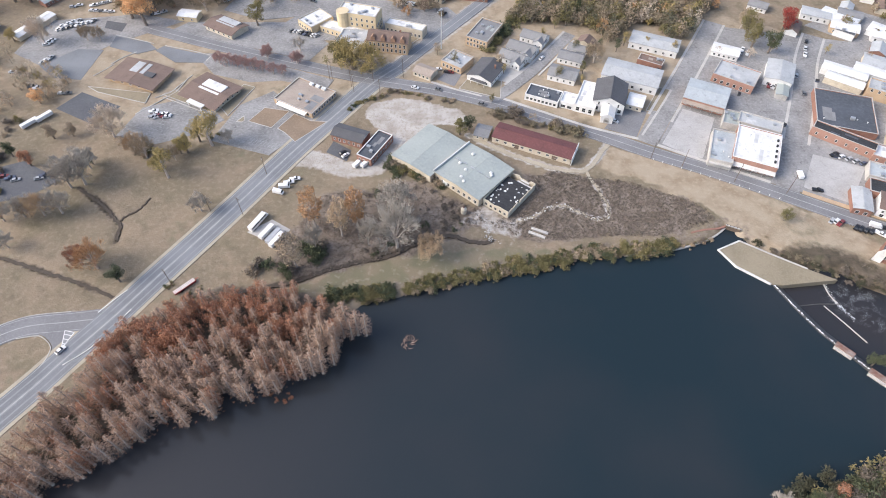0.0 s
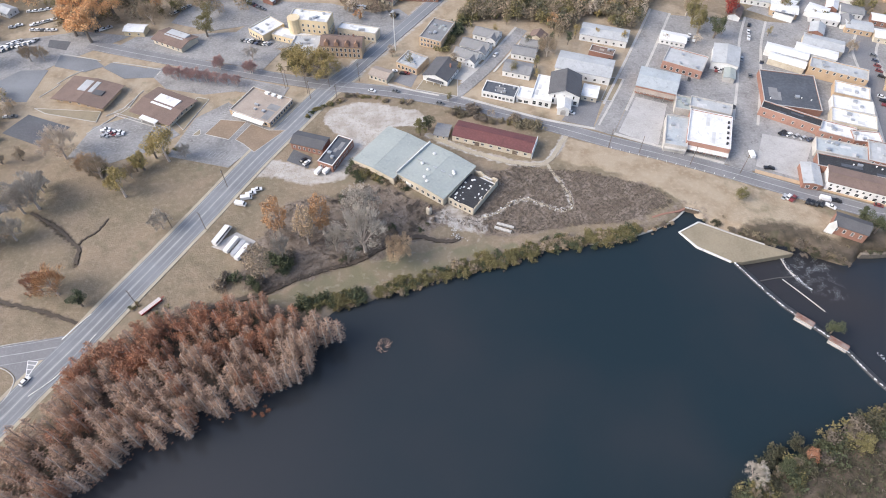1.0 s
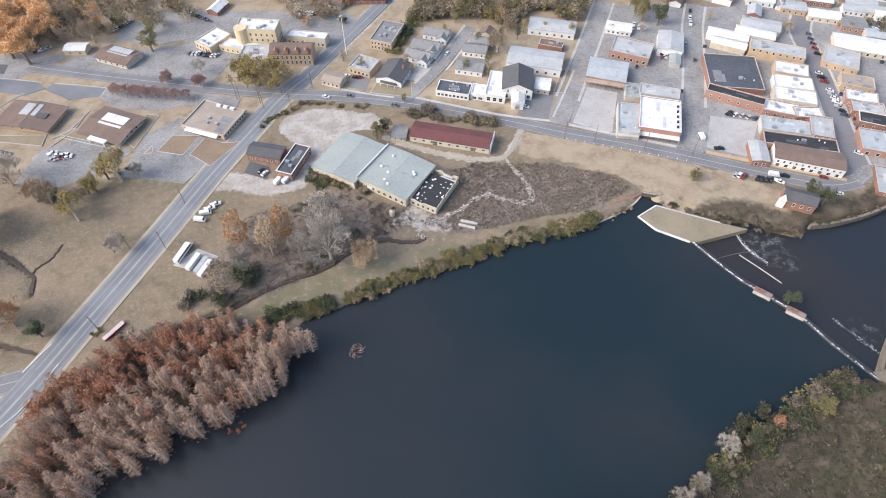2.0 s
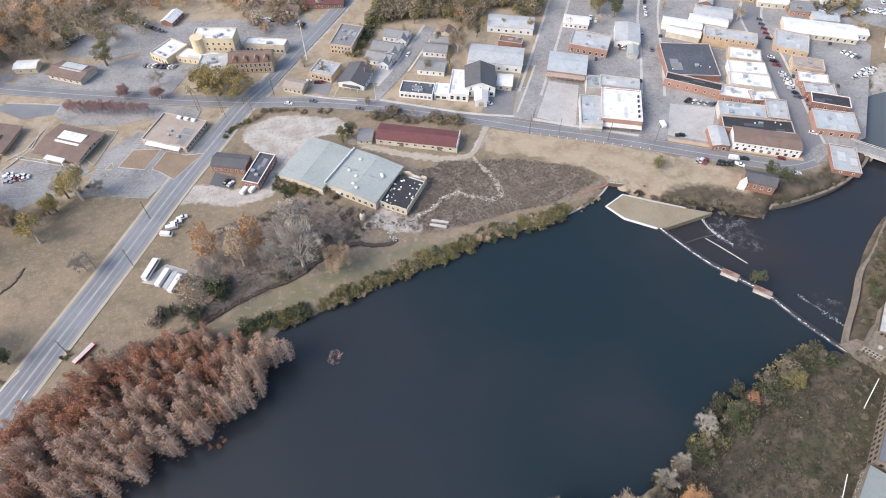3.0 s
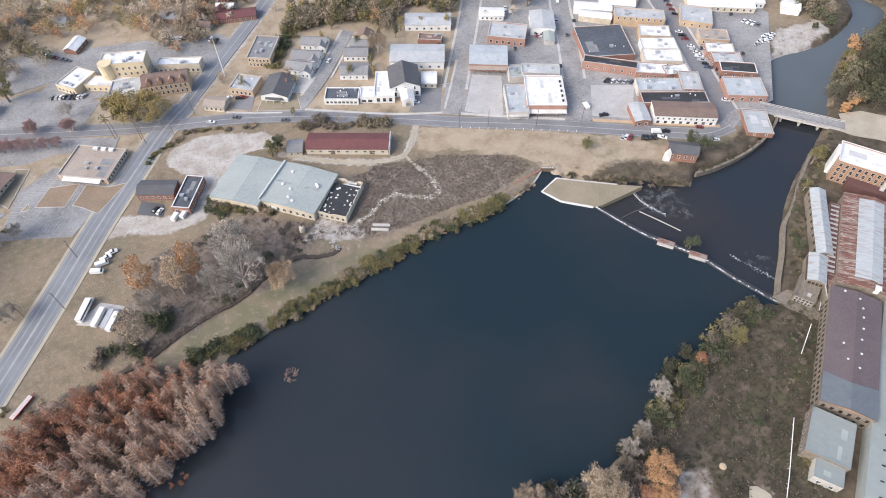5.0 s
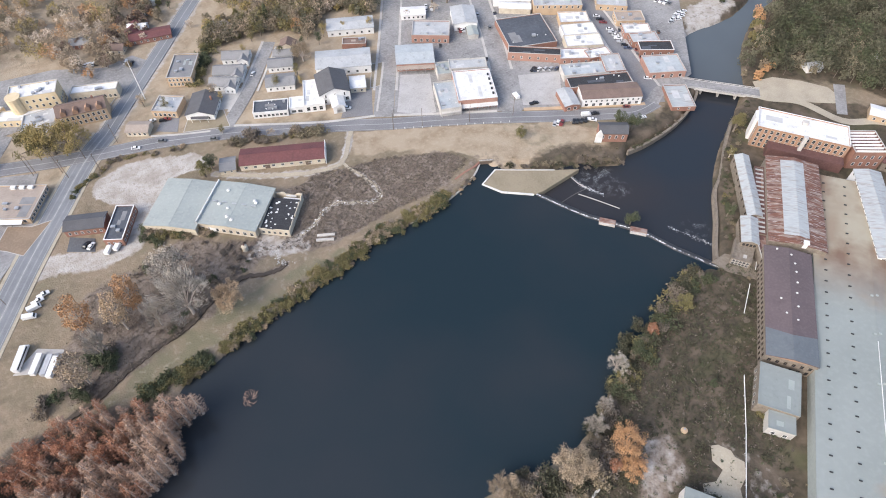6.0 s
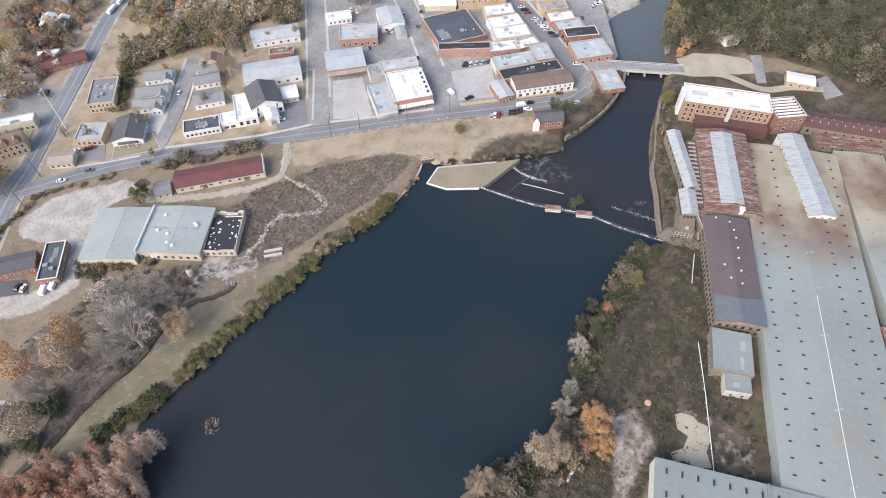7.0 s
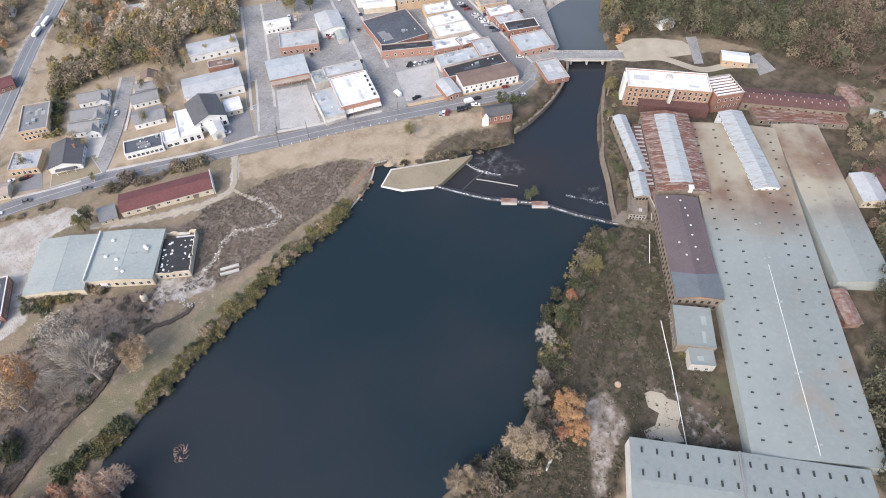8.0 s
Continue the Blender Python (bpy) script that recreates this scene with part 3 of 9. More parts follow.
bare = np.maximum.reduce([mask(SAND_RIVER, 4) * 0.7, track(ROAD_HIGHWAY, 14.5, 2) * 0.6, track(ROAD_BRANCH, 11, 3) * 0.4, mask(LOT_GRAVEL, 3), mask(GRAVEL_EAST, 3) * 0.4, mask(GRAVEL_EAST_B, 4) * 0.3, mask(EARTH_BARE, 4) * 0.6,
                          track(TRACK_YARD, 11, 4), track(TRACK_MEADOW, 4), track(TRACK_WALK, 2.2, 1.5) * 0.9, track(TRACK_DAM, 3.5) * 0.2])
brush = np.maximum.reduce([mask(FIELD_BRUSH, 4), mask(FIELD_EAST, 6, seed=4) * 0.9, mask(WOODS_YARD, 6), mask(CYPRESS_BANK, 5, 2.0),
                           np.clip(0.9 - np.abs(wet - 4) / 6, 0, 1) * (s_pond < 40) * 0.6, np.clip(0.9 - np.abs(s_tail - 4) / 7, 0, 1)])
brush = np.maximum(brush, np.maximum(track(CREEK, 3.5), np.maximum(track(CREEK_WEST, 2.5), track(CREEK_WEST_B, 2.5))))
green = np.maximum(mask(MEADOW_GREEN, 6), 0.35 * np.clip(flat_noise(px * 0.7, py * 0.7, 9), 0, 1))
TOWN = [(-279.6, 292), (-242, 314.7), (-190.9, 274.4), (-149, 250.2), (-100.4, 239.4), (-80.6, 242.8), (-56.8, 268), (-33.6, 291.1), (41.8, 272.9), (117.5, 234.7), (265.3, 159.2), (320.9, 191.8), (368.7, 258.8), (187, 362.7), (-43.9, 470.4), (-148.9, 501), (-197.8, 433.1)]
WOODS_EAST = [(317.5, 145.4), (346.3, 153.9), (391.3, 178.3), (640.9, 58.4), (502.9, -24.4), (384.5, -22.2), (375, 2.4), (363.8, 28.2), (364.2, 52.4), (371.7, 66.7), (360.1, 93.9), (342.6, 116.2), (314.4, 130.9)]
WOODS_SOUTH = [(309.3, -40), (262.6, -39.5), (217.9, -57.1), (176.1, -65.5), (141.3, -81.2), (155.3, -111.5), (362.4, -80.8)]
WOODS_WEST = [(-192, 402), (-167.7, 393.2), (-147.5, 398.4), (-129.5, 409.3), (-103.2, 421.2), (-80.5, 418.5), (-57.6, 419.8), (-30.6, 392.9), (2.5, 382.8), (-3.7, 436.5), (-110.7, 563), (-238.8, 622.2)]
WOODS_NORTH = [(59.1, 489.3), (60.2, 424.7), (86.4, 431.1), (124.6, 467.2), (159, 534.3), (80.5, 653), (14.7, 567.7)]
WOODS_HILL = [(103.2, 380.6), (123.3, 389.4), (153, 384.9), (196.6, 364.2), (179.1, 340.6), (146.3, 342.2), (142.3, 365.9), (119.3, 357.6), (107.4, 360.9)]
mould = np.maximum.reduce([mask(FIELD_EAST, 8, seed=4) * (1 - mask(GRAVEL_EAST, 4)), mask(WOODS_EAST, 8), mask(WOODS_SOUTH, 8), 0.25 * mask(WOODS_WEST, 10), 0.4 * mask(WOODS_NORTH, 10), 0.6 * mask(WOODS_HILL, 8), np.clip(1.1 - np.abs(s_tail - 5) / 10, 0, 1), 0.3 * mask(WOODS_YARD, 6), track(CREEK, 2.2, 2.0), track(CREEK_WEST, 2.2, 2.0), track(CREEK_WEST_B, 2.2, 2.0), 0.7 * track(CREEK_WEST_C, 1.6, 2.0), 0.7 * mask(CYPRESS_BANK, 5, 2.0)])
MILL_GROUND = [(299, 134), (312, 118), (345, 90), (372, 60), (372, 20), (330, -16), (290, -48), (212, -58), (150, -60), (118, -36), (150, 2), (188, 52), (196, 60), (216, 81), (262, 110)]
mould = np.maximum(mould, 0.85 * mask(MILL_GROUND, 6, seed=6))
pale = np.maximum(mask(TAN_BANK, 4), 0.7 * mask(TOWN, 14))
me = bpy.data.meshes.new("ground")
rows, cols = gx.shape
idx = np.arange(rows * cols).reshape(rows, cols)
quads = np.stack([idx[:-1, :-1], idx[:-1, 1:], idx[1:, 1:], idx[1:, :-1]], -1).reshape(-1, 4)
me.from_pydata(np.stack([px, py, z], -1).tolist(), [], quads.tolist())
me.polygons.foreach_set("use_smooth", [True] * len(quads))
cover = me.color_attributes.new("cover", "FLOAT_COLOR", "POINT")
cover.data.foreach_set("color", np.stack([bare, brush, green, pale], -1).ravel().astype(np.float32))
soil = me.color_attributes.new("soil", "FLOAT_COLOR", "POINT")
soil.data.foreach_set("color", np.stack([mould, mould, mould, mould * 0 + 1], -1).ravel().astype(np.float32))
gm, nt, b = principled("ground")
at = nt.nodes.new("ShaderNodeAttribute")
at.attribute_name = "cover"
sep = nt.nodes.new("ShaderNodeSeparateColor")
nt.links.new(at.outputs["Color"], sep.inputs[0])
coord = nt.nodes.new("ShaderNodeNewGeometry").outputs["Position"]
def ragged(sock, scale, amount=1.0):
    """A cover that breaks up into patches and tufts towards its edge."""
    worn = noised(nt, coord, scale, 0.3, 0.7, 6.0)
    n = nt.nodes.new("ShaderNodeMath")
    n.operation = "MULTIPLY_ADD"
    nt.links.new(sock, n.inputs[0])
    n.inputs[1].default_value = 1 + amount
    nt.links.new(times(nt, worn, -amount), n.inputs[2])
    r = nt.nodes.new("ShaderNodeMapRange")
    r.inputs[1].default_value, r.inputs[2].default_value = 0.1, 0.8
    nt.links.new(n.outputs[0], r.inputs[0])
    return r.outputs[0]


col = mixed(nt, (0.262, 0.208, 0.15), (0.205, 0.17, 0.12), noised(nt, coord, 0.03, 0.4, 0.6))
col = mixed(nt, col, (0.125, 0.1, 0.072), times(nt, noised(nt, coord, 0.14, 0.5, 0.72, 6.0), 0.5))
col = mixed(nt, col, (0.34, 0.28, 0.21), times(nt, noised(nt, coord, 0.45, 0.48, 0.72, 6.0), 0.5))
col = mixed(nt, col, (0.15, 0.135, 0.085), times(nt, noised(nt, coord, 0.07, 0.55, 0.7, 5.0), 0.35))
straw = mixed(nt, (0.4, 0.33, 0.245), (0.3, 0.235, 0.165), noised(nt, coord, 0.11, 0.42, 0.66, 6.0))
straw = mixed(nt, straw, (0.46, 0.39, 0.3), times(nt, noised(nt, coord, 0.5, 0.5, 0.72, 5.0), 0.6))
col = mixed(nt, col, straw, times(nt, ragged(at.outputs["Alpha"], 0.12), 0.85))
turf = mixed(nt, (0.17, 0.16, 0.105), (0.225, 0.19, 0.135), noised(nt, coord, 0.12, 0.42, 0.62, 5.0))
turf = mixed(nt, turf, (0.33, 0.295, 0.235), times(nt, noised(nt, coord, 0.35, 0.55, 0.7, 6.0), 0.6))
col = mixed(nt, col, turf, times(nt, ragged(sep.outputs[2], 0.2), 0.9))
brown = mixed(nt, (0.18, 0.145, 0.12), (0.27, 0.225, 0.19), noised(nt, coord, 0.13, 0.4, 0.62, 6.0))
brown = mixed(nt, brown, (0.1, 0.08, 0.064), times(nt, noised(nt, coord, 0.8, 0.45, 0.68, 5.0), 0.8))
col = mixed(nt, col, brown, times(nt, ragged(sep.outputs[1], 0.25), 0.92))
at2 = nt.nodes.new("ShaderNodeAttribute")
at2.attribute_name = "soil"
dark_soil = mixed(nt, (0.085, 0.07, 0.052), (0.048, 0.043, 0.031), noised(nt, coord, 0.3, 0.4, 0.62, 5.0))
dark_soil = mixed(nt, dark_soil, (0.155, 0.122, 0.092), times(nt, noised(nt, coord, 0.09, 0.48, 0.66, 6.0), 0.9))
dark_soil = mixed(nt, dark_soil, (0.085, 0.095, 0.045), times(nt, noised(nt, coord, 0.06, 0.55, 0.68, 5.0), 0.6))
col = mixed(nt, col, dark_soil, times(nt, ragged(at2.outputs["Fac"], 0.2, 0.8), 0.88))
sand = mixed(nt, (0.5, 0.475, 0.45), (0.37, 0.335, 0.295), noised(nt, coord, 0.12))
sand = mixed(nt, sand, (0.27, 0.235, 0.2), times(nt, noised(nt, coord, 0.5, 0.5, 0.7, 6.0), 0.6))
col = mixed(nt, col, sand, times(nt, ragged(sep.outputs[0], 0.28), 0.92))
nt.links.new(col, b.inputs["Base Color"])
b.inputs["Roughness"].default_value = 0.97
b.inputs["Specular IOR Level"].default_value = 0.1
bp = nt.nodes.new("ShaderNodeBump")
bp.inputs["Strength"].default_value, bp.inputs["Distance"].default_value = 0.45, 0.4
nt.links.new(noised(nt, coord, 1.3, 0.2, 0.8, 6.0), bp.inputs["Height"])
nt.links.new(bp.outputs[0], b.inputs["Normal"])
me.materials.append(gm)
tagged(new("ground", me), "dry tan grass with brown brush and bare earth", "ground", kind="structure")


# ---- roads, kerbs, lots ----
def road(name, line, width, mat, label, z=0.06, mark=True, kerb=False):
    """A road slab with its worn middle line and its edges."""
    pts = smoothed(line, 5)
    slab = tagged(new(name, strip(pts, width, -0.5, z).mesh(name, mat)), label, "road", kind="structure")
    if mark:
        part("road_line", strip(pts, 0.4, z - 0.02, z + 0.012), "paint_line", slab, "worn pale middle line")
        for k in (-1, 1):
            part("road_edge", strip(pts, 0.2, z - 0.02, z + 0.01, k * (width / 2 - 0.7)), "paint_line", slab, "worn pale edge line")
    if kerb:
        for k in (-1, 1):
            part("kerb", strip(pts, 0.7, -0.3, z + 0.14, k * (width / 2 + 0.35)), "concrete_pale", slab, "pale concrete kerb")
    return slab


slab = road("road_highway", ROAD_HIGHWAY[:12], 12.6, "asphalt_highway", "worn two-lane asphalt highway with pale lines")
road("road_highway_north", ROAD_HIGHWAY[11:], 9.6, "asphalt_highway", "worn asphalt highway leaving the town", 0.058)
line = smoothed(ROAD_HIGHWAY[:12], 5)
part("worn_band", strip(line, 1.5, 0.03, 0.066), "asphalt_worn", slab, "pale worn band along the crown of the road")
for k in (-1, 1):
    part("shoulder", strip(line, 1.6, -0.3, 0.04, k * 7.1), "sand_yard", slab, "pale sandy shoulder")
    part("wheel_track", strip(line, 0.7, 0.03, 0.064, k * 3.2), "asphalt_worn", slab, "pale worn wheel track")
road("road_main", ROAD_MAIN, 9.8, "asphalt", "wide asphalt main street along the meadow", 0.065)
slip = [(-178.6, 136.6), (-168.3, 137.5), (-161.2, 133.4), (-157.2, 127.7), (-157.3, 120.8), (-159.2, 115.6)]
road("road_slip", slip, 8.6, "asphalt", "asphalt slip of the road junction", 0.034, False)
for line in (slip, ROAD_BRANCH[:4]):
    tagged(new("kerb", strip(smoothed(line, 5), 0.35, -0.3, 0.15, -4.9 if line is slip else 5.3).mesh("kerb", "concrete")), "pale concrete kerb of the road junction", "kerb", kind="structure")
for k, line in enumerate(([(-147, 142.7), (-141.8, 148.9), (-137.2, 153.9)], [(-137.3, 136.3), (-135.1, 140.4), (-133.2, 143.4)], [(-154.5, 118.1), (-146.9, 123.9), (-141.9, 129.9)])):
    tagged(new("kerb", strip(smoothed(line, 4), 0.45, -0.3, 0.25).mesh("kerb", "concrete_pale")), "pale low concrete barrier beside the highway", "kerb", kind="structure")
isle = [Vector(p) for p in [(-158.6, 134.5), (-154.4, 133.4), (-157.4, 125.6)]]
ob = tagged(new("road_island", Shape().prism([tuple(p) for p in (isle if (isle[1] - isle[0]).cross(isle[2] - isle[0]) > 0 else isle[::-1])], -0.2, 0.075).mesh("road_island", "asphalt_worn")), "painted triangular island at the road junction", "road marking", kind="structure")
for i in range(3):
    part("island_line", strip([isle[i], isle[(i + 1) % 3]], 0.3, 0.04, 0.1), "white_wall", ob, "white painted line")
for i in range(3):
    part("island_bar", strip([isle[0].lerp(isle[2], 0.2 + 0.25 * i), isle[1].lerp(isle[2], 0.2 + 0.25 * i)], 0.3, 0.04, 0.095), "white_wall", ob, "white painted bar")
road("road_branch", ROAD_BRANCH, 10.0, "asphalt", "asphalt side road curving to the highway", 0.045)
road("road_oak", ROAD_OAK, 11.4, "asphalt_old", "grey asphalt town street", 0.055, False)
road("road_elm", ROAD_ELM, 11.6, "asphalt_old", "grey asphalt town street between shops", 0.055, False)
road("road_front", ROAD_FRONT, 12.0, "asphalt", "asphalt shopping street with parked cars", 0.055, False)
road("road_lane", ROAD_LANE, 7.5, "asphalt_old", "narrow asphalt lane between houses", 0.05, False)


def lot(name, poly, mat, label, z=0.035, kind="pavement"):
    poly = [tuple(p) for p in poly]
    area = sum(a[0] * b[1] - b[0] * a[1] for a, b in zip(poly, poly[1:] + poly[:1]))
    s = Shape().prism(poly if area > 0 else poly[::-1], -0.4, z)
    return tagged(new(name, s.mesh(name, mat)), label, kind, kind="structure")


for line, wide in ((CREEK, 1.9), (CREEK_WEST, 1.5), (CREEK_WEST_B, 1.5), (CREEK_WEST_C, 0.8)):
    pts = [p + Vector((0.35 * math.sin(1.7 * i), 0.35 * math.cos(2.3 * i))) for i, p in enumerate(smoothed(line, 5))]
    tagged(new("ditch", strip(pts, wide, -2.0, -0.2).mesh("ditch", "ditch_mud")), "narrow muddy ditch winding through the grass", "ditch", kind="structure")

for name, line, wide, label in (("path_walk", TRACK_WALK, 1.5, "broken pale footpath through the brush"), ("path_meadow", TRACK_MEADOW, 2.4, "pale worn track across the meadow")):
    pts = [p + Vector((0.4 * math.sin(1.3 * i), 0.4 * math.cos(2.1 * i))) for i, p in enumerate(smoothed(line, 5))]
    tagged(new(name, strip(pts, wide, -0.5, 0.02).mesh(name, "sand_yard")), label, "path", kind="structure")
lot("pavement_river_yards", [(361.3, 273.5), (394.9, 275.4), (450.3, 265.9), (418.2, 240.4), (397.2, 228.9), (374.4, 247.3)], "asphalt_old", "grey yards between the far stores", 0.024)
# ---- paved lots ----
lot("pavement_downtown", [(124.1, 231.2), (153.6, 274.4), (194, 340.3), (325.2, 303.1), (312.6, 270.7), (355.3, 227.8), (292, 160.3), (256.9, 157.6), (181.8, 196.2)], "asphalt_old", "worn grey paving of the shopping blocks", 0.012)
lot("pavement_hospital", [(-86.4, 361.9), (-57.3, 393.8), (-24.2, 386.4), (11.6, 365.5), (6.7, 344.4), (-3.8, 335.7), (-35.5, 339.4), (-67.6, 339.9)], "asphalt_old", "worn grey paving round the hospital", 0.014)
lot("pavement_gravel_pad", [(127.2, 232.6), (147.1, 260.2), (162.5, 251.3), (145.3, 220), (138.4, 222.9)], "slab_grey", "stained pale concrete slab of a cleared lot")
lot("pavement_corner", [(190.1, 196.3), (205.2, 219.5), (228.5, 208.1), (209, 184)], "slab_grey", "stained pale concrete lot beside shops")
lot("pavement_church", [(98.6, 246.6), (114.4, 265.4), (126, 258.8), (114.6, 238.4)], "asphalt", "small dark asphalt car park beside a church", 0.036)
lot("pavement_clinic", [(-168.9, 257.1), (-159.9, 280), (-129.8, 288.8), (-111.9, 266.4), (-128.9, 254.6), (-145.7, 248.9)], "asphalt_old", "grey asphalt car park with faded bays")
lot("pavement_beige", [(-116.8, 249.9), (-104.8, 279), (-87.1, 290.5), (-72.3, 271.7), (-53.5, 285), (-50.6, 273.7), (-84, 236.5)], "asphalt_old", "grey asphalt car park with striped bays", 0.03)
lot("pavement_school", [(-126.6, 343.8), (-103.1, 359), (-80.8, 361.5), (-57.4, 336), (-68.6, 318.6)], "asphalt_old", "large grey asphalt car park", 0.034)
lot("pavement_north_west", [(-214.6, 211.1), (-232, 233.2), (-211.6, 239.9), (-188.1, 224.6), (-201.4, 213.8)], "asphalt_dark", "dark asphalt yard with parked cars", 0.03)
lot("pavement_plaza", [(-164.7, 335.2), (-160.6, 339.5), (-130, 327.3), (-132.7, 320.6), (-150.2, 322.1)], "asphalt_highway", "blue-grey asphalt forecourt", 0.04)
lot("pavement_forecourt", [(-194.2, 340.8), (-193.1, 352.1), (-170.4, 343.8), (-164.2, 336.3), (-175.3, 332.3)], "asphalt_highway", "blue-grey asphalt forecourt with a pale kerb", 0.042)
lot("pavement_side", [(-231.5, 323.4), (-213.2, 339.4), (-197, 337.5), (-202.3, 307.8), (-219.4, 310.8)], "asphalt_highway", "blue-grey asphalt lot beside the brown-roofed bank", 0.04)
lot("pavement_junction", [(-203, 362.1), (-203.6, 370.4), (-189.6, 366.1), (-190.8, 356.9)], "asphalt_dark", "dark asphalt drive mouth", 0.04)
for line in ([(-193.5, 353.5), (-179.8, 348.1), (-167.3, 342.5)], [(-159.8, 339.9), (-144.1, 334.2), (-129, 327.7)], [(-129, 327.7), (-131.2, 322.7)], [(-188.6, 322.7), (-183.2, 328.9), (-175.9, 334.2)], [(-196, 311.3), (-190.6, 317.3), (-186.6, 322.4)], [(-154.9, 288.5), (-146.8, 292.6), (-137.1, 308.7)], [(-150.4, 288.9), (-123.7, 273.3)], [(-162.8, 274.5), (-153.6, 283.2), (-143.6, 293.2), (-139.9, 303.5)]):
    tagged(new("kerb", strip([Vector(p) for p in line], 0.45, -0.3, 0.16).mesh("kerb", "concrete")), "pale concrete kerb round the forecourts", "kerb", kind="structure")
lot("pavement_brown", [(-208.7, 282.1), (-198.2, 296.2), (-172.8, 281.8), (-185.2, 267.7)], "asphalt_dark", "dark asphalt car park by a brown building", 0.034)
lot("pavement_bank", [(8.9, 295.6), (17.5, 305.7), (24.8, 301.4), (18.6, 288.4)], "asphalt", "grey asphalt drive between houses", 0.03)
lot("pavement_office", [(-53.8, 237.1), (-50.2, 245.3), (-40.5, 237.6), (-42.8, 229.5)], "asphalt_dark", "dark asphalt car park in front of a brick office", 0.045)
lot("pavement_depot", [(-88.7, 184.1), (-77.4, 191.3), (-68.2, 184.4), (-73.8, 175.4)], "gravel", "pale gravel pad under parked trailers", 0.03)
lot("pavement_alley", [(173.7, 261.5), (185.5, 281.1), (213.8, 271.6), (201.3, 248.5)], "asphalt_old", "weathered grey tar yard between shops", 0.03)
lot("pavement_block", [(158.5, 290.3), (183.9, 328.6), (239.4, 309.9), (215.5, 272.3)], "asphalt_old", "grey paved yards between the shop backs", 0.025)
lot("pavement_shops", [(235.9, 272.1), (251, 305.7), (301.7, 291.3), (273.8, 205.8), (258.1, 166.4), (209.1, 182.5), (229.1, 208.9), (207.4, 221.5)], "asphalt_old", "worn grey pavement around the shops", 0.022)
lot("pavement_river", [(298.5, 253.3), (315.8, 284.3), (344.8, 278.3), (357.1, 229.4), (314.1, 185.3), (291.1, 160.5), (260, 158.5), (270.5, 180.1)], "asphalt_old", "worn grey pavement behind the shops by the river", 0.024)
lot("pavement_mart", [(-140.5, 331.1), (-113.1, 327.7), (-52.5, 299), (-56.3, 290.3), (-83.7, 300.1), (-101.8, 299.7), (-124.4, 308.5)], "asphalt_old", "grey forecourt of the tan office", 0.03)
lot("pavement_mill", [(316.1, 134.3), (329.5, 130.3), (340, 118.7), (348, 105.5), (346.2, 95.1), (338.4, 94.3), (329.2, 101.7), (309.4, 124.2)], "sand_yard", "pale sandy yard behind the brick mill", 0.03)
lot("pavement_drive", [(353.5, 105.4), (358.3, 100.8), (335.5, 84.1), (331.3, 88)], "asphalt_old", "grey asphalt drive to the mill yard", 0.04)
lot("pavement_office_east", [(360.7, 66.1), (368.1, 63.3), (358.5, 48.4), (346.6, 53.2)], "asphalt_old", "small grey asphalt yard beside a white shed", 0.03)
for line, width, label in (([(46.3, 275.3), (67.2, 262.3), (90.8, 248.1), (115.3, 237.1)], 2.0, "pale concrete pavement along the main street"), ([(124.3, 231.6), (144.6, 218.7), (174.5, 200.7)], 2.2, "pale concrete pavement before the shops"),
                           ([(188, 193.1), (209.3, 180), (228.5, 168.8), (248.4, 156.7)], 3.0, "reddish paved footway before the shops"), ([(118.1, 239.7), (132.2, 258.8), (145.5, 277.4)], 1.5, "pale concrete footway along a town street"),
                           ([(5.3, 293.3), (19.5, 285.3), (33.8, 278.5)], 1.6, "pale concrete footway before houses"), ([(70, 296), (84.2, 313.1), (98.1, 330.2)], 1.5, "pale concrete footway along the lane")):
    pts = smoothed(line, 4)
    tagged(new("pavement", strip(pts, width * 0.8, -0.3, 0.17).mesh("pavement", "brick_tan" if "reddish" in label else "concrete")), label, "pavement", kind="structure")


# ---- buildings ----
WINDOWS, PANES = {}, {}
STOREY = 1.0


def window_meshes(ww, wh, frame_mat):
    key = (ww, wh, frame_mat)
    if key not in WINDOWS:
        s, t = Shape(), 0.12
        s.box(-ww / 2 - t, -0.1, -t, ww / 2 + t, 0.05, 0)
        s.box(-ww / 2 - t, -0.06, wh, ww / 2 + t, 0.05, wh + t)
        for k in (-1, 1):
            s.box(k * (ww / 2 + t / 2) - t / 2, -0.06, 0, k * (ww / 2 + t / 2) + t / 2, 0.05, wh)
        s.box(-ww / 2, -0.045, wh / 2 - 0.03, ww / 2, 0.0, wh / 2 + 0.03)
        WINDOWS[key] = s.mesh("window", frame_mat)
        PANES[key] = Shape().box(-ww / 2, -0.02, 0, ww / 2, 0.02, wh).mesh("pane", "glass")
    return WINDOWS[key], PANES[key]


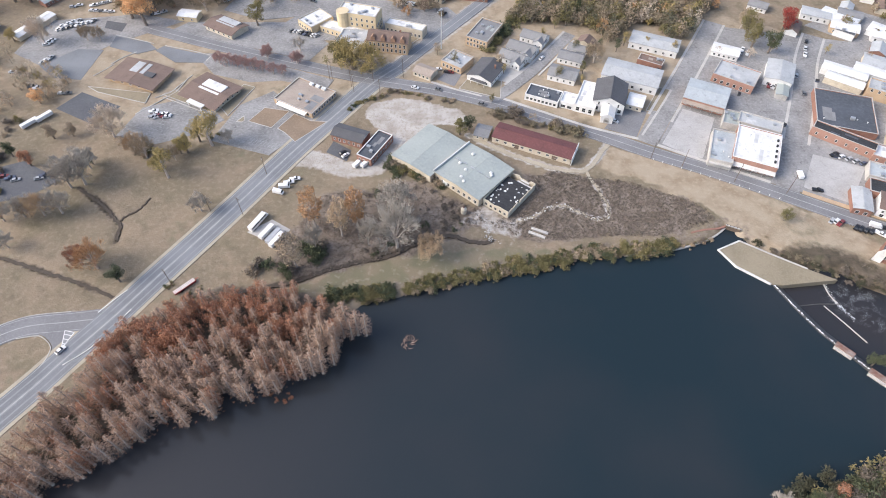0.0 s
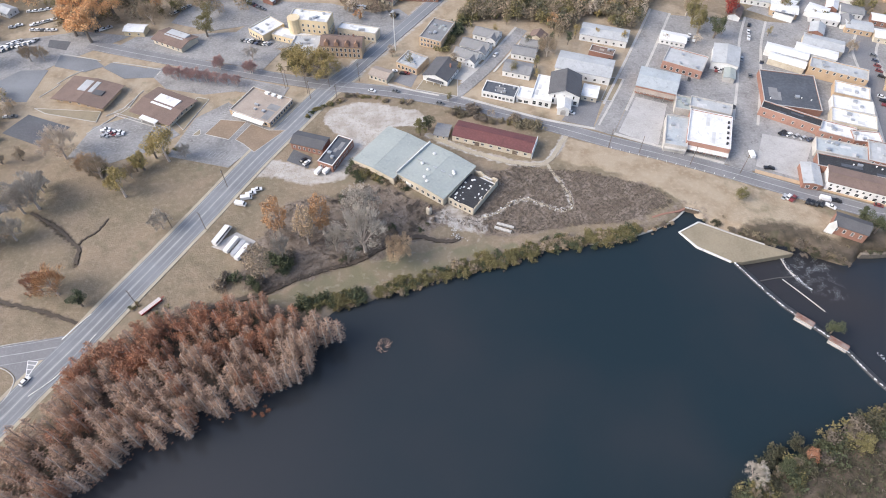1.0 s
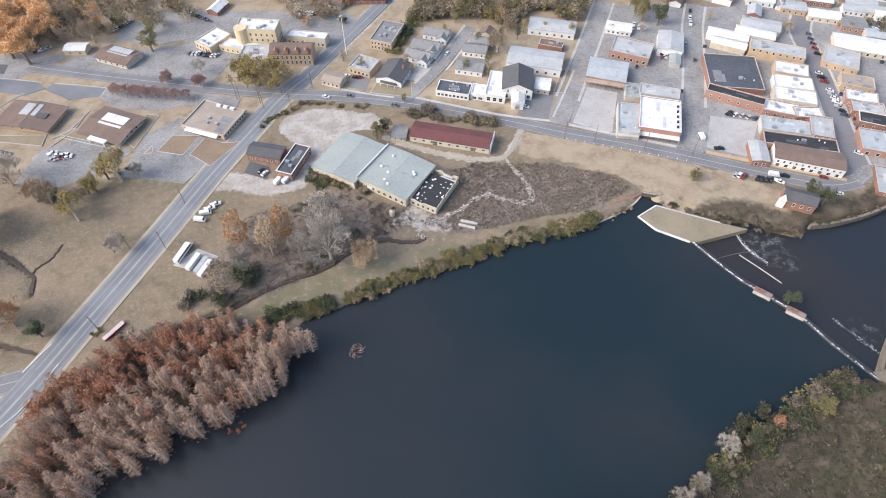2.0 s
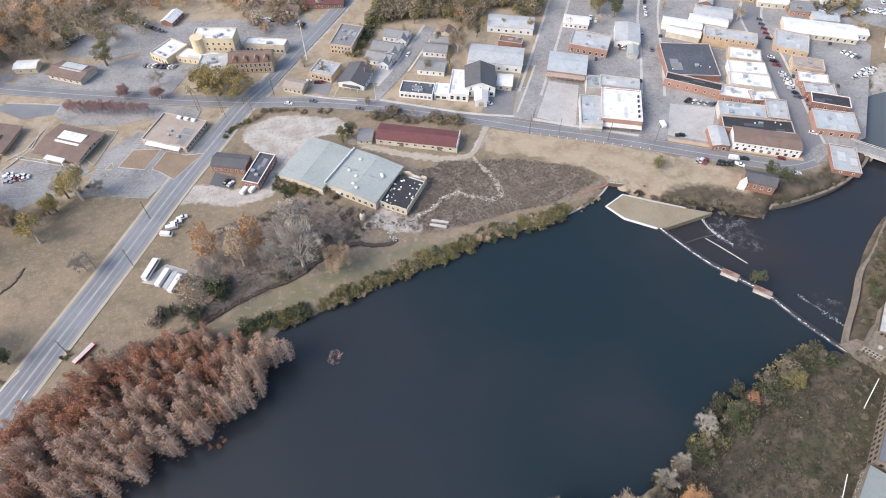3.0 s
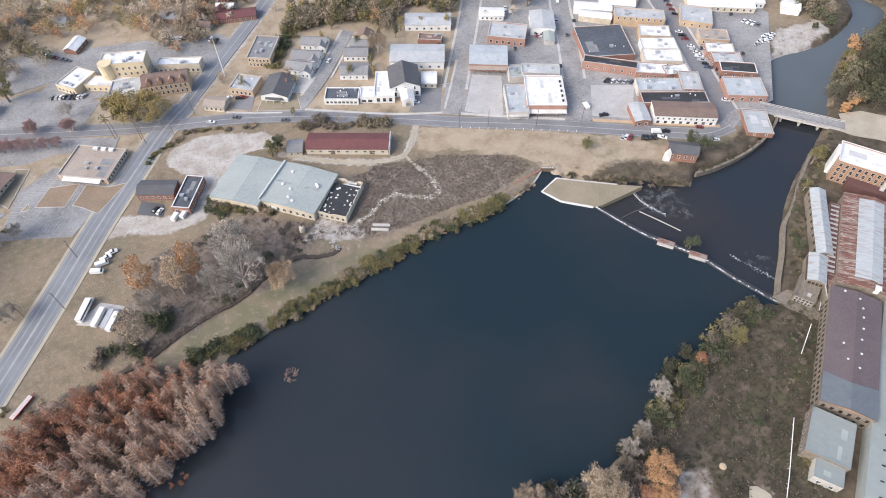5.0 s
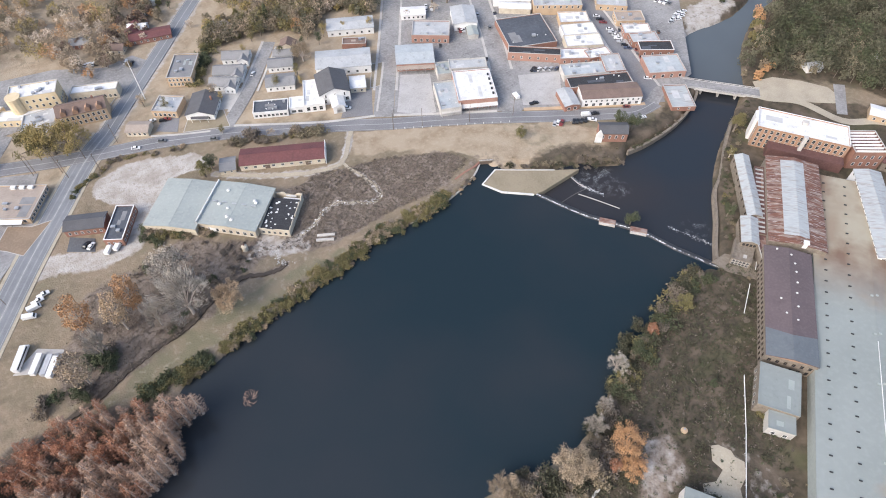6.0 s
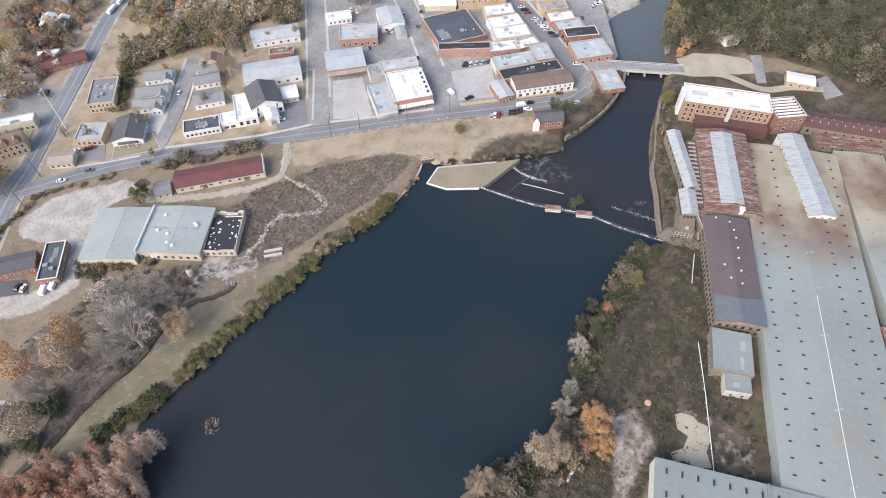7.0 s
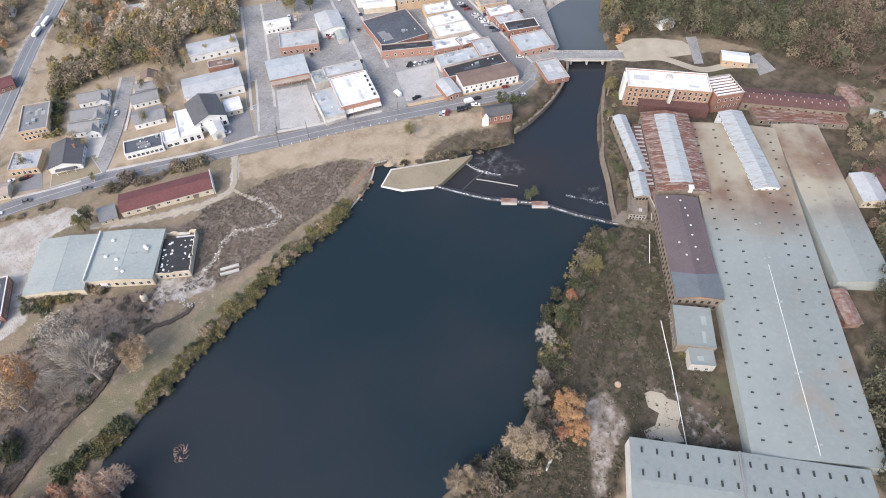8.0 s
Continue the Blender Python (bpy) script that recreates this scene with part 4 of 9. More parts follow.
def put_windows(parent, w, d, sh, side, n, z0, ww, wh, frame_mat="white_wall", margin=0.6, name="window"):
    """A row of windows on the front, back, left or right wall."""
    wm, pm = window_meshes(ww, wh, frame_mat)
    run = (w if side in "fb" else d) - 2 * margin
    for i in range(n):
        a = -run / 2 + (i + 0.5) * run / n
        if side in "fb":
            y = -d / 2 - 0.01 if side == "f" else d / 2 + 0.01
            at = pose(a + sh * y, y, z0, 0, 0, 0 if side == "f" else 180)
        else:
            x = -w / 2 - 0.01 if side == "l" else w / 2 + 0.01
            lean = math.degrees(math.atan(sh))
            at = pose(x + sh * a, a, z0, 0, 0, (-90 if side == "l" else 90) - lean)
        win = part(name, wm, None, parent, at=at)
        part("pane", pm, None, win)


def door(parent, w, d, sh, side, a, ww=1.0, wh=2.1, mat="wood"):
    s = Shape().box(-ww / 2, -0.08, 0, ww / 2, 0.04, wh)
    s.box(-ww / 2 - 0.1, -0.05, 0, -ww / 2, 0.04, wh + 0.1).box(ww / 2, -0.05, 0, ww / 2 + 0.1, 0.04, wh + 0.1)
    if side in "fb":
        y = -d / 2 - 0.01 if side == "f" else d / 2 + 0.01
        at = pose(a + sh * y, y, 0, 0, 0, 0 if side == "f" else 180)
    else:
        x = -w / 2 - 0.01 if side == "l" else w / 2 + 0.01
        at = pose(x + sh * a, a, 0, 0, 0, (-90 if side == "l" else 90) - math.degrees(math.atan(sh)))
    return part("door", s, mat, parent, at=at)


def walls_ring(w, d, sh, h, t=0.35):
    """Four walls round an open top."""
    s = Shape()
    s.box(-w / 2, -d / 2, -0.6, w / 2, -d / 2 + t, h).box(-w / 2, d / 2 - t, -0.6, w / 2, d / 2, h)
    s.box(-w / 2, -d / 2 + t, -0.6, -w / 2 + t, d / 2 - t, h).box(w / 2 - t, -d / 2 + t, -0.6, w / 2, d / 2 - t, h)
    return s.shear(sh)


def roof_unit(parent, x, y, z, sx, sy, sz, mat="metal_grey", name="roof_unit"):
    s = Shape().box(-sx / 2, -sy / 2, 0, sx / 2, sy / 2, sz * 0.8).box(-sx / 2 - 0.08, -sy / 2 - 0.08, sz * 0.8, sx / 2 + 0.08, sy / 2 + 0.08, sz)
    return part(name, s, mat, parent, at=pose(x, y, z))


def roof_vent(parent, x, y, z, r=0.45, h=0.7, mat="white_wall"):
    s = Shape().tube([(0, 0, 0), (0, 0, h * 0.6)], [r * 0.6, r * 0.6], 8).tube([(0, 0, h * 0.6), (0, 0, h * 0.75), (0, 0, h)], [r, r, r * 0.2], 8)
    return part("roof_vent", s, mat, parent, at=pose(x, y, z))


def flat_building(box, h, wall, roof, label, category="building", parapet=0.5, units=0, vents=0, front=(), left=(), right=(), coping="concrete", name="shop_building", seed=0, group="", tall=STOREY):
    """A flat-roofed block: walls with a coping, a roof deck set below it, roof plant, rows of windows (n, z0, width, height)."""
    x, y, w, d, rot, sh = box
    if name == "shop_building":
        w, d = w * 1.08, d * 1.12
    rng = random.Random(seed + int(x * 7 + y * 13))
    ob = thing(name, x, y, rot, label, category, group=group, tall=tall)
    part("wall", walls_ring(w, d, sh, h), wall, ob)
    c = Shape()
    for x0, y0, x1, y1 in ((-w / 2, -d / 2, w / 2, -d / 2 + 0.4), (-w / 2, d / 2 - 0.4, w / 2, d / 2), (-w / 2, -d / 2 + 0.4, -w / 2 + 0.4, d / 2 - 0.4), (w / 2 - 0.4, -d / 2 + 0.4, w / 2, d / 2 - 0.4)):
        c.box(x0 - 0.05, y0 - 0.05, h, x1 + 0.05, y1 + 0.05, h + 0.12)
    part("coping", c.shear(sh), coping, ob)
    deck = part("roof", Shape().box(-w / 2 + 0.3, -d / 2 + 0.3, h - parapet - 0.3, w / 2 - 0.3, d / 2 - 0.3, h - parapet).shear(sh), roof, ob)
    for lap in range(2 if w * d > 120 else 1):
        sx, sy = rng.uniform(0.08, 0.3) * w, rng.uniform(0.08, 0.35) * d
        xx, yy = rng.uniform(-0.32, 0.32) * w, rng.uniform(-0.3, 0.3) * d
        part("roof_patch", Shape().box(-sx / 2, -sy / 2, -0.02, sx / 2, sy / 2, 0.03 + 0.02 * lap).shear(sh), {"roof_navy": "roof_grey", "roof_black": "roof_navy", "roof_tan": "roof_grey", "roof_brown": "roof_tan", "roof_grey": "roof_pale", "rust_dark": "rust", "shed_roof": "roof_pale", "stone": "concrete", "rust_streak": "rust"}.get(roof, "roof_patch"), deck, at=pose(xx + sh * yy, yy, h - parapet))
    for _ in range(units):
        yy = rng.uniform(-0.35, 0.35) * d
        roof_unit(deck, rng.uniform(-0.38, 0.38) * w + sh * yy, yy, h - parapet, rng.uniform(1.2, 2.4), rng.uniform(1.0, 1.8), rng.uniform(0.8, 1.3))
    for _ in range(vents):
        yy = rng.uniform(-0.42, 0.42) * d
        roof_vent(deck, rng.uniform(-0.42, 0.42) * w + sh * yy, yy, h - parapet, rng.uniform(0.3, 0.5), 0.8)
    for side, rows_ in (("f", front), ("l", left), ("r", right)):
        for n, z0, ww, wh in rows_:
            put_windows(ob, w, d, sh, side, n, z0, ww, wh, "concrete" if wall in ("stone", "brick_mill") else "white_wall")
    return ob


def gable_building(box, h, rise, wall, roof, label, category="house", along="w", over=0.4, front=(), left=(), right=(), chimney=False, name="house", porch=0.0, vents=0, group="", ends=None, tall=STOREY):
    """A gabled block: walls to the ridge at the ends, two roof slopes with eaves, an optional ridge cap, chimney and porch."""
    x, y, w, d, rot, sh = box
    ob = thing(name, x, y, rot, label, category, group=group, tall=tall)
    s = walls_ring(w, d, sh, h)
    part("wall", s, wall, ob)
    for k in (-1, 1):
        e = Shape()
        if along == "w":
            x0, x1 = sorted((k * w / 2, k * (w / 2 - 0.3)))
            e.add([(x0, -d / 2, h), (x1, -d / 2, h), (x0, d / 2, h), (x1, d / 2, h), (x0, 0, h + rise), (x1, 0, h + rise)], [(0, 4, 2), (1, 3, 5), (0, 1, 5, 4), (2, 4, 5, 3), (0, 2, 3, 1)])
        else:
            y0, y1 = sorted((k * d / 2, k * (d / 2 - 0.3)))
            e.add([(-w / 2, y0, h), (-w / 2, y1, h), (w / 2, y0, h), (w / 2, y1, h), (0, y0, h + rise), (0, y1, h + rise)], [(0, 2, 4), (1, 5, 3), (0, 4, 5, 1), (2, 3, 5, 4), (0, 1, 3, 2)])
        part("gable", e.shear(sh), ends or wall, ob)
    half, run = (d / 2, w / 2) if along == "w" else (w / 2, d / 2)
    drop = rise * over / half
    for k in (-1, 1):
        r = Shape()
        lo, hi = (k * (half + over), h - drop), (0.0, h + rise)
        verts = []
        for t in (-run - over, run + over):
            for q, zz in (lo, hi):
                p = (t, q) if along == "w" else (q, t)
                verts += [(*p, zz + 0.05), (*p, zz + 0.27)]
        r.add(verts, [(0, 2, 6, 4), (1, 5, 7, 3), (0, 1, 3, 2), (4, 6, 7, 5), (0, 4, 5, 1), (2, 3, 7, 6)])
        slope = part("roof", r.shear(sh), roof, ob)
        if vents and k == -1:
            for i in range(vents):
                t = -run + (i + 0.5) * 2 * run / vents
                p = (t, -half * 0.45) if along == "w" else (-half * 0.45, t)
                roof_vent(slope, p[0] + sh * p[1], p[1], h + rise * 0.55 + 0.2, 0.35, 0.7)
    cap = Shape()
    if along == "w":
        cap.box(-run - over, -0.25, h + rise + 0.16, run + over, 0.25, h + rise + 0.32)
    else:
        cap.box(-0.25, -run - over, h + rise + 0.16, 0.25, run + over, h + rise + 0.32)
    part("ridge_cap", cap.shear(sh), roof, ob)
    if chimney:
        part("chimney", Shape().box(-0.45, -0.35, h, 0.45, 0.35, h + rise + 1.0).box(-0.55, -0.45, h + rise + 1.0, 0.55, 0.45, h + rise + 1.2), "brick", ob, "brick chimney", pose(w * 0.28, d * 0.12, 0))
    if porch:
        s = Shape().box(-w * 0.3, -d / 2 - porch, 2.5, w * 0.3, -d / 2 - 0.02, 2.7).shear(sh)
        porch_ob = part("porch_roof", s, roof, ob)
        for i in range(3):
            xx = -w * 0.28 + i * w * 0.28
            part("post", Shape().box(-0.1, -0.1, 0, 0.1, 0.1, 2.5), "white_wall", porch_ob, at=pose(xx - sh * (d / 2 + porch - 0.2), -d / 2 - porch + 0.2, 0))
    for side, rows_ in (("f", front), ("l", left), ("r", right)):
        for n, z0, ww, wh in rows_:
            put_windows(ob, w, d, sh, side, n, z0, ww, wh, "wood" if wall == "stone" else "white_wall")
    return ob


def awning(parent, w, d, sh, z, deep, mat, side="f"):
    s = Shape()
    s.add([(-w / 2, -d / 2 - deep, z - 0.5), (w / 2, -d / 2 - deep, z - 0.5), (w / 2, -d / 2 - 0.02, z), (-w / 2, -d / 2 - 0.02, z), (-w / 2, -d / 2 - deep, z - 0.65), (w / 2, -d / 2 - deep, z - 0.65), (w / 2, -d / 2 - 0.02, z - 0.15), (-w / 2, -d / 2 - 0.02, z - 0.15)],
          [(0, 1, 2, 3), (7, 6, 5, 4), (0, 4, 5, 1), (1, 5, 6, 2), (2, 6, 7, 3), (3, 7, 4, 0)])
    a = part("awning", s.shear(sh), mat, parent)
    n = max(2, int(w / 5))
    for i in range(n + 1):
        xx = -w / 2 + 0.2 + i * (w - 0.4) / n
        part("post", Shape().box(-0.07, -0.07, 0, 0.07, 0.07, z - 0.6), "metal_grey", a, at=pose(xx - sh * (d / 2 + deep - 0.2), -d / 2 - deep + 0.2, 0))
    return a


# the disused works by the pond
wk = (1.2, 230.9, 25.3, 30.8, -40.9, 0.02)
ob = gable_building(wk, 4.6, 0.9, "cream_wall", "roof_pale", "pale grey sheet-roofed hall of a disused works", "warehouse", along="d", over=0.3, name="warehouse")
ob = gable_building((22.9, 213.5, 29.2, 28, -45, -0.00), 5.0, 0.9, "cream_wall", "roof_pale", "pale grey works hall with round roof ventilators", "warehouse", along="d", over=0.3, name="warehouse", front=((8, 1.2, 1.6, 1.8),))
x, y, w, d, rot, sh = (22.9, 213.5, 29.2, 28.1, -45, -0.00)
part("parapet", Shape().box(-w / 2 - 0.5, -d / 2, 0, -w / 2 + 0.1, d / 2, 6.4).shear(sh), "concrete_pale", ob, "pale capped party wall")
for a, b_ in ((-0.25, 0.28), (-0.28, -0.05), (-0.05, -0.3), (-0.1, -0.12), (0.28, 0.12), (0.32, 0.08), (0.05, -0.36)):
    roof_vent(ob, a * w + sh * b_ * d, b_ * d, 5.5, 0.9, 1.3)
for k in range(5):
    roof_unit(ob, (-0.38 + 0.17 * k) * w, 0.2, 5.9, 2.2, 0.5, 0.35, "metal_grey", "skylight")
door(ob, w, d, sh, "f", -w * 0.25, 3.0, 3.0, "white_wall")
bx = (39.3, 198.9, 14.9, 24.2, -41.8, -0.00)
x, y, w, d, rot, sh = bx
ob = thing("burnt_hall", x, y, rot, "roofless charred end of the works with ragged walls", "ruin")
rng = random.Random(4)
for side in "fblr":
    run = w if side in "fb" else d - 0.8
    n = int(run / 1.3)
    tops = [4.5 - rng.random() ** 2 * (0.9 if side in "fl" else 2.0) for _ in range(n + 1)]
    outline = [(-run / 2, -0.5)] + [(run / 2, -0.5)] + [((0.5 - i / n) * run, tops[i]) for i in range(n + 1)]
    k = len(outline)
    ys = {"f": (-d / 2, -d / 2 + 0.35), "b": (d / 2 - 0.35, d / 2), "l": (-w / 2, -w / 2 + 0.35), "r": (w / 2 - 0.35, w / 2)}[side]
    verts = [(a, q, zz) if side in "fb" else (q, a, zz) for q in ys for a, zz in outline]
    part("wall", Shape().add(verts, [tuple(range(k)), tuple(range(2 * k - 1, k - 1, -1))] + [(i, k + i, k + (i + 1) % k, (i + 1) % k) for i in range(k)]).shear(sh), "cream_wall", ob)
deck = part("roof", Shape().box(-w / 2 + 0.4, -d / 2 + 0.4, 3.0, w / 2 - 0.4, d / 2 - 0.4 - d * 0.12, 3.35).shear(sh), "roof_black", ob, "black charred roof deck")
for i in range(26):
    a, b_ = rng.uniform(-0.42, 0.42), rng.uniform(-0.44, 0.3)
    sc = rng.uniform(0.3, 0.75)
    part("rubble", Shape().prism([(-sc, -sc * 0.5), (sc * 0.8, -sc * 0.7), (sc, sc * 0.4), (-sc * 0.3, sc * 0.7)], 0, sc * 0.4), "white_wall", deck, at=pose(a * w + sh * b_ * d, b_ * d, 3.35, 0, 0, rng.uniform(0, 180)))
part("beam", Shape().box(-w * 0.1, d * 0.36, 3.0, w * 0.45, d * 0.4, 3.3).box(-w * 0.05, d * 0.44, 2.8, w * 0.3, d * 0.47, 3.2).shear(sh), "concrete_pale", ob, "fallen pale roof sheets")
put_windows(ob, w, d, sh, "f", 5, 1.2, 1.2, 1.4, "concrete")

# the long red-roofed shed and the little ruin beside it
ob = gable_building((57.5, 235.3, 43.7, 12.3, -27.2, -0.00), 3.6, 1.5, "cream_wall", "roof_maroon", "long cream shed with a faded maroon metal roof", "shed", along="w", name="shed", front=((9, 1.3, 1.6, 1.2),))
x, y, w, d, rot, sh = (57.5, 235.3, 43.7, 12.3, -27.2, -0.00)
for k in (-0.18, 0.3):
    door(ob, w, d, sh, "f", k * w, 2.4, 2.6, "wood")
part("gable_wall", Shape().box(w / 2 + 0.4, -d / 2 - 0.3, -0.3, w / 2 + 0.75, d / 2 + 0.3, 5.0).shear(sh), "white_wall", ob, "white stepped end wall")
ob = gable_building((31, 245.9, 7.8, 9.6, -22.1, -0.00), 2.4, 1.0, "cream_wall", "roof_grey", "small derelict grey cottage with a broken roof", "house", along="w", front=((2, 0.9, 0.9, 1.1),))

# brick office by the highway
ob = gable_building((-40.8, 246.4, 18.3, 9.6, -26, -0.00), 4.2, 1.6, "brick", "roof_shingle", "red brick office wing with a grey shingle roof", "office", along="w", name="office", front=((6, 1.2, 1.0, 1.5),), ends="white_wall")
flat_building((-27.6, 236.4, 8.9, 21.7, -32.4, -0.00), 4.6, "brick", "roof_navy", "red brick office wing with a dark flat roof", "office", front=((3, 1.2, 1.0, 1.5),), right=((8, 1.2, 1.0, 1.5),), coping="white_wall", name="office", units=2)

# west of the highway
ob = gable_building((-122.5, 289.4, 25.5, 20.8, -34.3, 0.00), 2.6, 1.3, "cream_wall", "roof_brown", "brown hip-roofed clinic with a white flat centre", "clinic", along="w", name="clinic", over=1.7, front=((5, 1.0, 1.4, 1.3),), right=((5, 1.0, 1.2, 1.3),))
x, y, w, d, rot, sh = (-121.9, 288.3, 25.4, 20.7, -34.4, 0.00)
part("roof_deck", Shape().box(-w * 0.28, -d * 0.1, 3.0, w * 0.3, d * 0.33, 4.1).shear(sh), "roof_white", ob, "white flat roof deck")
part("portico", Shape().box(-w * 0.2, -d / 2 - 4.0, 2.6, w * 0.25, -d / 2 - 0.9, 3.0).box(-w * 0.18, -d / 2 - 3.8, 0, -w * 0.16, -d / 2 - 3.5, 2.6).box(w * 0.2, -d / 2 - 3.8, 0, w * 0.22, -d / 2 - 3.5, 2.6), "white_wall", ob, "white portico")
ob = flat_building((-67.6, 281.5, 27.0, 22.8, -33.5, 0.01), 3.4, "brick_tan", "roof_tan", "tan flat-roofed brick building with a white canopy", "office", front=((6, 1.1, 1.6, 1.6),), right=((9, 1.1, 1.3, 1.6),), units=3, name="office")
x, y, w, d, rot, sh = (-67.4, 279.7, 27.0, 22.8, -33.5, 0.01)
awning(ob, w * 0.75, d, sh, 3.0, 2.6, "white_wall")
for k in range(3):
    roof_unit(ob, (-0.1 + 0.16 * k) * w + sh * d * 0.42, d * 0.42, 2.9, 2.4, 1.6, 1.2, "white_wall")
ob = gable_building((-167.1, 308.3, 30.6, 18.7, -24.4, -0.00), 2.7, 1.2, "brick_tan", "roof_brown", "low brown-roofed bank with a pale flat centre", "office", along="d", name="office", over=1.7, front=((5, 1.0, 1.4, 1.4),))
x, y, w, d, rot, sh = (-166.9, 308.5, 30.7, 18.6, -24.6, -0.00)
part("roof_deck", Shape().box(-w * 0.2, -d * 0.05, 3.0, w * 0.12, d * 0.46, 4.1).shear(sh), "roof_metal", ob, "pale flat roof deck")
part("roof_well", Shape().box(w * 0.14, -d * 0.1, 3.0, w * 0.34, d * 0.12, 3.9).shear(sh), "roof_shingle", ob, "dark sunken roof")
ob = gable_building((-123.3, 355.1, 22.6, 13.5, -34.7, 0.10), 3.4, 1.5, "cream_wall", "roof_brown", "brown-roofed hall with a pale ridge panel", "office", along="w", name="office", over=0.9, front=((5, 0.9, 1.4, 1.4),))
x, y, w, d, rot, sh = (-123.2, 355.1, 22.6, 13.5, -34.8, 0.10)
part("roof_deck", Shape().box(-w * 0.3, -d * 0.1, 3.2, w * 0.35, d * 0.4, 5.1).shear(sh), "roof_metal", ob, "pale roof panel")
gable_building((-149.5, 370.1, 13.1, 8.1, -13.5, -0.00), 3.4, 0.9, "yellow_wall", "roof_white", "small yellow-sided shed with a white roof", "shed", along="w", name="shed", front=((2, 1.0, 1.0, 1.2),))
gable_building((-247.4, 364.2, 7.6, 29.2, -30.3, -0.00), 2.8, 0.6, "cream_wall", "roof_white", "long white-roofed open store", "shed", along="d", name="shed")
gable_building((-274.2, 363.3, 6.9, 10.6, 5.4, -0.00), 3.0, 0.8, "white_wall", "roof_white", "small white store beside a yard", "shed", along="w", name="shed")
gable_building((-229.3, 242.3, 8.2, 9.3, 10.9, -0.17), 3.2, 0.9, "white_wall", "roof_white", "white metal shed by the car yard", "shed", along="w", name="shed")

# the yellow hospital block, the gabled hall and their flat wings
bx = (-37.1, 352.5, 25.4, 12, -19.1, -0.00)
ob = flat_building(bx, 13.0, "yellow_wall", "roof_white", "tall yellow brick block with a white roof and bay windows", "hospital", units=5, vents=3, front=((7, 1.5, 1.1, 1.6), (7, 5.0, 1.1, 1.6), (7, 8.6, 1.1, 1.6)), right=((4, 1.5, 1.1, 1.6), (4, 5.0, 1.1, 1.6)), name="hospital")
x, y, w, d, rot, sh = bx
part("bay", Shape().tube([(0, 0, -0.4), (0, 0, 13.2)], [w * 0.16, w * 0.16], 14), "yellow_wall", ob, "rounded yellow bay", pose(-w * 0.38 - sh * d * 0.3, -d * 0.38, 0))
ob = flat_building((-66.3, 357.8, 14, 17.9, -48, -0.00), 5.0, "yellow_wall", "roof_white", "low yellow wing with a white roof and arched entrance", "hospital", front=((5, 1.0, 1.2, 1.8),), units=3, name="hospital_wing")
flat_building((-48.3, 346.5, 28, 9.3, -29.7, 0.06), 4.0, "yellow_wall", "roof_white", "low yellow link block with a white flat roof", "hospital", front=((8, 0.9, 1.0, 1.5),), name="hospital_wing")
flat_building((-41, 335.8, 17.5, 12.9, -9.6, 0.17), 5.5, "white_wall", "roof_metal", "white flat-roofed wing with roof plant", "office", units=4, vents=2, name="office")
flat_building((-8.2, 345.3, 25.7, 7.1, -24, 0.07), 6.0, "cream_wall", "roof_white", "long low block with a bright white roof", "office", front=((9, 1.0, 1.3, 1.6),), units=2, name="office")
bx = (-18.8, 329.2, 25.3, 11.8, -13.9, -0.00)
ob = gable_building(bx, 8.0, 3.0, "brick_tan", "roof_brown", "old three-storey tan brick hall with dormers", "hall", along="w", name="hall", front=((9, 1.2, 1.1, 2.0), (9, 4.6, 1.1, 2.0)), chimney=True)
x, y, w, d, rot, sh = bx
for k in (-0.35, -0.1, 0.15, 0.38):
    part("dormer", Shape().add([(-1.3, 0, 0), (1.3, 0, 0), (1.3, 3.2, 0), (-1.3, 3.2, 0), (-1.3, 0, 2.4), (1.3, 0, 2.4), (1.3, 3.2, 2.4), (-1.3, 3.2, 2.4), (0, 0, 3.8), (0, 3.2, 3.8)],
                               [(0, 1, 5, 8, 4), (3, 7, 9, 6, 2), (1, 2, 6, 5), (0, 4, 7, 3), (4, 8, 9, 7), (5, 6, 9, 8), (0, 3, 2, 1)]), "brick_mill", ob, "gabled brick dormer", pose(k * w - sh * d * 0.5, -d * 0.5 - 0.2, 7.6))

# houses and shops round the crossing
gable_building((2.1, 300.8, 12, 8.7, -34, -0.00), 3.0, 1.3, "cream_wall", "roof_tan", "small cream shop with a tan shingle roof", "shop", along="w", name="shop", front=((4, 0.9, 1.3, 1.4),))
flat_building((22, 309.3, 14.5, 13.8, -38.6, -0.00), 4.4, "brick_tan", "roof_metal", "grey-roofed shop with a tan brick front", "shop", units=3, vents=2, front=((5, 0.9, 1.4, 1.8),), name="shop")
flat_building((41.1, 335.4, 14.5, 23.3, -31.4, 0.01), 6.5, "brick_tan", "roof_grey", "long two-storey tan brick office with a grey flat roof", "office", front=((6, 0.9, 1.2, 1.6), (6, 3.9, 1.2, 1.5)), right=((12, 0.9, 1.2, 1.6),), units=5, name="office")
gable_building((38.5, 298.1, 15.9, 19.1, -32.8, 0.02), 3.6, 2.4, "white_wall", "roof_shingle", "white bungalow with a dark shingle roof and porch", "house", along="d", front=((3, 0.9, 1.1, 1.4),), right=((5, 0.9, 1.0, 1.4),), chimney=True, porch=2.2)
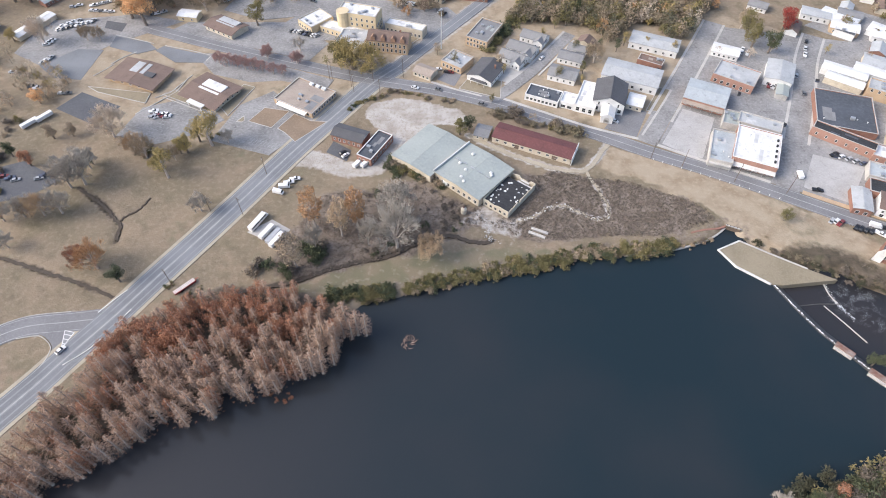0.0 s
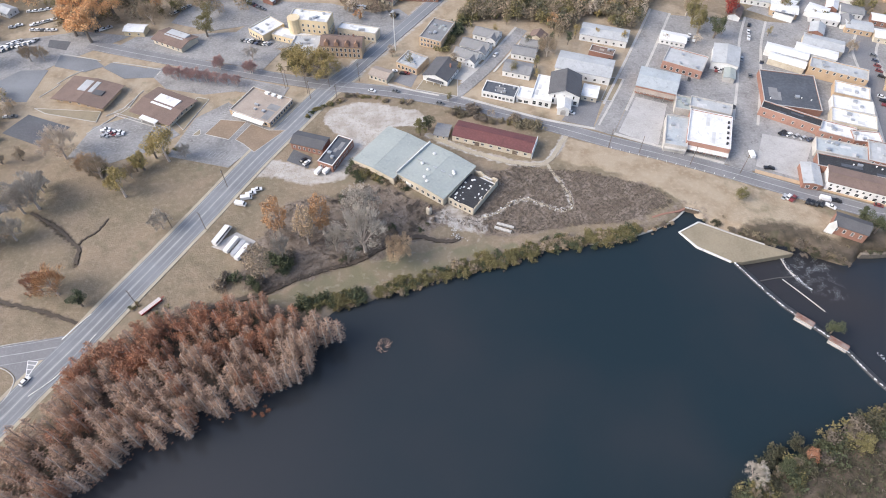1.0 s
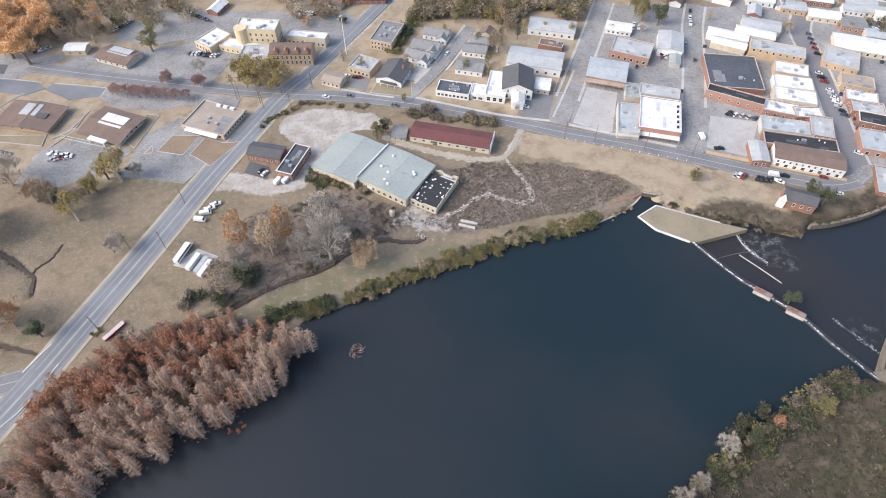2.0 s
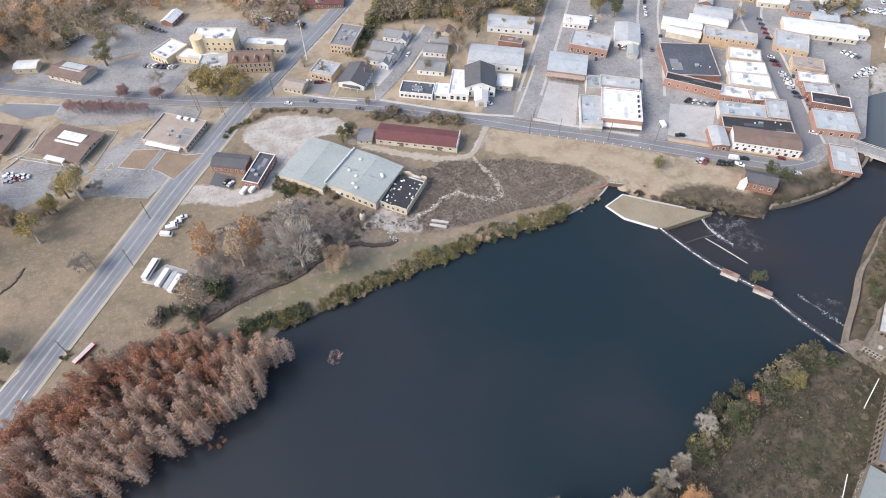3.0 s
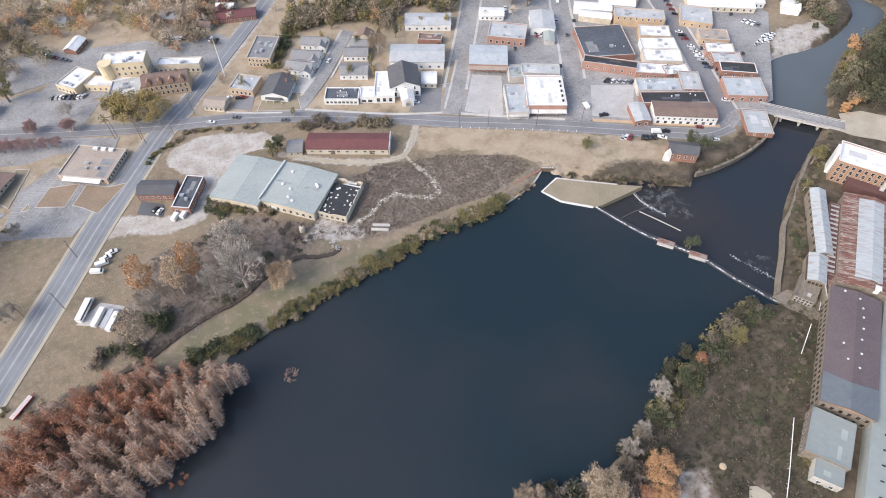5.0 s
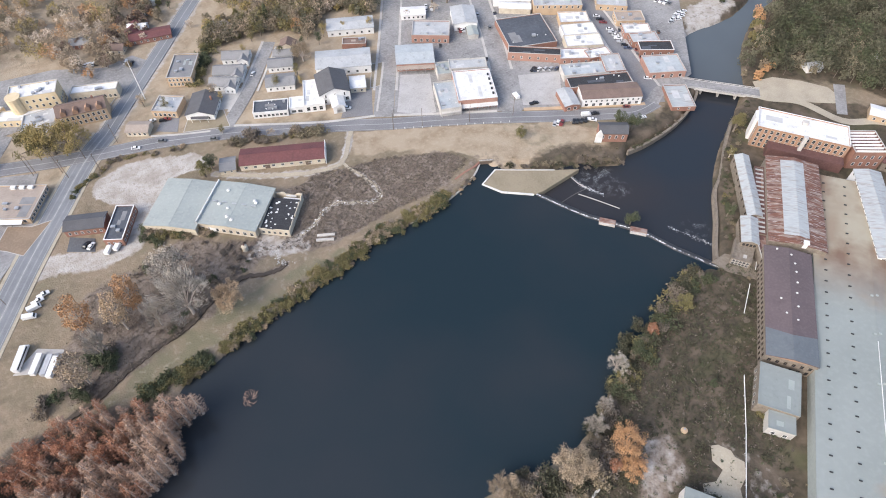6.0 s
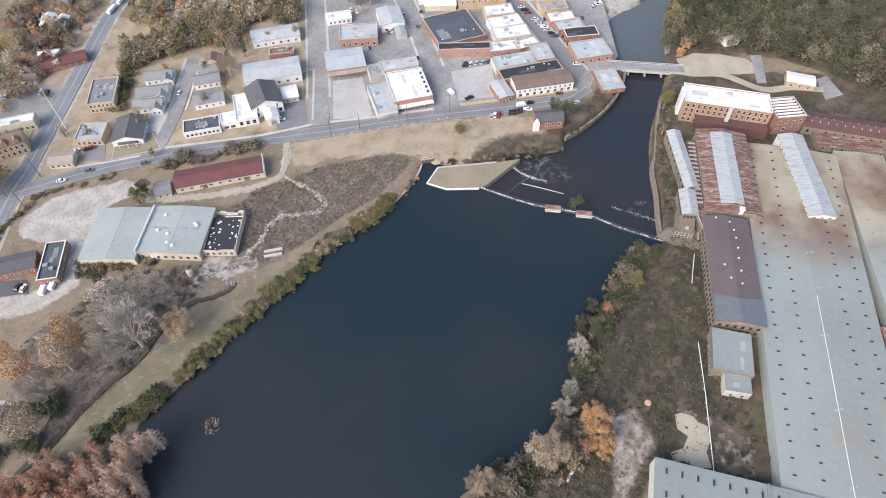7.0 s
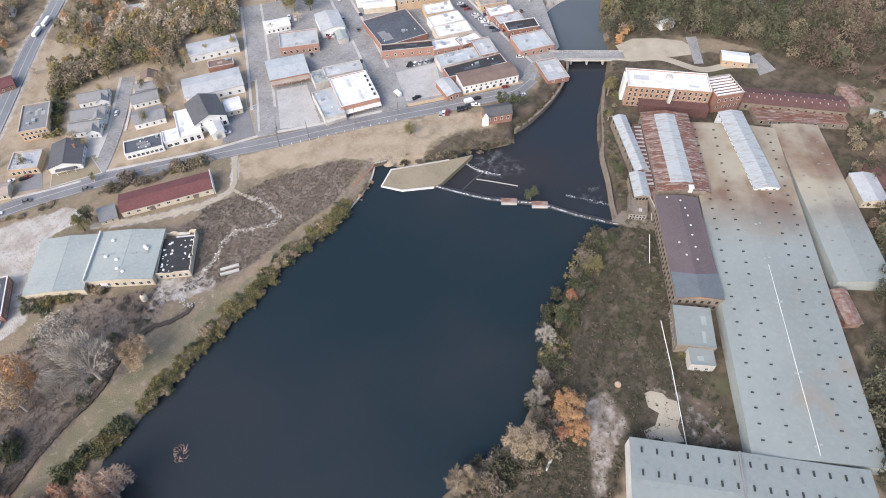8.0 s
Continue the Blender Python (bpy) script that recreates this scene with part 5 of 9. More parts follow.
for bx, lab in (((56.3, 310.8, 15.6, 8.7, -36.1, 0.09), "grey shingled cottage with white gables near the lane"), ((63.3, 319.5, 17.7, 9.6, -33.3, 0.05), "grey shingled cottage with a white gable front"), ((72.7, 331.1, 15.8, 9, -31.2, 0.08), "grey shingled cottage at the top of the lane")):
    gable_building(bx, 3.6, 2.6, "white_wall", "roof_grey", lab, "house", along="w", front=((4, 0.9, 1.0, 1.4),), right=((3, 0.9, 0.9, 1.3),), group="cottages on the lane")
    x, y, w, d, rot, sh = bx
    gable_building((x + (0.3 * w * math.cos(radians(rot)) + 0.42 * d * math.sin(radians(rot))), y + (0.3 * w * math.sin(radians(rot)) - 0.42 * d * math.cos(radians(rot))), w * 0.4, d * 0.7, rot, 0), 3.6, 2.0, "white_wall", "roof_grey", "white gabled front wing of a grey cottage", "house", along="d", front=((2, 0.9, 0.9, 1.3),), group="cottages on the lane")
for bx, lab in (((84.1, 293.3, 16.5, 11.5, -26, -0.00), "white house with a grey shingle roof"), ((91.7, 309, 14.5, 9.3, -26.5, -0.00), "small white house with a grey roof"), ((97.4, 317.1, 11.4, 7, -29, -0.00), "small white house with a pale grey roof")):
    gable_building(bx, 3.4, 2.0, "white_wall", "roof_grey", lab, "house", along="w", front=((4, 0.9, 1.0, 1.3),), group="houses by the lane")
gable_building((104.1, 324.4, 9.4, 7.7, -35.4, -0.00), 3.2, 2.4, "cream_wall", "roof_brown", "small brown-roofed cottage under bare trees", "house", along="d", front=((2, 0.9, 0.9, 1.2),))

# the white church and the clinic beside it
ob = flat_building((69.2, 274.5, 19.6, 10.8, -27.1, -0.00), 3.9, "white_wall", "roof_navy", "low white clinic with a dark flat roof", "clinic", vents=5, units=2, front=((8, 0.9, 1.5, 1.4),), coping="white_wall", name="clinic")
bx = (106, 268.8, 17.3, 19.8, -19.2, -0.00)
ob = gable_building(bx, 7.0, 3.6, "white_wall", "roof_shingle", "white church with a steep charcoal shingle roof", "church", along="d", name="church", front=((3, 4.8, 0.8, 2.0),), right=((5, 1.8, 1.0, 2.6),), over=0.5)
x, y, w, d, rot, sh = bx
part("porch", Shape().box(-w * 0.16, -d / 2 - 9.0, -0.4, w * 0.22, -d / 2 - 0.02, 4.6).add([(-w * 0.2, -d / 2 - 9.4, 4.6), (w * 0.26, -d / 2 - 9.4, 4.6), (w * 0.26, -d / 2 - 0.02, 4.6), (-w * 0.2, -d / 2 - 0.02, 4.6), (w * 0.03, -d / 2 - 9.4, 6.4), (w * 0.03, -d / 2 - 0.02, 6.4)],
     [(0, 1, 4), (2, 3, 5), (0, 4, 5, 3), (1, 2, 5, 4), (0, 3, 2, 1)]), "white_wall", ob, "white gabled entrance porch")
# Grey slab on the white front stands for shade in an arched doorway.
part("porch_arch", Shape().tube([(0, 0, 0), (0, -0.1, 0)], [1.5, 1.5], 12).box(-1.5, -0.1, -2.4, 1.5, 0, 0), "concrete", ob, "grey arched slab painted for the shade of a doorway", pose(w * 0.03, -d / 2 - 9.05, 2.4))
for k in (-0.36, 0.38):
    win = part("window", window_meshes(1.8, 2.2, "white_wall")[0], None, ob, at=pose(k * w - sh * d / 2, -d / 2 - 0.02, 1.2))
    part("pane", window_meshes(1.8, 2.2, "white_wall")[1], None, win)
flat_building((94.3, 270.2, 11.8, 22.8, -25.5, -0.00), 5.0, "white_wall", "roof_white", "white church hall with arched windows and white roof", "church hall", front=((3, 1.0, 1.8, 2.4),), vents=2, coping="white_wall", name="church_hall")
flat_building((82.6, 268.9, 8.3, 9.6, -26.4, -0.00), 4.0, "white_wall", "roof_white", "low white link between clinic and church hall", "church hall", front=((2, 0.5, 2.4, 1.6),), coping="white_wall", name="church_hall")
gable_building((123.8, 288.1, 32.8, 17.8, -27.1, -0.00), 5.2, 1.3, "white_wall", "roof_metal", "broad white metal-roofed hall", "hall", along="w", name="hall", front=((6, 1.2, 1.4, 1.4),))
gable_building((120.6, 265.4, 8.8, 10.8, -25.9, -0.00), 3.4, 1.0, "cream_wall", "roof_white", "small cream outbuilding with a white roof", "shed", along="w", name="shed", front=((2, 1.0, 1.2, 1.2),))
gable_building((146.4, 319.7, 29.6, 13.4, -26.4, -0.00), 4.4, 1.2, "white_wall", "roof_metal", "long grey metal-roofed workshop", "workshop", along="w", name="workshop", front=((6, 1.1, 1.3, 1.3),))
flat_building((139.6, 302.6, 15, 6.9, -31.6, 0.01), 3.6, "brick", "roof_brown", "low brown flat-roofed outbuilding", "workshop", units=2, name="workshop")

# shops between the two streets
ob = gable_building((161.8, 266.9, 22.7, 19, -29.8, -0.00), 5.2, 1.0, "brick_orange", "roof_blue", "shop with a pale blue metal roof and orange brick front", "shop", along="w", name="shop_building", front=((6, 1.0, 1.6, 1.8),))
x, y, w, d, rot, sh = (162, 267, 22.8, 19.1, -29.8, -0.00)
awning(ob, w, d, sh, 4.0, 3.0, "roof_tan")
flat_building((185.5, 284, 22.1, 14.8, -36.3, -0.00), 5.5, "brick_orange", "roof_metal", "orange brick shop with a pale metal roof", "shop", front=((6, 0.9, 1.5, 1.8),), units=3)
gable_building((211.9, 284.6, 15.2, 20.2, -28.2, -0.00), 5.0, 1.0, "white_wall", "roof_metal", "white metal store with a ribbed roof", "shop", along="d", name="shop_building", front=((3, 1.0, 1.4, 1.4),))
gable_building((188.6, 309.7, 15.9, 9.5, -29.1, -0.00), 3.4, 0.9, "white_wall", "roof_white", "long white trailer-like store", "shop", along="w", name="shop_building", front=((5, 1.0, 1.2, 1.2),))
gable_building((208.9, 271.5, 6.3, 14.7, -26.8, -0.00), 3.0, 0.7, "concrete", "roof_pale", "narrow grey lean-to shed behind a store", "shed", along="d", name="shed")
flat_building((183.3, 241.4, 21.2, 8.5, -29.6, -0.00), 4.8, "concrete", "roof_metal", "long grey block behind the white-roofed store", "shop", units=2)
flat_building((169.1, 246.6, 8, 10.8, -24.4, -0.00), 4.4, "concrete", "roof_pale", "small grey block with rooftop plant", "shop", units=4)
bx = (173.2, 221.2, 22.4, 27.1, -27, -0.00)
ob = flat_building(bx, 6.5, "brick_orange", "roof_white", "orange brick store with a bright white roof", "store", vents=8, coping="white_wall", name="store")
x, y, w, d, rot, sh = bx
awning(ob, w, d, sh, 3.6, 2.8, "concrete_pale")
for i in range(5):
    roof_unit(ob, w * 0.42 + sh * (0.3 - 0.16 * i) * d, (0.3 - 0.16 * i) * d, 6.0, 0.9, 1.3, 0.8, "roof_black", "skylight")
put_windows(ob, w, d, sh, "f", 6, 0.4, 2.2, 2.0)
ob = flat_building((156, 224, 11.1, 22.1, -23.4, 0.01), 5.0, "concrete", "roof_blue", "shop with a patched pale blue roof", "shop", units=2, vents=3)
x, y, w, d, rot, sh = (156.2, 224, 11.1, 22.1, -23.4, 0.01)
awning(ob, w, d, sh, 3.6, 2.8, "concrete")

# the shopping blocks down to the river
flat_building((234.8, 248.7, 28.8, 29, -21, -0.00), 4.2, "brick", "roof_navy", "broad shop with a dark blue-black roof", "shop", units=2, vents=3)
flat_building((224, 227.3, 29.8, 6.3, -40, -0.00), 5.6, "brick_orange", "roof_black", "orange brick shop front with a black roof", "shop", front=((6, 1.8, 1.0, 1.4),))
flat_building((270.7, 259.7, 32.1, 10.9, -34, -0.00), 7.0, "brick_tan", "roof_metal", "tall tan brick store", "store", units=4, front=((8, 5.0, 1.1, 1.5),), name="store")
gable_building((251.8, 284.1, 24.7, 8.6, -35.2, -0.00), 4.0, 0.8, "white_wall", "roof_white", "long white-roofed range behind the tan store", "shop", along="w", name="shop_building")
gable_building((247.4, 275.1, 20.9, 7.2, -39.1, -0.00), 4.0, 0.8, "cream_wall", "roof_white", "narrow white-roofed range of stores", "shop", along="w", name="shop_building")
ROW = ((270.1, 242.5, 17.8, 10.8, -31.2, -0.00), (263.1, 229.9, 20.2, 10.7, -26.4, -0.00), (257, 219, 21.6, 10.9, -29.7, -0.00), (243.5, 212.4, 17.5, 9.5, -32.6, -0.00), (255.9, 204.5, 13.8, 8, -17.6, -0.00))
for i, bx in enumerate(ROW):
    flat_building(bx, 4.4 + 0.25 * (i % 3), ("brick_tan", "white_wall", "cream_wall", "brick_orange", "brick")[i], "roof_white", ("white-roofed shop with a tan brick side", "wide shop with a bright white roof", "shop with a patched white roof", "white-roofed shop with an orange brick wall", "white-roofed brick corner shop")[i], "shop", units=2, vents=2, right=((3, 1.4, 1.0, 1.4),), front=((4, 1.3, 1.0, 1.4),), group="shops on the front street")
flat_building((238.1, 197.6, 25.4, 10, -27.2, -0.00), 4.4, "concrete", "roof_blue", "shop with a patched blue-grey metal roof", "shop", units=4, vents=2, group="shops on the front street")
flat_building((255.6, 191.9, 11, 15.3, -29.9, -0.00), 5.0, "brick", "roof_metal", "two-storey brick corner shop with a pale roof", "shop", units=1, front=((3, 0.6, 1.2, 1.6), (3, 2.9, 1.0, 1.2)), right=((4, 2.9, 1.0, 1.2),), group="shops on the front street")
flat_building((237.5, 184.3, 35, 8.8, -26.1, -0.00), 4.6, "brick", "roof_black", "shop with a broad black tar roof", "shop", vents=3, units=1, group="shops on the front street")
bx = (234.4, 172.5, 34.6, 12.8, -30.3, -0.00)
ob = gable_building(bx, 5.4, 0.9, "white_wall", "roof_brown", "white two-storey corner store with a brown roof", "store", along="w", name="store", over=0.2, front=((11, 3.2, 1.0, 1.2), (8, 0.5, 1.7, 1.7)), right=((3, 3.2, 1.0, 1.2),))
gable_building((212.3, 183.5, 8.8, 15, -21.9, -0.00), 3.8, 0.8, "brick", "roof_metal", "narrow brick workshop with a grey metal roof", "workshop", along="d", name="workshop", front=((2, 0.8, 1.6, 1.6),))
gable_building((269.7, 281.4, 24, 8.8, -36.2, -0.00), 4.0, 0.8, "white_wall", "roof_white", "white gabled store on the front street", "shop", along="w", name="shop_building")
flat_building((267.2, 148.8, 13.7, 20.1, -32, 0.00), 2.6, "brick", "sheet_streak", "brick river warehouse with a broad pale roof beside the bridge", "warehouse", front=((2, 0.8, 1.0, 1.0),), name="warehouse")
flat_building((280.7, 173.8, 20.9, 15.4, -29.2, -0.00), 4.4, "brick_orange", "roof_blue", "orange brick shop with a pale blue roof", "shop", units=1, front=((4, 0.7, 1.6, 1.9),), group="shops by the river")
flat_building((290.5, 189.4, 19.5, 8.8, -33.8, -0.00), 4.4, "brick", "roof_black", "brick shop with a black roof and white coping", "shop", front=((4, 1.0, 1.0, 1.5),), coping="white_wall", group="shops by the river")
for bx, wl, rf, lab in (((294.6, 209.7, 16, 9.6, -32.9, -0.00), "brick_orange", "roof_white", "orange brick shop with a white roof"), ((291.8, 200.3, 16.1, 9.2, -28.2, -0.00), "brick", "roof_metal", "brick shop with a grey metal roof"), ((301.2, 222.6, 17.1, 10.3, -33.3, -0.02), "brick_tan", "roof_tan", "tan brick shop with a tan roof"), ((307, 245.5, 18.8, 17.7, -41.4, -0.04), "brick_tan", "roof_metal", "wide shop with a weathered metal roof")):
    flat_building(bx, 4.2, wl, rf, lab, "shop", units=2, front=((4, 1.2, 1.0, 1.4),), left=((3, 1.2, 1.0, 1.4),), group="shops by the river")
gable_building((333.2, 251.8, 44.1, 16.5, -31.6, -0.00), 3.4, 1.0, "cream_wall", "roof_white", "long low warehouse with a white roof", "warehouse", along="w", name="warehouse", front=((10, 1.0, 1.3, 1.6),))
gable_building((372.6, 226.3, 11.4, 13.9, -41.5, 0.06), 3.4, 1.0, "white_wall", "roof_white", "small white boat shed by the river", "shed", along="w", name="shed")

# the stone hut on the bank, with its tall white gable
bx = (212.9, 148.2, 15.5, 9.1, -35.9, 0.08)
ob = gable_building(bx, 4.4, 1.6, "brick", "roof_shingle", "small brick pump house with a dark roof and white gable", "pump house", along="w", name="pump_house", front=((4, 1.8, 1.0, 1.6),), over=0.3, tall=1.25)
x, y, w, d, rot, sh = bx
part("gable_wall", Shape().add([(-w / 2 - 2.2, -d / 2 - 0.9, -4.0), (-w / 2 + 1.6, -d / 2 - 0.9, -4.0), (-w / 2 + 1.6, -d / 2 - 0.55, -4.0), (-w / 2 - 2.2, -d / 2 - 0.55, -4.0), (-w / 2 - 2.2, -d / 2 - 0.9, 4.6), (-w / 2 + 1.6, -d / 2 - 0.9, 4.6), (-w / 2 + 1.6, -d / 2 - 0.55, 4.6), (-w / 2 - 2.2, -d / 2 - 0.55, 4.6), (-w / 2 - 0.3, -d / 2 - 0.9, 7.2), (-w / 2 - 0.3, -d / 2 - 0.55, 7.2)],
     [(0, 1, 5, 8, 4), (2, 3, 7, 9, 6), (1, 2, 6, 5), (3, 0, 4, 7), (4, 8, 9, 7), (5, 6, 9, 8), (0, 3, 2, 1)]), "white_wall", ob, "tall white painted gable wall")
part("base", Shape().box(-w / 2, -d / 2, -4.0, w / 2, d / 2, -0.55).shear(sh), "brick", ob, "brick foundation on the bank")

# ---- lawns, kerbs and bays of the western blocks ----
def bed(poly, mat, label, z=0.09):
    """A planted or mown bed with a pale kerb round it."""
    ob = lot("lawn", poly, mat, label, z, "lawn")
    ring = [Vector(p) for p in poly]
    n = len(ring)
    for i in range(n):
        a, b_ = ring[i], ring[(i + 1) % n]
        part("kerb", strip([a, b_], 0.35, -0.2, z + 0.06), "concrete", ob)
    return ob


def bays(a, b_, n, deep, turn):
    """Painted parking bays along a line."""
    a, b_ = Vector(a), Vector(b_)
    way = Vector((math.cos(radians(turn)), math.sin(radians(turn)))) * deep
    ob = thing("bay_lines", a.x, a.y, 0, "faded white parking bay lines", "road marking")
    for i in range(n + 1):
        p = a.lerp(b_, i / n) - a
        part("line", strip([p, p + way], 0.22, 0.0, 0.055), "paint_line", ob)


bed([(-98.4, 264.6), (-90.5, 275.7), (-76.3, 271.7), (-85.1, 258.3)], "earth", "square bed of brown mulch beside the car park")
bed([(-81.6, 257.7), (-73.3, 269.4), (-63.7, 262.7), (-54.6, 261.4), (-71.1, 246.2), (-77, 253.5)], "earth", "strip of brown mulch beside the highway")
bed([(-101.9, 264.1), (-100.7, 265.3), (-101.3, 269.2), (-105.1, 264.6)], "grass_dry", "small dry grass island in the car park", 0.1)
bed([(-116.3, 278.5), (-105.2, 297.7), (-98.4, 294.6), (-110.5, 270)], "grass_dry", "dry yellow lawn beside the clinic")
bed([(-151.1, 291.2), (-144.4, 294.9), (-119.4, 279.3), (-120.8, 273.9)], "grass_dry", "dry yellow lawn before the clinic")
bed([(21.3, 286.1), (28.9, 297.9), (46.9, 291.8), (44.3, 276.1)], "grass_dry", "dry tan lawn of the white bungalow")
bed([(42.7, 294.2), (53.8, 310.3), (63.7, 303.3), (50.5, 290.3)], "concrete", "pale concrete drive of the bungalow", 0.05)
bed([(-189.2, 295.8), (-196.3, 301.3), (-158.3, 292.7), (-159.3, 283.9)], "grass_dry", "dry lawn of the brown-roofed bank")
bed([(-17.5, 326.9), (-9.8, 345.6), (-1.4, 350.9), (0.2, 338.8), (-12, 325.2)], "grass_dry", "dry lawn beside the old hall", 0.08)
bed([(125.8, 260.1), (138.6, 279.9), (144.8, 277.6), (132.2, 258.8)], "grass_dry", "dry lawn beside the white hall", 0.08)
bays(*[(-97.5, 273.6), (-85.1, 288.6)], 12, 4.5, -26)
bays(*[(-111.5, 263.8), (-101.4, 277.6)], 10, 4.5, -26)
bays(*[(-154, 257.6), (-132.5, 286.5)], 14, 4.5, -25)
bays(*[(-95.9, 246.4), (-80.3, 240.6)], 9, 4.5, 50)
bays(*[(-84.6, 359), (-59.9, 340.2)], 14, 4.5, 46)
bays(*[(125.2, 233.4), (145.3, 220)], 0 + 8, 4.5, 58)
bays(*[(192.5, 175.5), (212.6, 164)], 16, 4.5, 41)
lot("pavement_town_west", [(-161.5, 355), (-149.1, 366), (-76.9, 360.7), (-61, 339.3), (-106.3, 333.2)], "asphalt_old", "grey asphalt lot beside the brown-roofed hall", 0.028)
lot("pavement_sales", [(-251.5, 337.5), (-243, 372.3), (-183.9, 376.8), (-153.1, 366.9), (-194.6, 342.1), (-221.9, 317)], "asphalt_old", "grey sales yard full of cars", 0.028)
lot("pavement_upper", [(-122.5, 395), (-87.1, 407.9), (-58.5, 387.7), (-62.7, 373.2), (-82.7, 367.6), (-103.4, 365.3), (-129.3, 378.6)], "asphalt_old", "grey upper car park behind the hospital", 0.026)
lot("pavement_school_top", [(-10.4, 368.7), (20.3, 373.5), (28.5, 359.3), (13.2, 334.4), (2.2, 330.5), (-0.5, 356.8)], "asphalt_old", "grey car park above the old hall", 0.026)

# small houses among the trees
def cottage(xy, rot, w, d, wall, roof, label):
    gable_building((xy[0], xy[1], w, d, rot, 0.0), 2.9, 1.7, wall, roof, label, "house", along="w", front=((3, 0.9, 1.0, 1.2),), right=((2, 0.9, 0.9, 1.2),), group="houses among the trees")


rng = random.Random(15)
for xy in [(32.9, 398), (38.8, 378.2), (46.4, 435.1), (80.7, 458.8), (91.2, 433.7), (106.4, 432.2), (143.5, 424.6), (62.7, 483), (101.1, 482.3), (78.3, 496.8), (-156, 486.3), (-140, 458.9), (-128.6, 477.5), (-114.7, 426.4), (-95.6, 438.5), (-161.9, 446.8), (-68.9, 430.3), (-63, 397.3), (-303.8, 416.6), (-238.5, 406.6), (-247.6, 395.1), (172.2, 361.5), (228.6, 359.6), (241.3, 332.5), (292.3, 376.4), (308.1, 366.3), (310.7, 351.6), (309.3, 330.8), (308.5, 311), (346.7, 377.7), (284.4, 305.9), (286.6, 353.2)]:
    pale = rng.random()
    if line_far(np.array([xy[0]]), np.array([xy[1]]), ROAD_HIGHWAY)[0] < 15:
        continue
    cottage(xy, rng.choice((-28, 62, -35, 55)), rng.uniform(9, 14), rng.uniform(7, 9), rng.choice(("white_wall", "cream_wall", "brick")), rng.choice(("roof_white", "roof_grey", "roof_metal", "roof_grey", "roof_brown")), "small house with a weathered roof among bare trees")
for xy in [(401.4, 102), (355.3, 121.9), (414.8, 85.3)]:
    cottage(xy, rng.choice((-28, 62)), rng.uniform(9, 12), 7, "white_wall", "roof_metal", "small pale house deep in the woods")
for xy, turn, wall, roof in (((30, 398), 55, "brick", "roof_maroon"), ((52, 428), 52, "white_wall", "roof_white"), ((14, 384), -35, "cream_wall", "roof_brown"), ((62, 452), 50, "white_wall", "roof_metal"), ((112, 404), -32, "white_wall", "roof_grey"), ((140, 396), -30, "cream_wall", "roof_metal"), ((160, 376), 60, "white_wall", "roof_white"), ((-2, 402), -30, "brick", "roof_grey")):
    cottage(xy, turn, 12, 8, wall, roof, "small house with a weathered roof among autumn trees")
for xy, w, d, wall, roof in (((296, 318), 18, 10, "white_wall", "roof_white"), ((312, 304), 16, 11, "brick_tan", "roof_metal"), ((326, 290), 20, 10, "cream_wall", "roof_white"), ((338, 276), 15, 11, "brick_orange", "roof_grey"), ((318, 322), 14, 10, "white_wall", "roof_grey"), ((334, 308), 18, 9, "brick", "roof_white"), ((350, 292), 14, 9, "white_wall", "roof_metal"), ((346, 262), 16, 10, "cream_wall", "roof_blue"), ((274, 330), 17, 11, "brick_tan", "roof_white"), ((262, 346), 18, 10, "white_wall", "roof_metal"), ((284, 344), 15, 9, "cream_wall", "roof_grey"), ((356, 310), 15, 9, "brick", "roof_white"), ((366, 280), 14, 9, "white_wall", "roof_white"), ((354, 242), 13, 9, "white_wall", "roof_white")):
    gable_building((xy[0], xy[1], w, d, -29, 0.0), 3.6, 0.8, wall, roof, "low store with a weathered roof behind the front street", "store", along="w", name="store", front=((4, 1.0, 1.1, 1.4),), group="stores behind the front street")
lot("pavement_back_street", [(252, 338), (290, 356), (330, 326), (372, 286), (360, 236), (330, 262), (292, 300)], "asphalt_old", "worn grey paving behind the front street", 0.018)
lot("pavement_far_street", [(354.1, 341.9), (426.8, 354.7), (403.1, 298.1), (367.7, 274.1), (345.6, 297.7)], "asphalt_old", "grey paving between the far stores", 0.02)
for xy in [(359.3, 332.7), (368.5, 323.4), (374.7, 312.9), (384, 301), (349.9, 309.1), (359.2, 297.2), (363.2, 286.3), (389.7, 335.6)]:
    gable_building((xy[0], xy[1], rng.uniform(14, 20), rng.uniform(8, 11), -28, 0.0), 3.4, 0.9, rng.choice(("white_wall", "cream_wall", "brick_tan")), rng.choice(("roof_white", "roof_metal", "roof_white", "roof_grey")), "low store with a pale roof on a far street", "store", along="w", name="store", front=((4, 1.0, 1.1, 1.4),), group="far stores")
gable_building((36.9, 385.2, 25.3, 10.2, -15, -0.00), 3.0, 1.3, "brick", "roof_maroon", "long red-roofed brick house beside the highway", "house", along="w", front=((6, 0.9, 1.0, 1.2),))
gable_building((275.3, 340.8, 22.8, 13.7, -45.6, -0.00), 3.2, 0.9, "white_wall", "roof_white", "long white-roofed store up the street", "store", along="w", name="store")
flat_building((272.8, 326.1, 12.3, 10.4, -41, -0.04), 4.0, "white_wall", "roof_navy", "white-walled store with a dark roof", "store", units=2, name="store")
gable_building((278.7, 289.2, 23.6, 12.2, -33.9, -0.00), 4.0, 1.0, "cream_wall", "roof_metal", "grey-roofed meeting hall up the street", "hall", along="w", name="hall", front=((5, 1.0, 1.0, 1.6),))
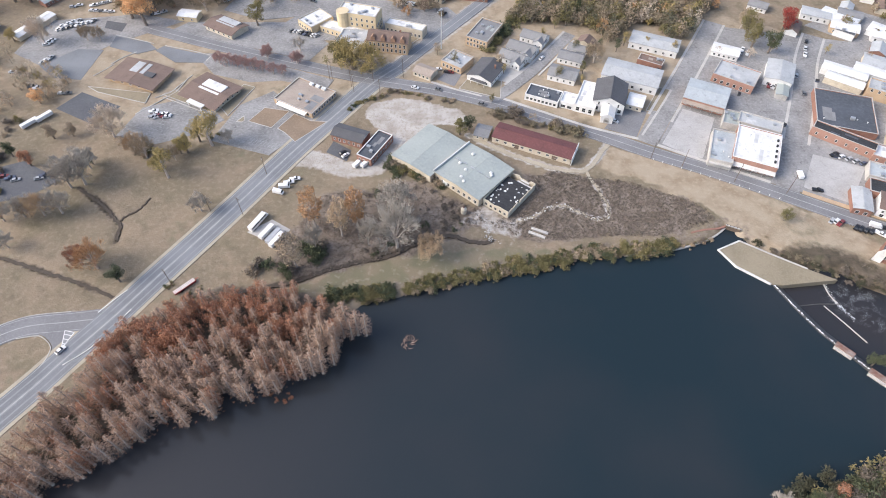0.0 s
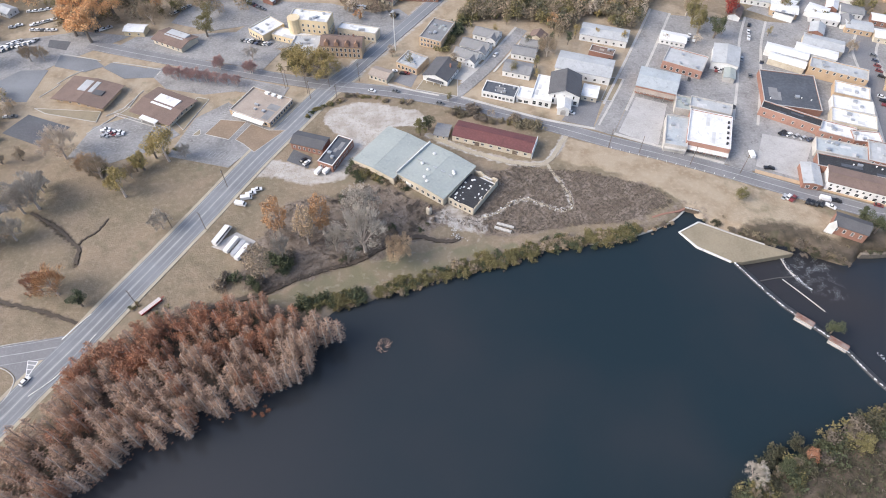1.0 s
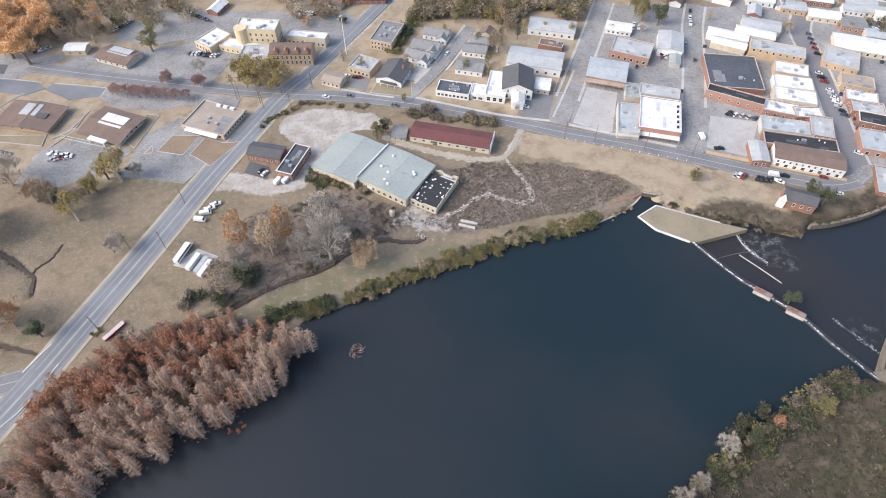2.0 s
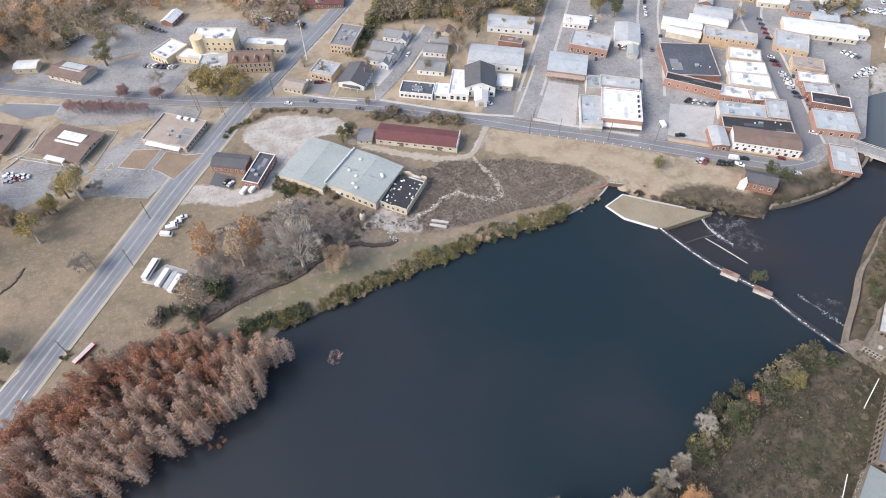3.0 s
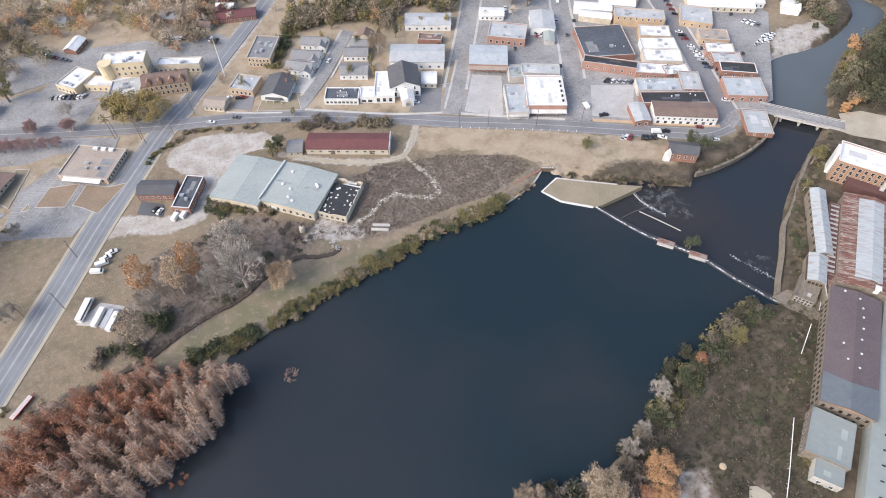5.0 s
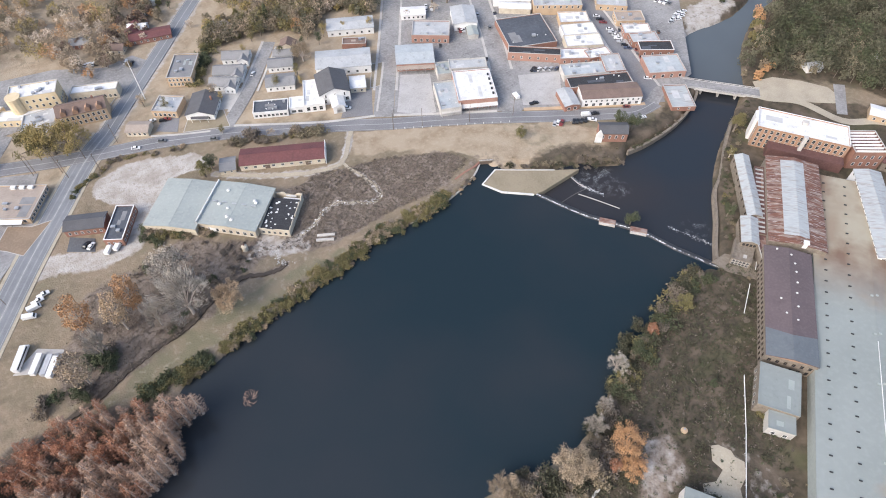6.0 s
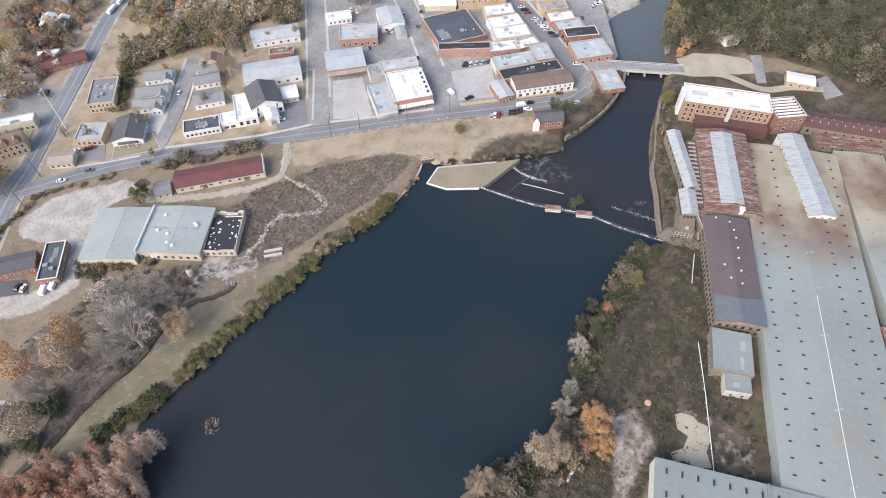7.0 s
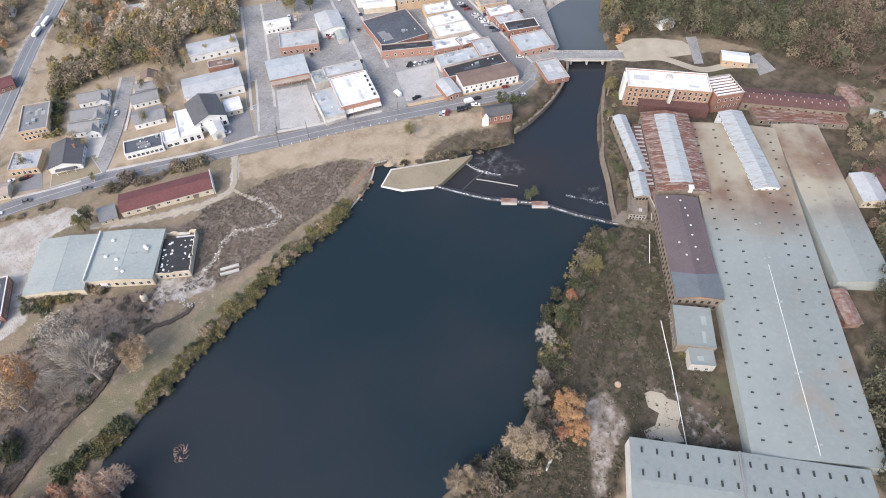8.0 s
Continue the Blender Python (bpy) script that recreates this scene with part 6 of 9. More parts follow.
gable_building((327.3, 339, 13.4, 12.3, -40.3, -0.00), 3.2, 0.9, "white_wall", "roof_white", "white-roofed store beyond the front street", "store", along="w", name="store")
gable_building((295.2, 325.3, 13.1, 12.7, -44.9, -0.00), 3.2, 0.9, "white_wall", "roof_white", "small white-roofed store beyond the street", "store", along="w", name="store")

# ---- the mill ----
def sweep(line, profile, mat, name, label, category="", kind=""):
    """A body of one cross section (offset to the left, height) along a plan line."""
    s, n, k = Shape(), len(line), len(profile)
    for i, p in enumerate(line):
        way = (line[min(i + 1, n - 1)] - line[max(i - 1, 0)]).normalized()
        left = Vector((-way.y, way.x))
        s.v += [(p.x + left.x * o, p.y + left.y * o, h) for o, h in profile]
    for i in range(n - 1):
        s.f += [(i * k + j, i * k + (j + 1) % k, (i + 1) * k + (j + 1) % k, (i + 1) * k + j) for j in range(k)]
    s.f += [tuple(range(k - 1, -1, -1)), tuple((n - 1) * k + j for j in range(k))]
    s.m = [0] * len(s.f)
    return tagged(new(name, s.mesh(name, mat)), label, category, kind=kind)


bx = (288.2, 86.7, 45.4, 16.3, -55.7, -0.03)
ob = flat_building(bx, 10.5, "brick_mill", "roof_white", "four-storey orange brick mill with a white roof", "mill", coping="white_wall", units=0, name="mill", tall=1.28)
x, y, w, d, rot, sh = bx
roof_unit(ob, w * 0.02 + sh * d * 0.15, d * 0.15, 10.0, 3.0, 2.2, 1.4, "concrete")
for k in range(4):
    put_windows(ob, w, d, sh, "f", 15, 0.7 + 2.4 * k, 1.3, 1.5, "concrete")
    put_windows(ob, w, d, sh, "l", 5, 0.7 + 2.4 * k, 1.3, 1.5, "concrete")
tw = part("stair_tower", Shape().box(-w / 2 - 1.5, -d * 0.2, -3.0, -w / 2, d * 0.2, 11.3).shear(sh), "white_wall", ob, "narrow white stair tower")
lk = part("link", Shape().box(-w * 0.32, -d / 2 - 6.0, -2.0, w * 0.5, -d / 2 - 0.05, 4.5).shear(sh), "rust_dark", ob, "dark rusted link roof below the mill")
part("flue", Shape().box(-0.9, -0.9, 0, 0.9, 0.9, 11.0).box(-1.1, -1.1, 11.0, 1.1, 1.1, 11.4), "concrete", ob, "pale square flue", pose(w * 0.02 - sh * (d / 2 + 2.0), -d / 2 - 2.0, 0))

bx = (307.3, 61.9, 16.7, 16.7, -35.8, -0.00)
x, y, w, d, rot, sh = bx
ob = flat_building(bx, 9.8, "brick", "rust_dark", "rust-roofed mill wing with rows of pale roof lights", "mill", front=((4, 2.0, 1.2, 1.6), (4, 6.0, 1.2, 1.6)), name="mill_wing", tall=1.15)
for k in range(7):
    yy = (-0.42 + 0.14 * k) * d
    part("roof_light", Shape().add([(-w * 0.44, -0.7, 0), (w * 0.44, -0.7, 0), (w * 0.44, 0.5, 0), (-w * 0.44, 0.5, 0), (-w * 0.44, -0.5, 1.1), (w * 0.44, -0.5, 1.1)], [(0, 1, 5, 4), (1, 2, 5), (2, 3, 4, 5), (3, 0, 4), (0, 3, 2, 1)]), "white_wall", ob, "pale sawtooth roof light", pose(sh * yy, yy, 9.3))

bx = (329.4, 28.9, 56.4, 13, -57.8, -0.01)
ob = gable_building(bx, 5.2, 1.6, "stone", "rust_dark", "long rusty purple-roofed mill range", "mill", along="w", name="mill_range", over=0.5, front=((12, 1.6, 1.2, 1.8),))
x, y, w, d, rot, sh = bx
for k in range(13):
    roof_vent(ob, (-0.46 + 0.075 * k) * w, 0.0, 6.9, 0.32, 0.6, "concrete")
    part("skylight", Shape().box(-0.2, -0.6, 0, 0.2, 0.6, 0.12), "roof_pale", ob, at=pose((-0.43 + 0.075 * k) * w - sh * d * 0.2, -d * 0.2, 6.4, 20))
flat_building((321.7, 21, 49.2, 12.2, -53.8, -0.04), 3.2, "stone", "rust_streak", "ruined brick range with a collapsed rusty roof", "ruin", front=((10, 1.2, 1.3, 1.6),), units=0, name="ruined_range", coping="brick")
gable_building((356.7, 4.1, 10.8, 16.6, -40, 0.04), 3.6, 1.2, "stone", "rust", "small rusty-roofed end house of the mill", "mill", along="d", name="mill_house")
gable_building((353.2, -13.4, 12.9, 5.3, -70.5, -0.00), 3.2, 1.0, "stone", "roof_pale", "narrow grey-roofed shed past the mill", "shed", along="w", name="shed")

bx = (243.8, 57.9, 24.7, 57.4, -51.4, -0.00)
x, y, w, d, rot, sh = bx
ob = gable_building(bx, 9.0, 2.0, "stone", "rust_streak", "rust-streaked mill hall with a pale ridge sheet", "mill", along="d", name="mill_hall", over=0.4, front=((6, 4.0, 1.2, 2.0),))
for k, u in ((-1, 0.5), (1, 0.38)):
    zz = lambda q: 9.0 + 2.0 * (1 - abs(q)) + 0.34
    a, b_ = 0.0, k * u
    part("roof_sheet", Shape().add([(a * w / 2, -d * 0.42, zz(a)), (b_ * w / 2, -d * 0.42, zz(b_)), (b_ * w / 2, d * 0.46, zz(b_)), (a * w / 2, d * 0.46, zz(a)), (a * w / 2, -d * 0.42, zz(a) + 0.12), (b_ * w / 2, -d * 0.42, zz(b_) + 0.12), (b_ * w / 2, d * 0.46, zz(b_) + 0.12), (a * w / 2, d * 0.46, zz(a) + 0.12)],
         [(0, 3, 2, 1), (4, 5, 6, 7), (0, 1, 5, 4), (1, 2, 6, 5), (2, 3, 7, 6), (3, 0, 4, 7)]).shear(sh), "sheet_streak", ob, "pale grey ridge sheet")
rng = random.Random(9)
part("hood", Shape().box(-0.9, -0.9, 0, 0.9, 0.9, 3.0).box(-1.2, -1.2, 3.0, 1.2, 1.2, 3.4), "white_wall", ob, "white roof hood", pose(w * 0.1 - sh * d / 2, -d / 2 + 0.4, 9.0))

bx = (234.6, 69.4, 4.7, 46.0, -51.4, 0.0)
x, y, w, d, rot, sh = bx
ob = flat_building(bx, 6.2, "stone", "rust_dark", "low rusty lean-to range with pale roof bars beside the mill hall", "mill", name="mill_leanto", coping="rust_dark")
for k in range(15):
    part("roof_bar", Shape().box(-w * 0.46, -0.45, 0, w * 0.46, 0.45, 0.3), "sheet_streak", ob, "pale metal roof bar", pose(0, (-0.46 + 0.0657 * k) * d, 5.7))
for bx, lab in (((237.4, 79, 7, 41.7, -40.6, 0.04), "narrow stone mill range with a white roof along the river"), ((213.9, 59.5, 7.6, 16, -49.4, -0.00), "stone mill block with a white roof by the dam")):
    gable_building(bx, 6.4, 1.2, "stone", "sheet_streak", lab, "mill", along="d", name="mill_range", over=0.25, front=((4, 0.6, 1.1, 1.5), (4, 4.0, 1.1, 1.5)), left=((9, 4.0, 1.1, 1.5),))
    x, y, w, d, rot, sh = bx
bx = (204.9, 54.4, 8.8, 14.9, -55.7, 0.08)
flat_building(bx, 4.0, "stone", "stone", "stone turbine house at the end of the dam", "mill", front=((5, 0.5, 1.1, 1.3), (5, 2.2, 1.1, 1.3)), name="turbine_house", coping="stone")
flat_building((214.5, 48.8, 10.4, 17.2, -39, 0.02), 6.0, "stone", "rust_dark", "low stone link range with windows", "mill", front=((7, 0.8, 1.1, 1.5), (7, 3.2, 1.1, 1.5)), name="mill_link")

bx = (193.1, 23.6, 20, 58.2, -52, -0.00)
x, y, w, d, rot, sh = bx
ob = gable_building(bx, 8.5, 1.3, "stone", "roof_purple", "long stone mill range with a dull purple roof", "mill", along="d", name="mill_range", over=0.2, left=((22, 4.5, 1.2, 1.8), (22, 1.0, 1.2, 1.8)), front=((6, 5.0, 1.2, 1.8), (6, 1.2, 1.2, 1.8)), ends="brick_mill")
for k in (-1, 1):
    zz = lambda q: 8.5 + 1.3 * (1 - abs(q)) + 0.3
    part("roof_patch", Shape().add([(0, -d * 0.5, zz(0)), (k * w * 0.505, -d * 0.5, zz(1)), (k * w * 0.505, -d * 0.27, zz(1)), (0, -d * 0.3, zz(0)), (0, -d * 0.5, zz(0) + 0.08), (k * w * 0.505, -d * 0.5, zz(1) + 0.08), (k * w * 0.505, -d * 0.27, zz(1) + 0.08), (0, -d * 0.3, zz(0) + 0.08)],
         [(0, 3, 2, 1), (4, 5, 6, 7), (0, 1, 5, 4), (1, 2, 6, 5), (2, 3, 7, 6), (3, 0, 4, 7)]).shear(sh), "roof_slate", ob, "newer slate-blue roof patch")
for a, b_ in ((0.05, 0.44), (0.12, 0.36), (0.14, 0.28), (0.15, 0.18), (0.13, 0.08), (-0.2, 0.0), (0.14, -0.04), (-0.1, -0.12), (0.12, -0.16), (-0.25, 0.47)):
    roof_vent(ob, a * w + sh * b_ * d, b_ * d, 9.6, 0.5, 0.7, "concrete_pale")
flat_building((157.9, 1.4, 15.5, 19, -55.6, -0.00), 6.5, "stone", "shed_roof", "low block with a pale grey-green flat roof", "mill", left=((5, 1.5, 1.2, 1.6),), name="mill_annex", coping="shed_roof", parapet=0.1)
flat_building((148, -7.7, 9.9, 7.5, -53.5, -0.00), 5.0, "concrete", "shed_roof", "small lower annex with a pale flat roof", "mill", front=((2, 1.0, 1.4, 1.6),), name="mill_annex", coping="shed_roof", parapet=0.1)


def vent_rows(ob, w, d, sh, h, rise, along, rows_, n, size, mat="roof_black"):
    """Rows of dark louvre boxes lying on the two slopes of a gable roof."""
    me = Shape().box(-size[0] / 2, -size[1] / 2, 0, size[0] / 2, size[1] / 2, 0.45).mesh("louvre", mat)
    for q in rows_:
        for i in range(n):
            t = -0.485 + 0.97 * (i + 0.5) / n
            p = (q * w, t * d) if along == "d" else (t * w, q * d)
            half = q * 2
            ob_ = part("louvre", me, None, ob, at=pose(p[0] + sh * p[1], p[1], h + rise * (1 - abs(half)) + 0.28))


bx = (209.9, -6.6, 47.3, 181.1, -54.7, -0.00)
x, y, w, d, rot, sh = bx
M["shed_long"] = shed_sheet("shed_long", d * 0.02, d * 0.24)
ob = gable_building(bx, 6.5, 1.2, "roof_pale", "shed_long", "huge weave shed with a pale grey-green roof and louvres", "mill", along="d", name="weave_shed", over=0.15)
vent_rows(ob, w, d, sh, 6.5, 1.2, "d", (-0.4, -0.2, 0.22, 0.4), 28, (1.15, 0.42))
part("ridge_duct", Shape().box(-0.11, -d * 0.49, 7.9, 0.11, -d * 0.02, 8.2).shear(sh), "white_wall", ob, "white ridge pipe")
for i, t in enumerate((-0.47, -0.31, -0.13, 0.0, 0.11)):
    for q in (-1.0, 1.1):
        roof_unit(ob, q + sh * t * d, t * d + 0.4 * q, 7.75, 0.9, 0.7, 0.6, "roof_pale")
bx = (267.8, -12.7, 24.4, 102.8, -51.2, -0.00)
x, y, w, d, rot, sh = bx
M["shed_wing"] = shed_sheet("shed_wing", -d * 0.3, d * 0.1)
ob = gable_building(bx, 6.0, 0.9, "roof_pale", "shed_wing", "broad shed wing with a tan-stained pale roof", "mill", along="d", name="weave_shed", over=0.15)
vent_rows(ob, w, d, sh, 6.0, 0.9, "d", (-0.3, 0.1, 0.3), 12, (1.1, 0.4), "roof_grey")
bx = (113.5, -43.1, 83.6, 18.6, -57.1, -0.00)
x, y, w, d, rot, sh = bx
d2 = d * 1.6
bx = (x + (d2 - d) / 2 * math.sin(radians(rot)), y - (d2 - d) / 2 * math.cos(radians(rot)), w, d2, rot, sh)
ob = gable_building(bx, 7.5, 0.8, "concrete_pale", "shed_roof", "broad cross shed with a pale roof and louvres", "mill", along="w", name="weave_shed", over=0.15)
vent_rows(ob, w, d2, sh, 7.5, 0.8, "w", (0.36, 0.08, -0.25), 15, (0.6, 2.0))
part("roof_joint", Shape().box(-w * 0.045, -d2 * 0.5, 7.7, -w * 0.035, d2 * 0.5, 8.9).shear(sh), "roof_grey", ob, "dark roof joint")
bx = (270.7, 30.2, 12.6, 56.6, -46, 0.01)
x, y, w, d, rot, sh = bx
ob = gable_building(bx, 8.8, 1.3, "white_wall", "sheet_streak", "long raised monitor house with a pale blue roof", "mill", along="d", name="monitor_house", over=0.3, front=((3, 7.6, 1.6, 0.8),), left=((14, 7.6, 1.2, 0.8),))
gable_building((211.6, -43, 6.8, 16.9, -47.4, -0.00), 3.6, 0.8, "rust", "rust", "rusty lean-to shed against the weave shed", "shed", along="d", name="shed")
gable_building((288.8, -26.6, 12.2, 18.8, -50.2, -0.00), 4.5, 1.2, "cream_wall", "roof_metal", "detached grey-roofed boiler house", "shed", along="d", name="boiler_house", front=((2, 1.0, 1.2, 1.4),))
gable_building((302.8, -28.7, 10.9, 17.3, -35.4, -0.00), 4.0, 1.0, "brick", "rust_dark", "dark rusty shed east of the mill", "shed", along="d", name="shed")
gable_building((348.6, 71.2, 15.4, 9.6, -60.9, -0.00), 3.6, 0.8, "brick_tan", "roof_white", "white-roofed gatehouse in the mill yard", "gatehouse", along="w", name="gatehouse", front=((3, 0.9, 1.2, 1.4),))

# ---- the dam, its basin and the grassed island ----
dam_line = [Vector(p) for p in DAM]
sweep(dam_line, [(-0.6, -8.0), (-0.6, -1.4), (0.6, -1.4), (0.9, -1.6), (4.6, -3.9), (4.6, -8.0)], "wet_concrete", "dam", "old concrete mill dam with a dark sloping face", "dam", "structure")
rng = random.Random(3)


def lumps(name, line, n, spread, z, size, mat, label, category):
    """Small ragged lumps strewn along a plan line, one joined mesh."""
    s = Shape()
    for _ in range(n):
        i = rng.randrange(len(line) - 1)
        t = rng.random()
        p = line[i].lerp(line[i + 1], t)
        q = (p.x + rng.gauss(0, spread), p.y + rng.gauss(0, spread))
        r = rng.uniform(*size)
        k = rng.randint(5, 7)
        ring = [(q[0] + r * rng.uniform(0.6, 1.2) * math.cos(6.283 * j / k), q[1] + r * rng.uniform(0.5, 1.0) * math.sin(6.283 * j / k)) for j in range(k)]
        s.prism(ring, z - 0.15, z + r * rng.uniform(0.12, 0.35))
    return tagged(new(name, s.mesh(name, mat)), label, category, kind="stuff")


crest = [p + Vector((0.25, 0.3)) for p in smoothed(DAM, 4)]
lumps("foam_crest", crest, 300, 0.16, -1.36, (0.1, 0.36), "foam", "white foam and drift along the dam crest", "foam")
lumps("foam_foot", smoothed([(193.2, 86.7), (197.9, 76.2), (202.3, 65.3)], 4), 170, 0.5, -3.82, (0.05, 0.2), "foam", "white foam at the foot of the dam", "foam")
lumps("foam_spill", smoothed([(177.3, 140.4), (177.3, 131.8), (178.9, 127.3), (182.1, 120.9)], 4), 330, 0.55, -3.82, (0.05, 0.2), "foam", "white water spilling from the basin", "foam")


for line, mat, label in (([(158.8, 129), (170, 129.6), (179.2, 128.8)], "wet_concrete", "dark low basin wall below the dam"), ([(171.5, 128.6), (176.5, 119.6), (181.8, 109.3)], "concrete", "pale sill across the tail basin"), ([(176.6, 141), (176.6, 133.9), (178.3, 129.5)], "concrete", "pale sill at the head of the spill"), ([(157.2, 141.2), (170, 142.7), (184.1, 142.6)], "wet_concrete", "dark wall along the basin")):
    sweep(smoothed(line, 3), [(-0.2, -8.0), (-0.2, -3.55), (0.2, -3.55), (0.2, -8.0)], mat, "wall_basin", label, "wall", "structure")
island = ISLAND
ar = sum(a[0] * b_[1] - b_[0] * a[1] for a, b_ in zip(island, island[1:] + island[:1]))
isl = tagged(new("island", Shape().prism(island if ar > 0 else island[::-1], -7.5, -0.95).mesh("island", "grass_dry")), "grassed island between the canal and the dam", "island", kind="structure")
for line in (island[:4], [island[0], island[7], island[6]], ):
    sweep([Vector(p) for p in line], [(-0.4, -7.0), (-0.4, -0.75), (0.4, -0.75), (0.4, -7.0)], "concrete_pale" if len(line) == 4 else "concrete", "wall_island", "pale concrete wall round the grassed island", "wall", "structure")
for px_, hh in (((167.9, 104.8), 0.5), ((176.3, 92), 0.6)):
    ob = thing("dam_pier", px_[0], px_[1], -50, "squat masonry pier on the dam with a reddish cap", "pier", z=-6.0)
    part("shaft", Shape().box(-3.8, -1.7, 0, 3.8, 1.7, 5.4).box(-3.95, -1.85, 4.2, 3.95, 1.85, 4.5), "concrete", ob)
    part("cap", Shape().box(-4.0, -0.7, 5.4, 4.0, 1.9, 5.9), "rust", ob, "reddish brick cap")
ob = thing("canal_gate", *(144.2, 171.6), -29, "weathered timber sluice gate at the canal head", "gate", z=-3.0)
for i in range(5):
    part("post", Shape().box(-0.18, -0.18, 0, 0.18, 0.18, 4.6), "wood", ob, at=pose(-3.2 + 1.6 * i, 0, 0))
part("beam", Shape().box(-3.6, -0.3, 4.2, 3.6, 0.3, 4.5), "concrete", ob)
part("walkway", Shape().box(-3.6, 0.3, 3.6, 3.6, 1.3, 3.75), "wood", ob)
for i in range(4):
    part("gate_leaf", Shape().box(-0.6, -0.1, 0.5, 0.6, 0.1, 3.4), "wood", ob, at=pose(-2.4 + 1.6 * i, 0, 0))
sweep(smoothed([(123.4, 170.6), (130.3, 172), (136.9, 172.4), (141.5, 173.7)], 3), [(-0.5, -3), (-0.5, 0.05), (0.5, 0.05), (0.5, -3)], "brick", "wall_canal", "old brick canal wall", "wall", "structure")
sweep(smoothed([(88.6, 159.9), (101.4, 160), (119.3, 163.1), (133.2, 167.8), (141.5, 173.4)], 3), [(-0.4, -3), (-0.4, -0.9), (0.4, -0.9), (0.4, -3)], "concrete", "wall_quay", "pale concrete edge along the pond bank", "wall", "structure")

# ---- bank walls and the bridge ----
sweep(smoothed([(212.7, 135), (226.1, 133.6), (247.3, 134.8), (265.7, 139.2), (281.5, 147), (288.2, 154.6)], 4), [(-0.3, -8.0), (-0.9, -0.4), (0.5, -0.4), (0.5, -8.0)], "stone", "wall_river_north", "tall stone bank wall below the shops", "wall", "structure")
sweep(smoothed([(280, 119.6), (258.5, 107.6), (239.2, 94.8), (227.5, 88.2), (214, 76), (202.2, 66.5), (194.4, 59.6)], 4), [(0.4, -8.0), (0.9, -0.6), (-0.4, -0.6), (-1.2, -8.0)], "stone", "wall_river_east", "mossy stone bank wall below the mill", "wall", "structure")
lot("abutment", [(190.2, 59.2), (198.9, 59), (214.7, 40.7), (213.4, 35.8), (208.5, 32.8), (200.4, 38.7), (191.8, 51.3)], "stone", "rough stone apron at the dam's mill end", 0.1, "abutment")
b0, b1 = Vector((282, 156.7)), Vector((308.1, 126.9))
mid, way = (b0 + b1) / 2, b1 - b0
length, turn = way.length, math.degrees(math.atan2(way.y, way.x))
ob = thing("bridge", mid.x, mid.y, turn, "pale concrete road bridge on round-headed piers", "bridge")
part("deck", Shape().box(-length / 2 - 3, -4.3, -0.9, length / 2 + 3, 4.3, 0.25), "concrete", ob)
part("carriageway", Shape().box(-length / 2 - 3, -3.5, 0.25, length / 2 + 3, 3.5, 0.29), "asphalt_old", ob, "worn grey carriageway")
for k in (-1, 1):
    rail = part("parapet", Shape().box(-length / 2 - 3, k * 4.0 - 0.15, 0.9, length / 2 + 3, k * 4.0 + 0.15, 1.15), "concrete", ob)
    for i in range(12):
        part("baluster", Shape().box(-0.15, -0.12, 0.25, 0.15, 0.12, 0.9), "concrete", rail, at=pose(-length / 2 + (i + 0.5) * length / 12, k * 4.0, 0))
for i in range(3):
    part("pier", Shape().box(-0.6, -3.0, -8.0, 0.6, 3.0, -0.9).tube([(0, -3.0, -8), (0, -3.0, -0.9)], [0.6, 0.6], 8).tube([(0, 3.0, -8), (0, 3.0, -0.9)], [0.6, 0.6], 8), "concrete", ob, at=pose(-length / 4 + i * length / 4, 0, 0))
road("road_bridge_west", [(252.5, 155.3), (263.5, 159.8), (277.3, 160.6), (286.2, 155.7)], 7.5, "asphalt_old", "grey asphalt approach to the bridge", 0.07, False)
road("road_bridge_east", [(305.6, 129.6), (310.7, 119.4), (323.3, 106.2), (328.5, 82.9), (343.4, 71.6), (354.6, 58.1)], 5.0, "sand_yard", "pale sandy road behind the mill", 0.05, False)

# ---- the field beside the mill ----
for line in ([(216.7, 52.8), (209.2, 49), (202.3, 44.5)], [(193.9, 41), (179, 32.5)], [(155.2, 13.6), (137.2, -1.5), (113.2, -20.5)]):
    pts = [Vector(p) for p in line]
    ob = thing("pipeline", pts[0].x, pts[0].y, 0, "thin white pipe carried on low posts", "pipe")
    part("pipe", Shape().tube([(p.x - pts[0].x, p.y - pts[0].y, 0.9) for p in pts], [0.17] * len(pts), 8), "white_wall", ob)
    far = pts[-1] - pts[0]
    for i in range(max(2, int(far.length / 6))):
        q = far * (i + 0.5) / max(2, int(far.length / 6))
        k = [abs((p - pts[0]).length - q.length) for p in pts].index(min(abs((p - pts[0]).length - q.length) for p in pts))
        part("post", Shape().box(-0.1, -0.1, -0.5, 0.1, 0.1, 0.75), "concrete", ob, at=pose(q.x, q.y, 0))
ob = thing("tank", *(117.8, 11.8), 0, "low round tan concrete tank lid", "tank")
part("lid", Shape().tube([(0, 0, -0.4), (0, 0, 0.5), (0, 0, 0.7)], [1.3, 1.3, 0.3], 18), "brick_tan", ob)
part("hatch", Shape().tube([(0, 0, 0.55), (0, 0, 0.85)], [0.35, 0.35], 10), "metal_grey", ob, at=pose(0.4, 0.3, 0))
ob = thing("plank_pile", *(73.6, 14), 10, "bleached plank lying in the brush", "plank")
part("plank", Shape().box(-2.4, -0.3, 0, 2.4, 0.3, 0.25), "white_wall", ob)
part("plank", Shape().box(-1.6, 0.35, 0, 1.8, 0.7, 0.2), "white_wall", ob)
